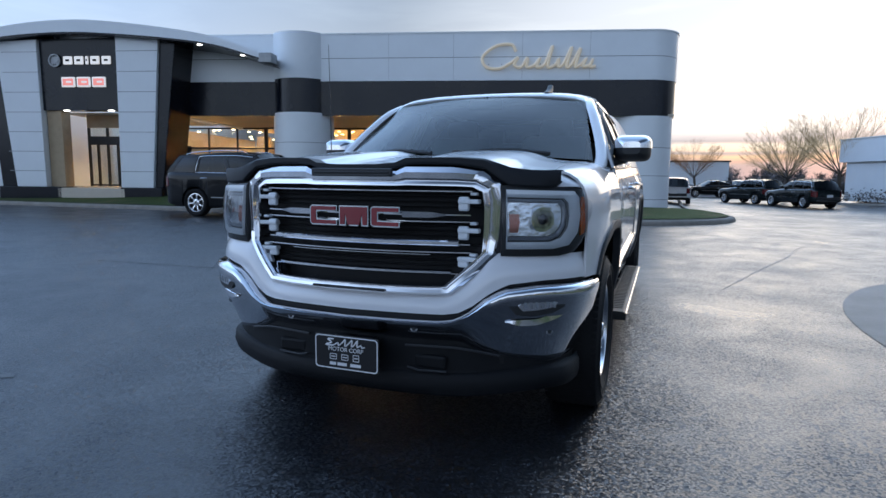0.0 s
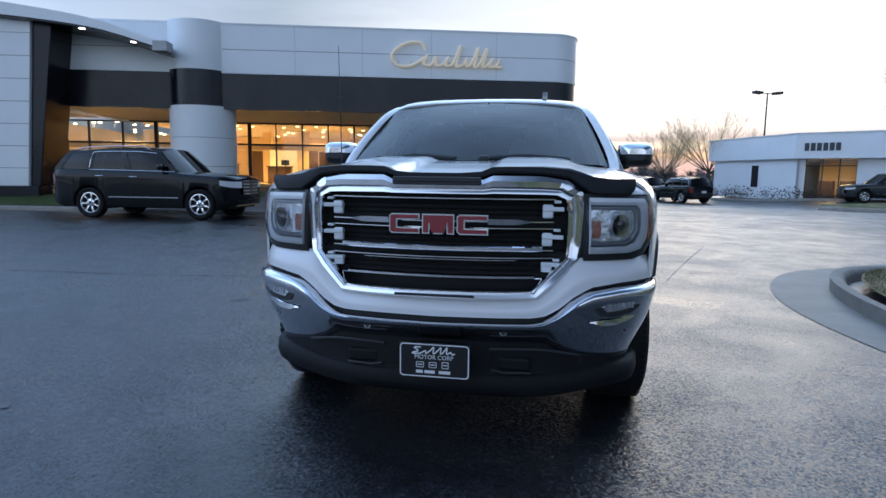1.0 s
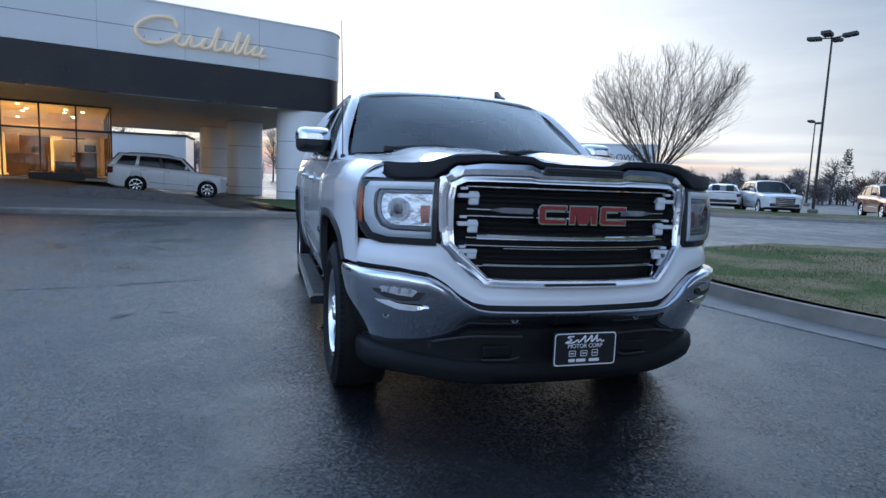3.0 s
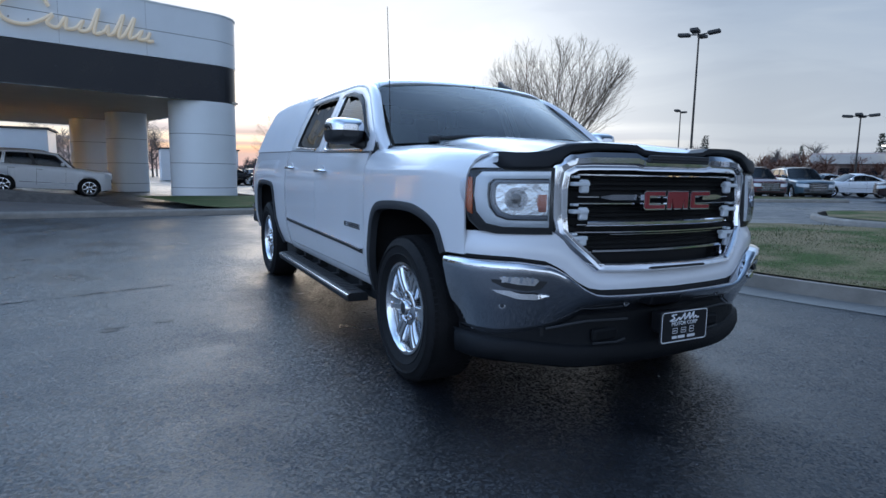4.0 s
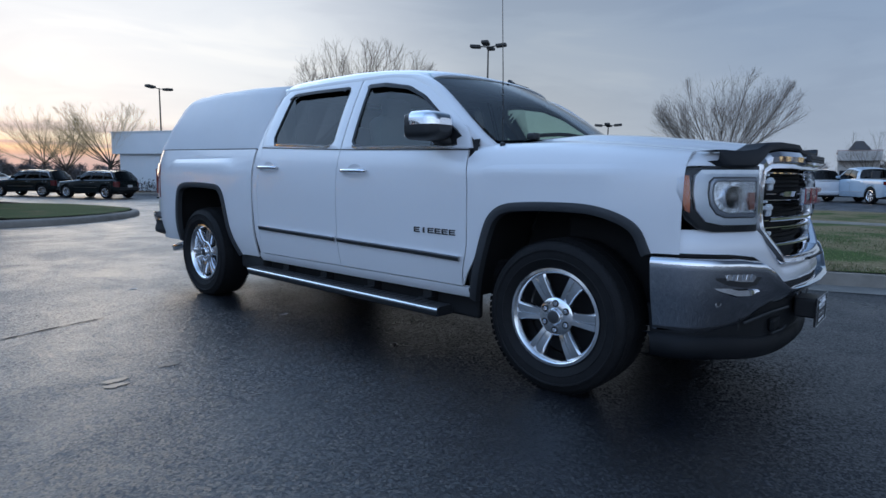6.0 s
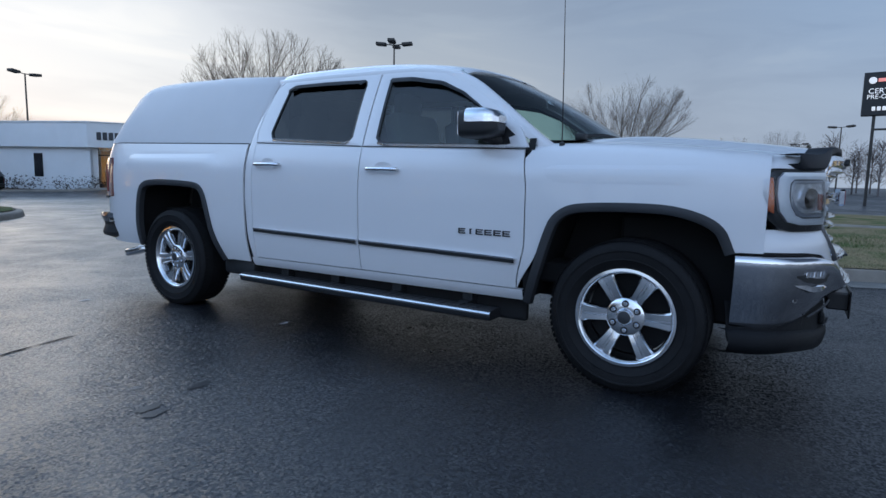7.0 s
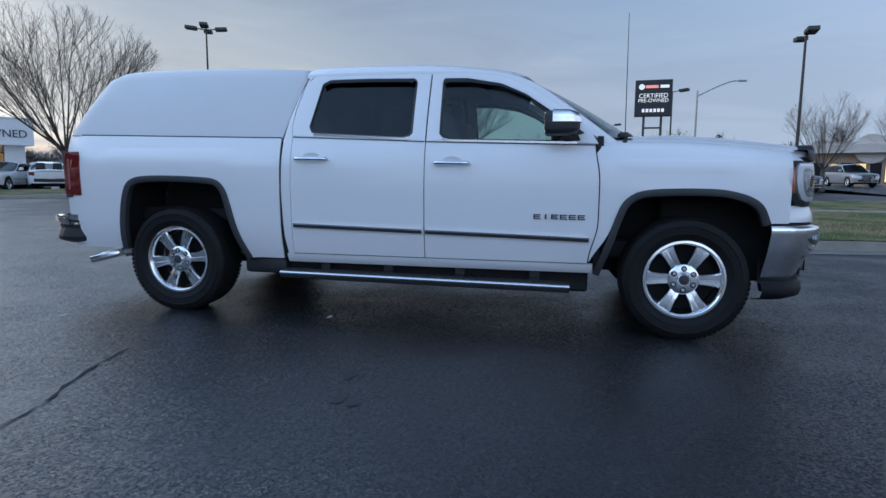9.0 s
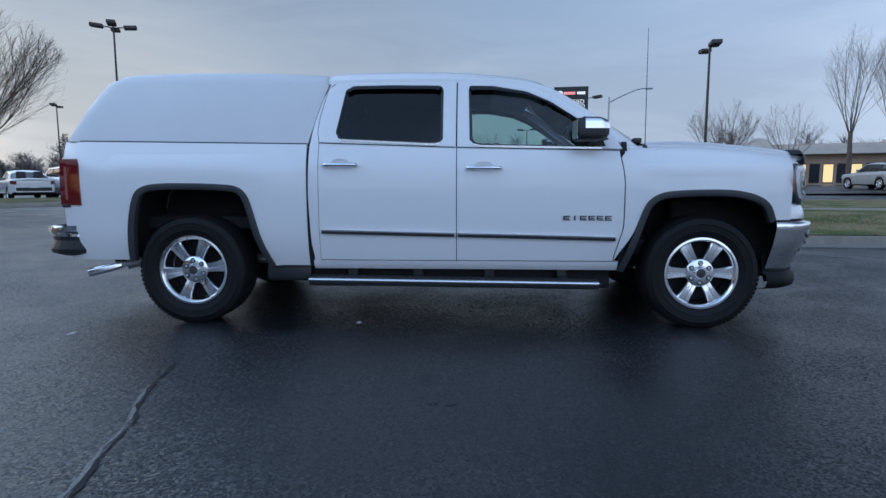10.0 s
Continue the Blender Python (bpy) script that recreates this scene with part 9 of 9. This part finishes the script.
for x in (-23.30, -22.65, -22.00):
    bm = bmesh.new()
    box(bm, (x, AY + 0.11, 4.82), (0.58, 0.06, 0.40), 0.06)
    part("sign_block", bm, SIGN_WHITE, ent)
    bm = bmesh.new()
    box(bm, (x, AY + 0.09, 4.82), (0.46, 0.05, 0.28), 0.04)
    part("block_face", bm, SIGN_RED, ent, "lit red face")
    bm = bmesh.new()
    box(bm, (x + 0.05, AY + 0.075, 4.82), (0.22, 0.05, 0.07), 0.01)
    part("block_slot", bm, SIGN_WHITE, ent)

# planters and furniture by the glass front
for x, y, w in ((-9.4, 5.2, 1.9), (-17.5, 5.0, 1.6)):
    p = thing("planter", "long dark planter box with clipped shrubs", "planter", m=YARD @ pose(x, y, 0.56))
    bm = bmesh.new()
    box(bm, (0, 0, 0.14), (w, 0.5, 0.28), 0.02)
    part("box", bm, BLACK_PLASTIC, p)
    bm = bmesh.new()
    rnd = random.Random(5)
    for i in range(220):
        c = Vector((rnd.uniform(-w / 2, w / 2), rnd.uniform(-0.22, 0.22), rnd.uniform(0.25, 0.42)))
        bm.faces.new([bm.verts.new(c + Vector((rnd.uniform(-1, 1), rnd.uniform(-1, 1), rnd.uniform(-1, 1))) * 0.05) for k in range(3)])
    part("shrub", bm, LEAF_DARK, p)
for x, y, w, h in ((-8.4, 8.0, 0.9, 1.1), (-10.6, 9.5, 1.6, 1.0), (-13.2, 10.5, 1.4, 1.0), (-16.0, 9.0, 1.8, 1.1), (-19.0, 10.0, 1.5, 1.0)):
    dk = thing("sales_desk", "dark wooden sales desk inside the hall", "desk", group="desks in the hall", m=YARD @ pose(x, y, 0.62))
    bm = bmesh.new()
    box(bm, (0, 0, h - 0.03), (w, 0.7, 0.06), 0.01)
    part("desktop", bm, WOOD_DARK, dk)
    bm = bmesh.new()
    box(bm, (0, 0, h / 2 - 0.03), (w * 0.92, 0.6, h - 0.06), 0.01)
    part("base", bm, WOOD_DARK, dk)
    bm = bmesh.new()
    box(bm, (w * 0.2, 0.05, h + 0.2), (0.45, 0.04, 0.30), 0.01)
    box(bm, (w * 0.2, 0.05, h + 0.03), (0.06, 0.06, 0.08))
    part("screen", bm, BLACK_PLASTIC, dk)
art = thing("wall_picture", "large framed picture on the hall wall", "picture", m=YARD @ pose(-9.1, 18.05, 2.2))
bm = bmesh.new()
box(bm, (0, 0, 0), (1.5, 0.05, 1.1), 0.01)
part("frame", bm, FRAME_BLACK, art)
bm = bmesh.new()
box(bm, (0, -0.03, 0), (1.35, 0.02, 0.95))
part("canvas", bm, SOFFIT, art)

# ---- marks on the asphalt ----
STAIN = mat("oil_stain", (0.012, 0.012, 0.014), 0.35, vary=0.3, scale=8)
PAINT_WORN = mat("worn_white_paint", (0.45, 0.45, 0.46), 0.7, vary=0.3, scale=10)
CRACK = mat("open_crack", (0.008, 0.008, 0.009), 0.9, vary=0.2)


def blot(name, x, y, rx, ry, material, label, seed, z=0.004):
    rnd = random.Random(seed)
    bm = bmesh.new()
    bm.faces.new([bm.verts.new((x + rx * math.cos(a) * k, y + ry * math.sin(a) * k, z)) for a, k in [(2 * math.pi * i / 18, rnd.uniform(0.65, 1.15)) for i in range(18)]])
    return tagged(part(name, bm, material), label, "stain", kind="structure")


def streak(name, line, w, material, label, seed, z=0.004):
    rnd = random.Random(seed)
    p = smooth_line(line, 60)
    bm = bmesh.new()
    rows = []
    for i, (x, y) in enumerate(p):
        k = w * rnd.uniform(0.1, 1.3)
        d = p[min(i + 1, 59)] - p[max(i - 1, 0)]
        d = d / np.linalg.norm(d)
        j = rnd.uniform(-w, w) * 0.5
        rows.append([(x - d[1] * (k + j), y + d[0] * (k + j), z), (x + d[1] * (k - j), y - d[0] * (k - j), z)])
    surf(bm, rows)
    return tagged(part(name, bm, material), label, "crack", kind="structure")


streak("crack", [(-1.95, 3.31), (-2.27, 3.25), (-2.57, 3.16), (-2.75, 3.075), (-3.03, 3.02), (-3.4, 2.93), (-4.4, 2.8), (-6.0, 2.7)], 0.011, CRACK, "thin crack in the asphalt", 1)
streak("crack", [(-2.3, 3.265), (-2.57, 3.18), (-2.75, 3.10), (-3.03, 3.045), (-3.4, 2.96), (-4.4, 2.83), (-5.2, 2.77)], 0.010, GUTTER, "pale worn seam along the crack", 2, z=0.002)
streak("crack", [(-10, 4.0), (-5.5, 4.9), (-2.6, 5.4)], 0.012, GUTTER, "pale seam across the asphalt", 3, z=0.002)
streak("crack", [(1.9, 3.9), (3.0, 7.0), (4.2, 9.5), (9, 10.5)], 0.012, GUTTER, "pale seam across the asphalt", 4, z=0.002)
for x, y, s in ((-2.10, 1.86, 5), (-2.42, 1.80, 6), (-2.45, 1.72, 7), (-3.35, -0.35, 8), (-2.3, -0.9, 9)):
    blot("oil_stain", x, y, 0.07, 0.035, STAIN, "small dark oil stain on the asphalt", s)
for x, y, s in ((-1.35, 4.35, 11), (-0.95, 2.45, 13)):
    blot("paint_fleck", x, y, 0.05, 0.02, PAINT_WORN, "worn fleck of white paint on the asphalt", s)

bm = bmesh.new()
rnd = random.Random(12)
rows = []
for i in range(13):
    u = i / 12
    row = []
    for j in range(9):
        v = j / 8
        x = -7.1 + 3.7 * u - 0.5 * v * (1 - 2 * u) + 0.2 * v
        y = 15.1 + 1.1 * u + 1.9 * v
        e = smoothstep(0, 0.16, u) * smoothstep(1, 0.84, u) * smoothstep(0, 0.35, v) * smoothstep(1, 0.6, v)
        row.append((x, y, pad_z(x, y) - 0.03 + 0.25 * e + rnd.uniform(0, 0.03) * e))
    rows.append(row)
surf(bm, rows)
tagged(part("mulch_bed", bm, mat("dark_mulch", (0.095, 0.08, 0.068), 0.95, vary=0.35, scale=6, bump=0.8, bscale=30), smooth=True), "low dark mulch bed beside the drive", "mulch bed", kind="structure")

# dry blades on the nearest grass
bm_v, bm_f = [], []
rnd = random.Random(31)


def blade(x, y, z, hmax):
    a, L_ = rnd.uniform(0, 2 * math.pi), rnd.uniform(0.3, 1.0) * hmax
    dx, dy = math.cos(a), math.sin(a)
    b = len(bm_v)
    lx, ly = rnd.uniform(-0.7, 0.7) * L_, rnd.uniform(-0.7, 0.7) * L_
    bm_v.extend([(x - dx * 0.006, y - dy * 0.006, z), (x + dx * 0.006, y + dy * 0.006, z), (x + lx, y + ly, z + L_)])
    bm_f.append((b, b + 1, b + 2))
edge = smooth_line(ISLE, 60)
while len(bm_f) < 52000:
    y = rnd.uniform(-9, 5.0)
    x0 = float(np.interp(-y, -edge[:, 1], edge[:, 0])) + 0.16
    x = x0 + (rnd.random() ** 1.6) * 6.0
    if x > 11 or (y > 4.2 and x > 7):
        continue
    n1 = math.sin(x * 2.1 + y * 1.3) + math.sin(y * 2.7 - x * 0.9)
    z = 0.125 + 0.10 * smoothstep(0, 3.0, x - 4.2) * smoothstep(-40, 2, y)
    blade(x, y, z - 0.01, 0.035 + 0.02 * max(0, n1))
me = bpy.data.meshes.new("grass_blades")
me.from_pydata(bm_v, [], bm_f)
BLADE = bpy.data.materials.new("mixed_grass_blades")
BLADE.use_nodes = True
b_n, b_l = BLADE.node_tree.nodes, BLADE.node_tree.links
b_g = b_n.new("ShaderNodeNewGeometry")
b_r = ramp(b_n, [(0.0, (0.05, 0.075, 0.02)), (0.4, (0.10, 0.11, 0.04)), (0.6, (0.24, 0.20, 0.12)), (1.0, (0.36, 0.31, 0.21))], "LINEAR")
b_l.new(b_g.outputs["Random Per Island"], b_r.inputs[0])
b_l.new(b_r.outputs[0], b_n["Principled BSDF"].inputs["Base Color"])
b_n["Principled BSDF"].inputs["Roughness"].default_value = 0.8
me.materials.append(BLADE)
tagged(new("grass_blades", me), "dry straw and green grass blades on the island", "grass", kind="stuff")
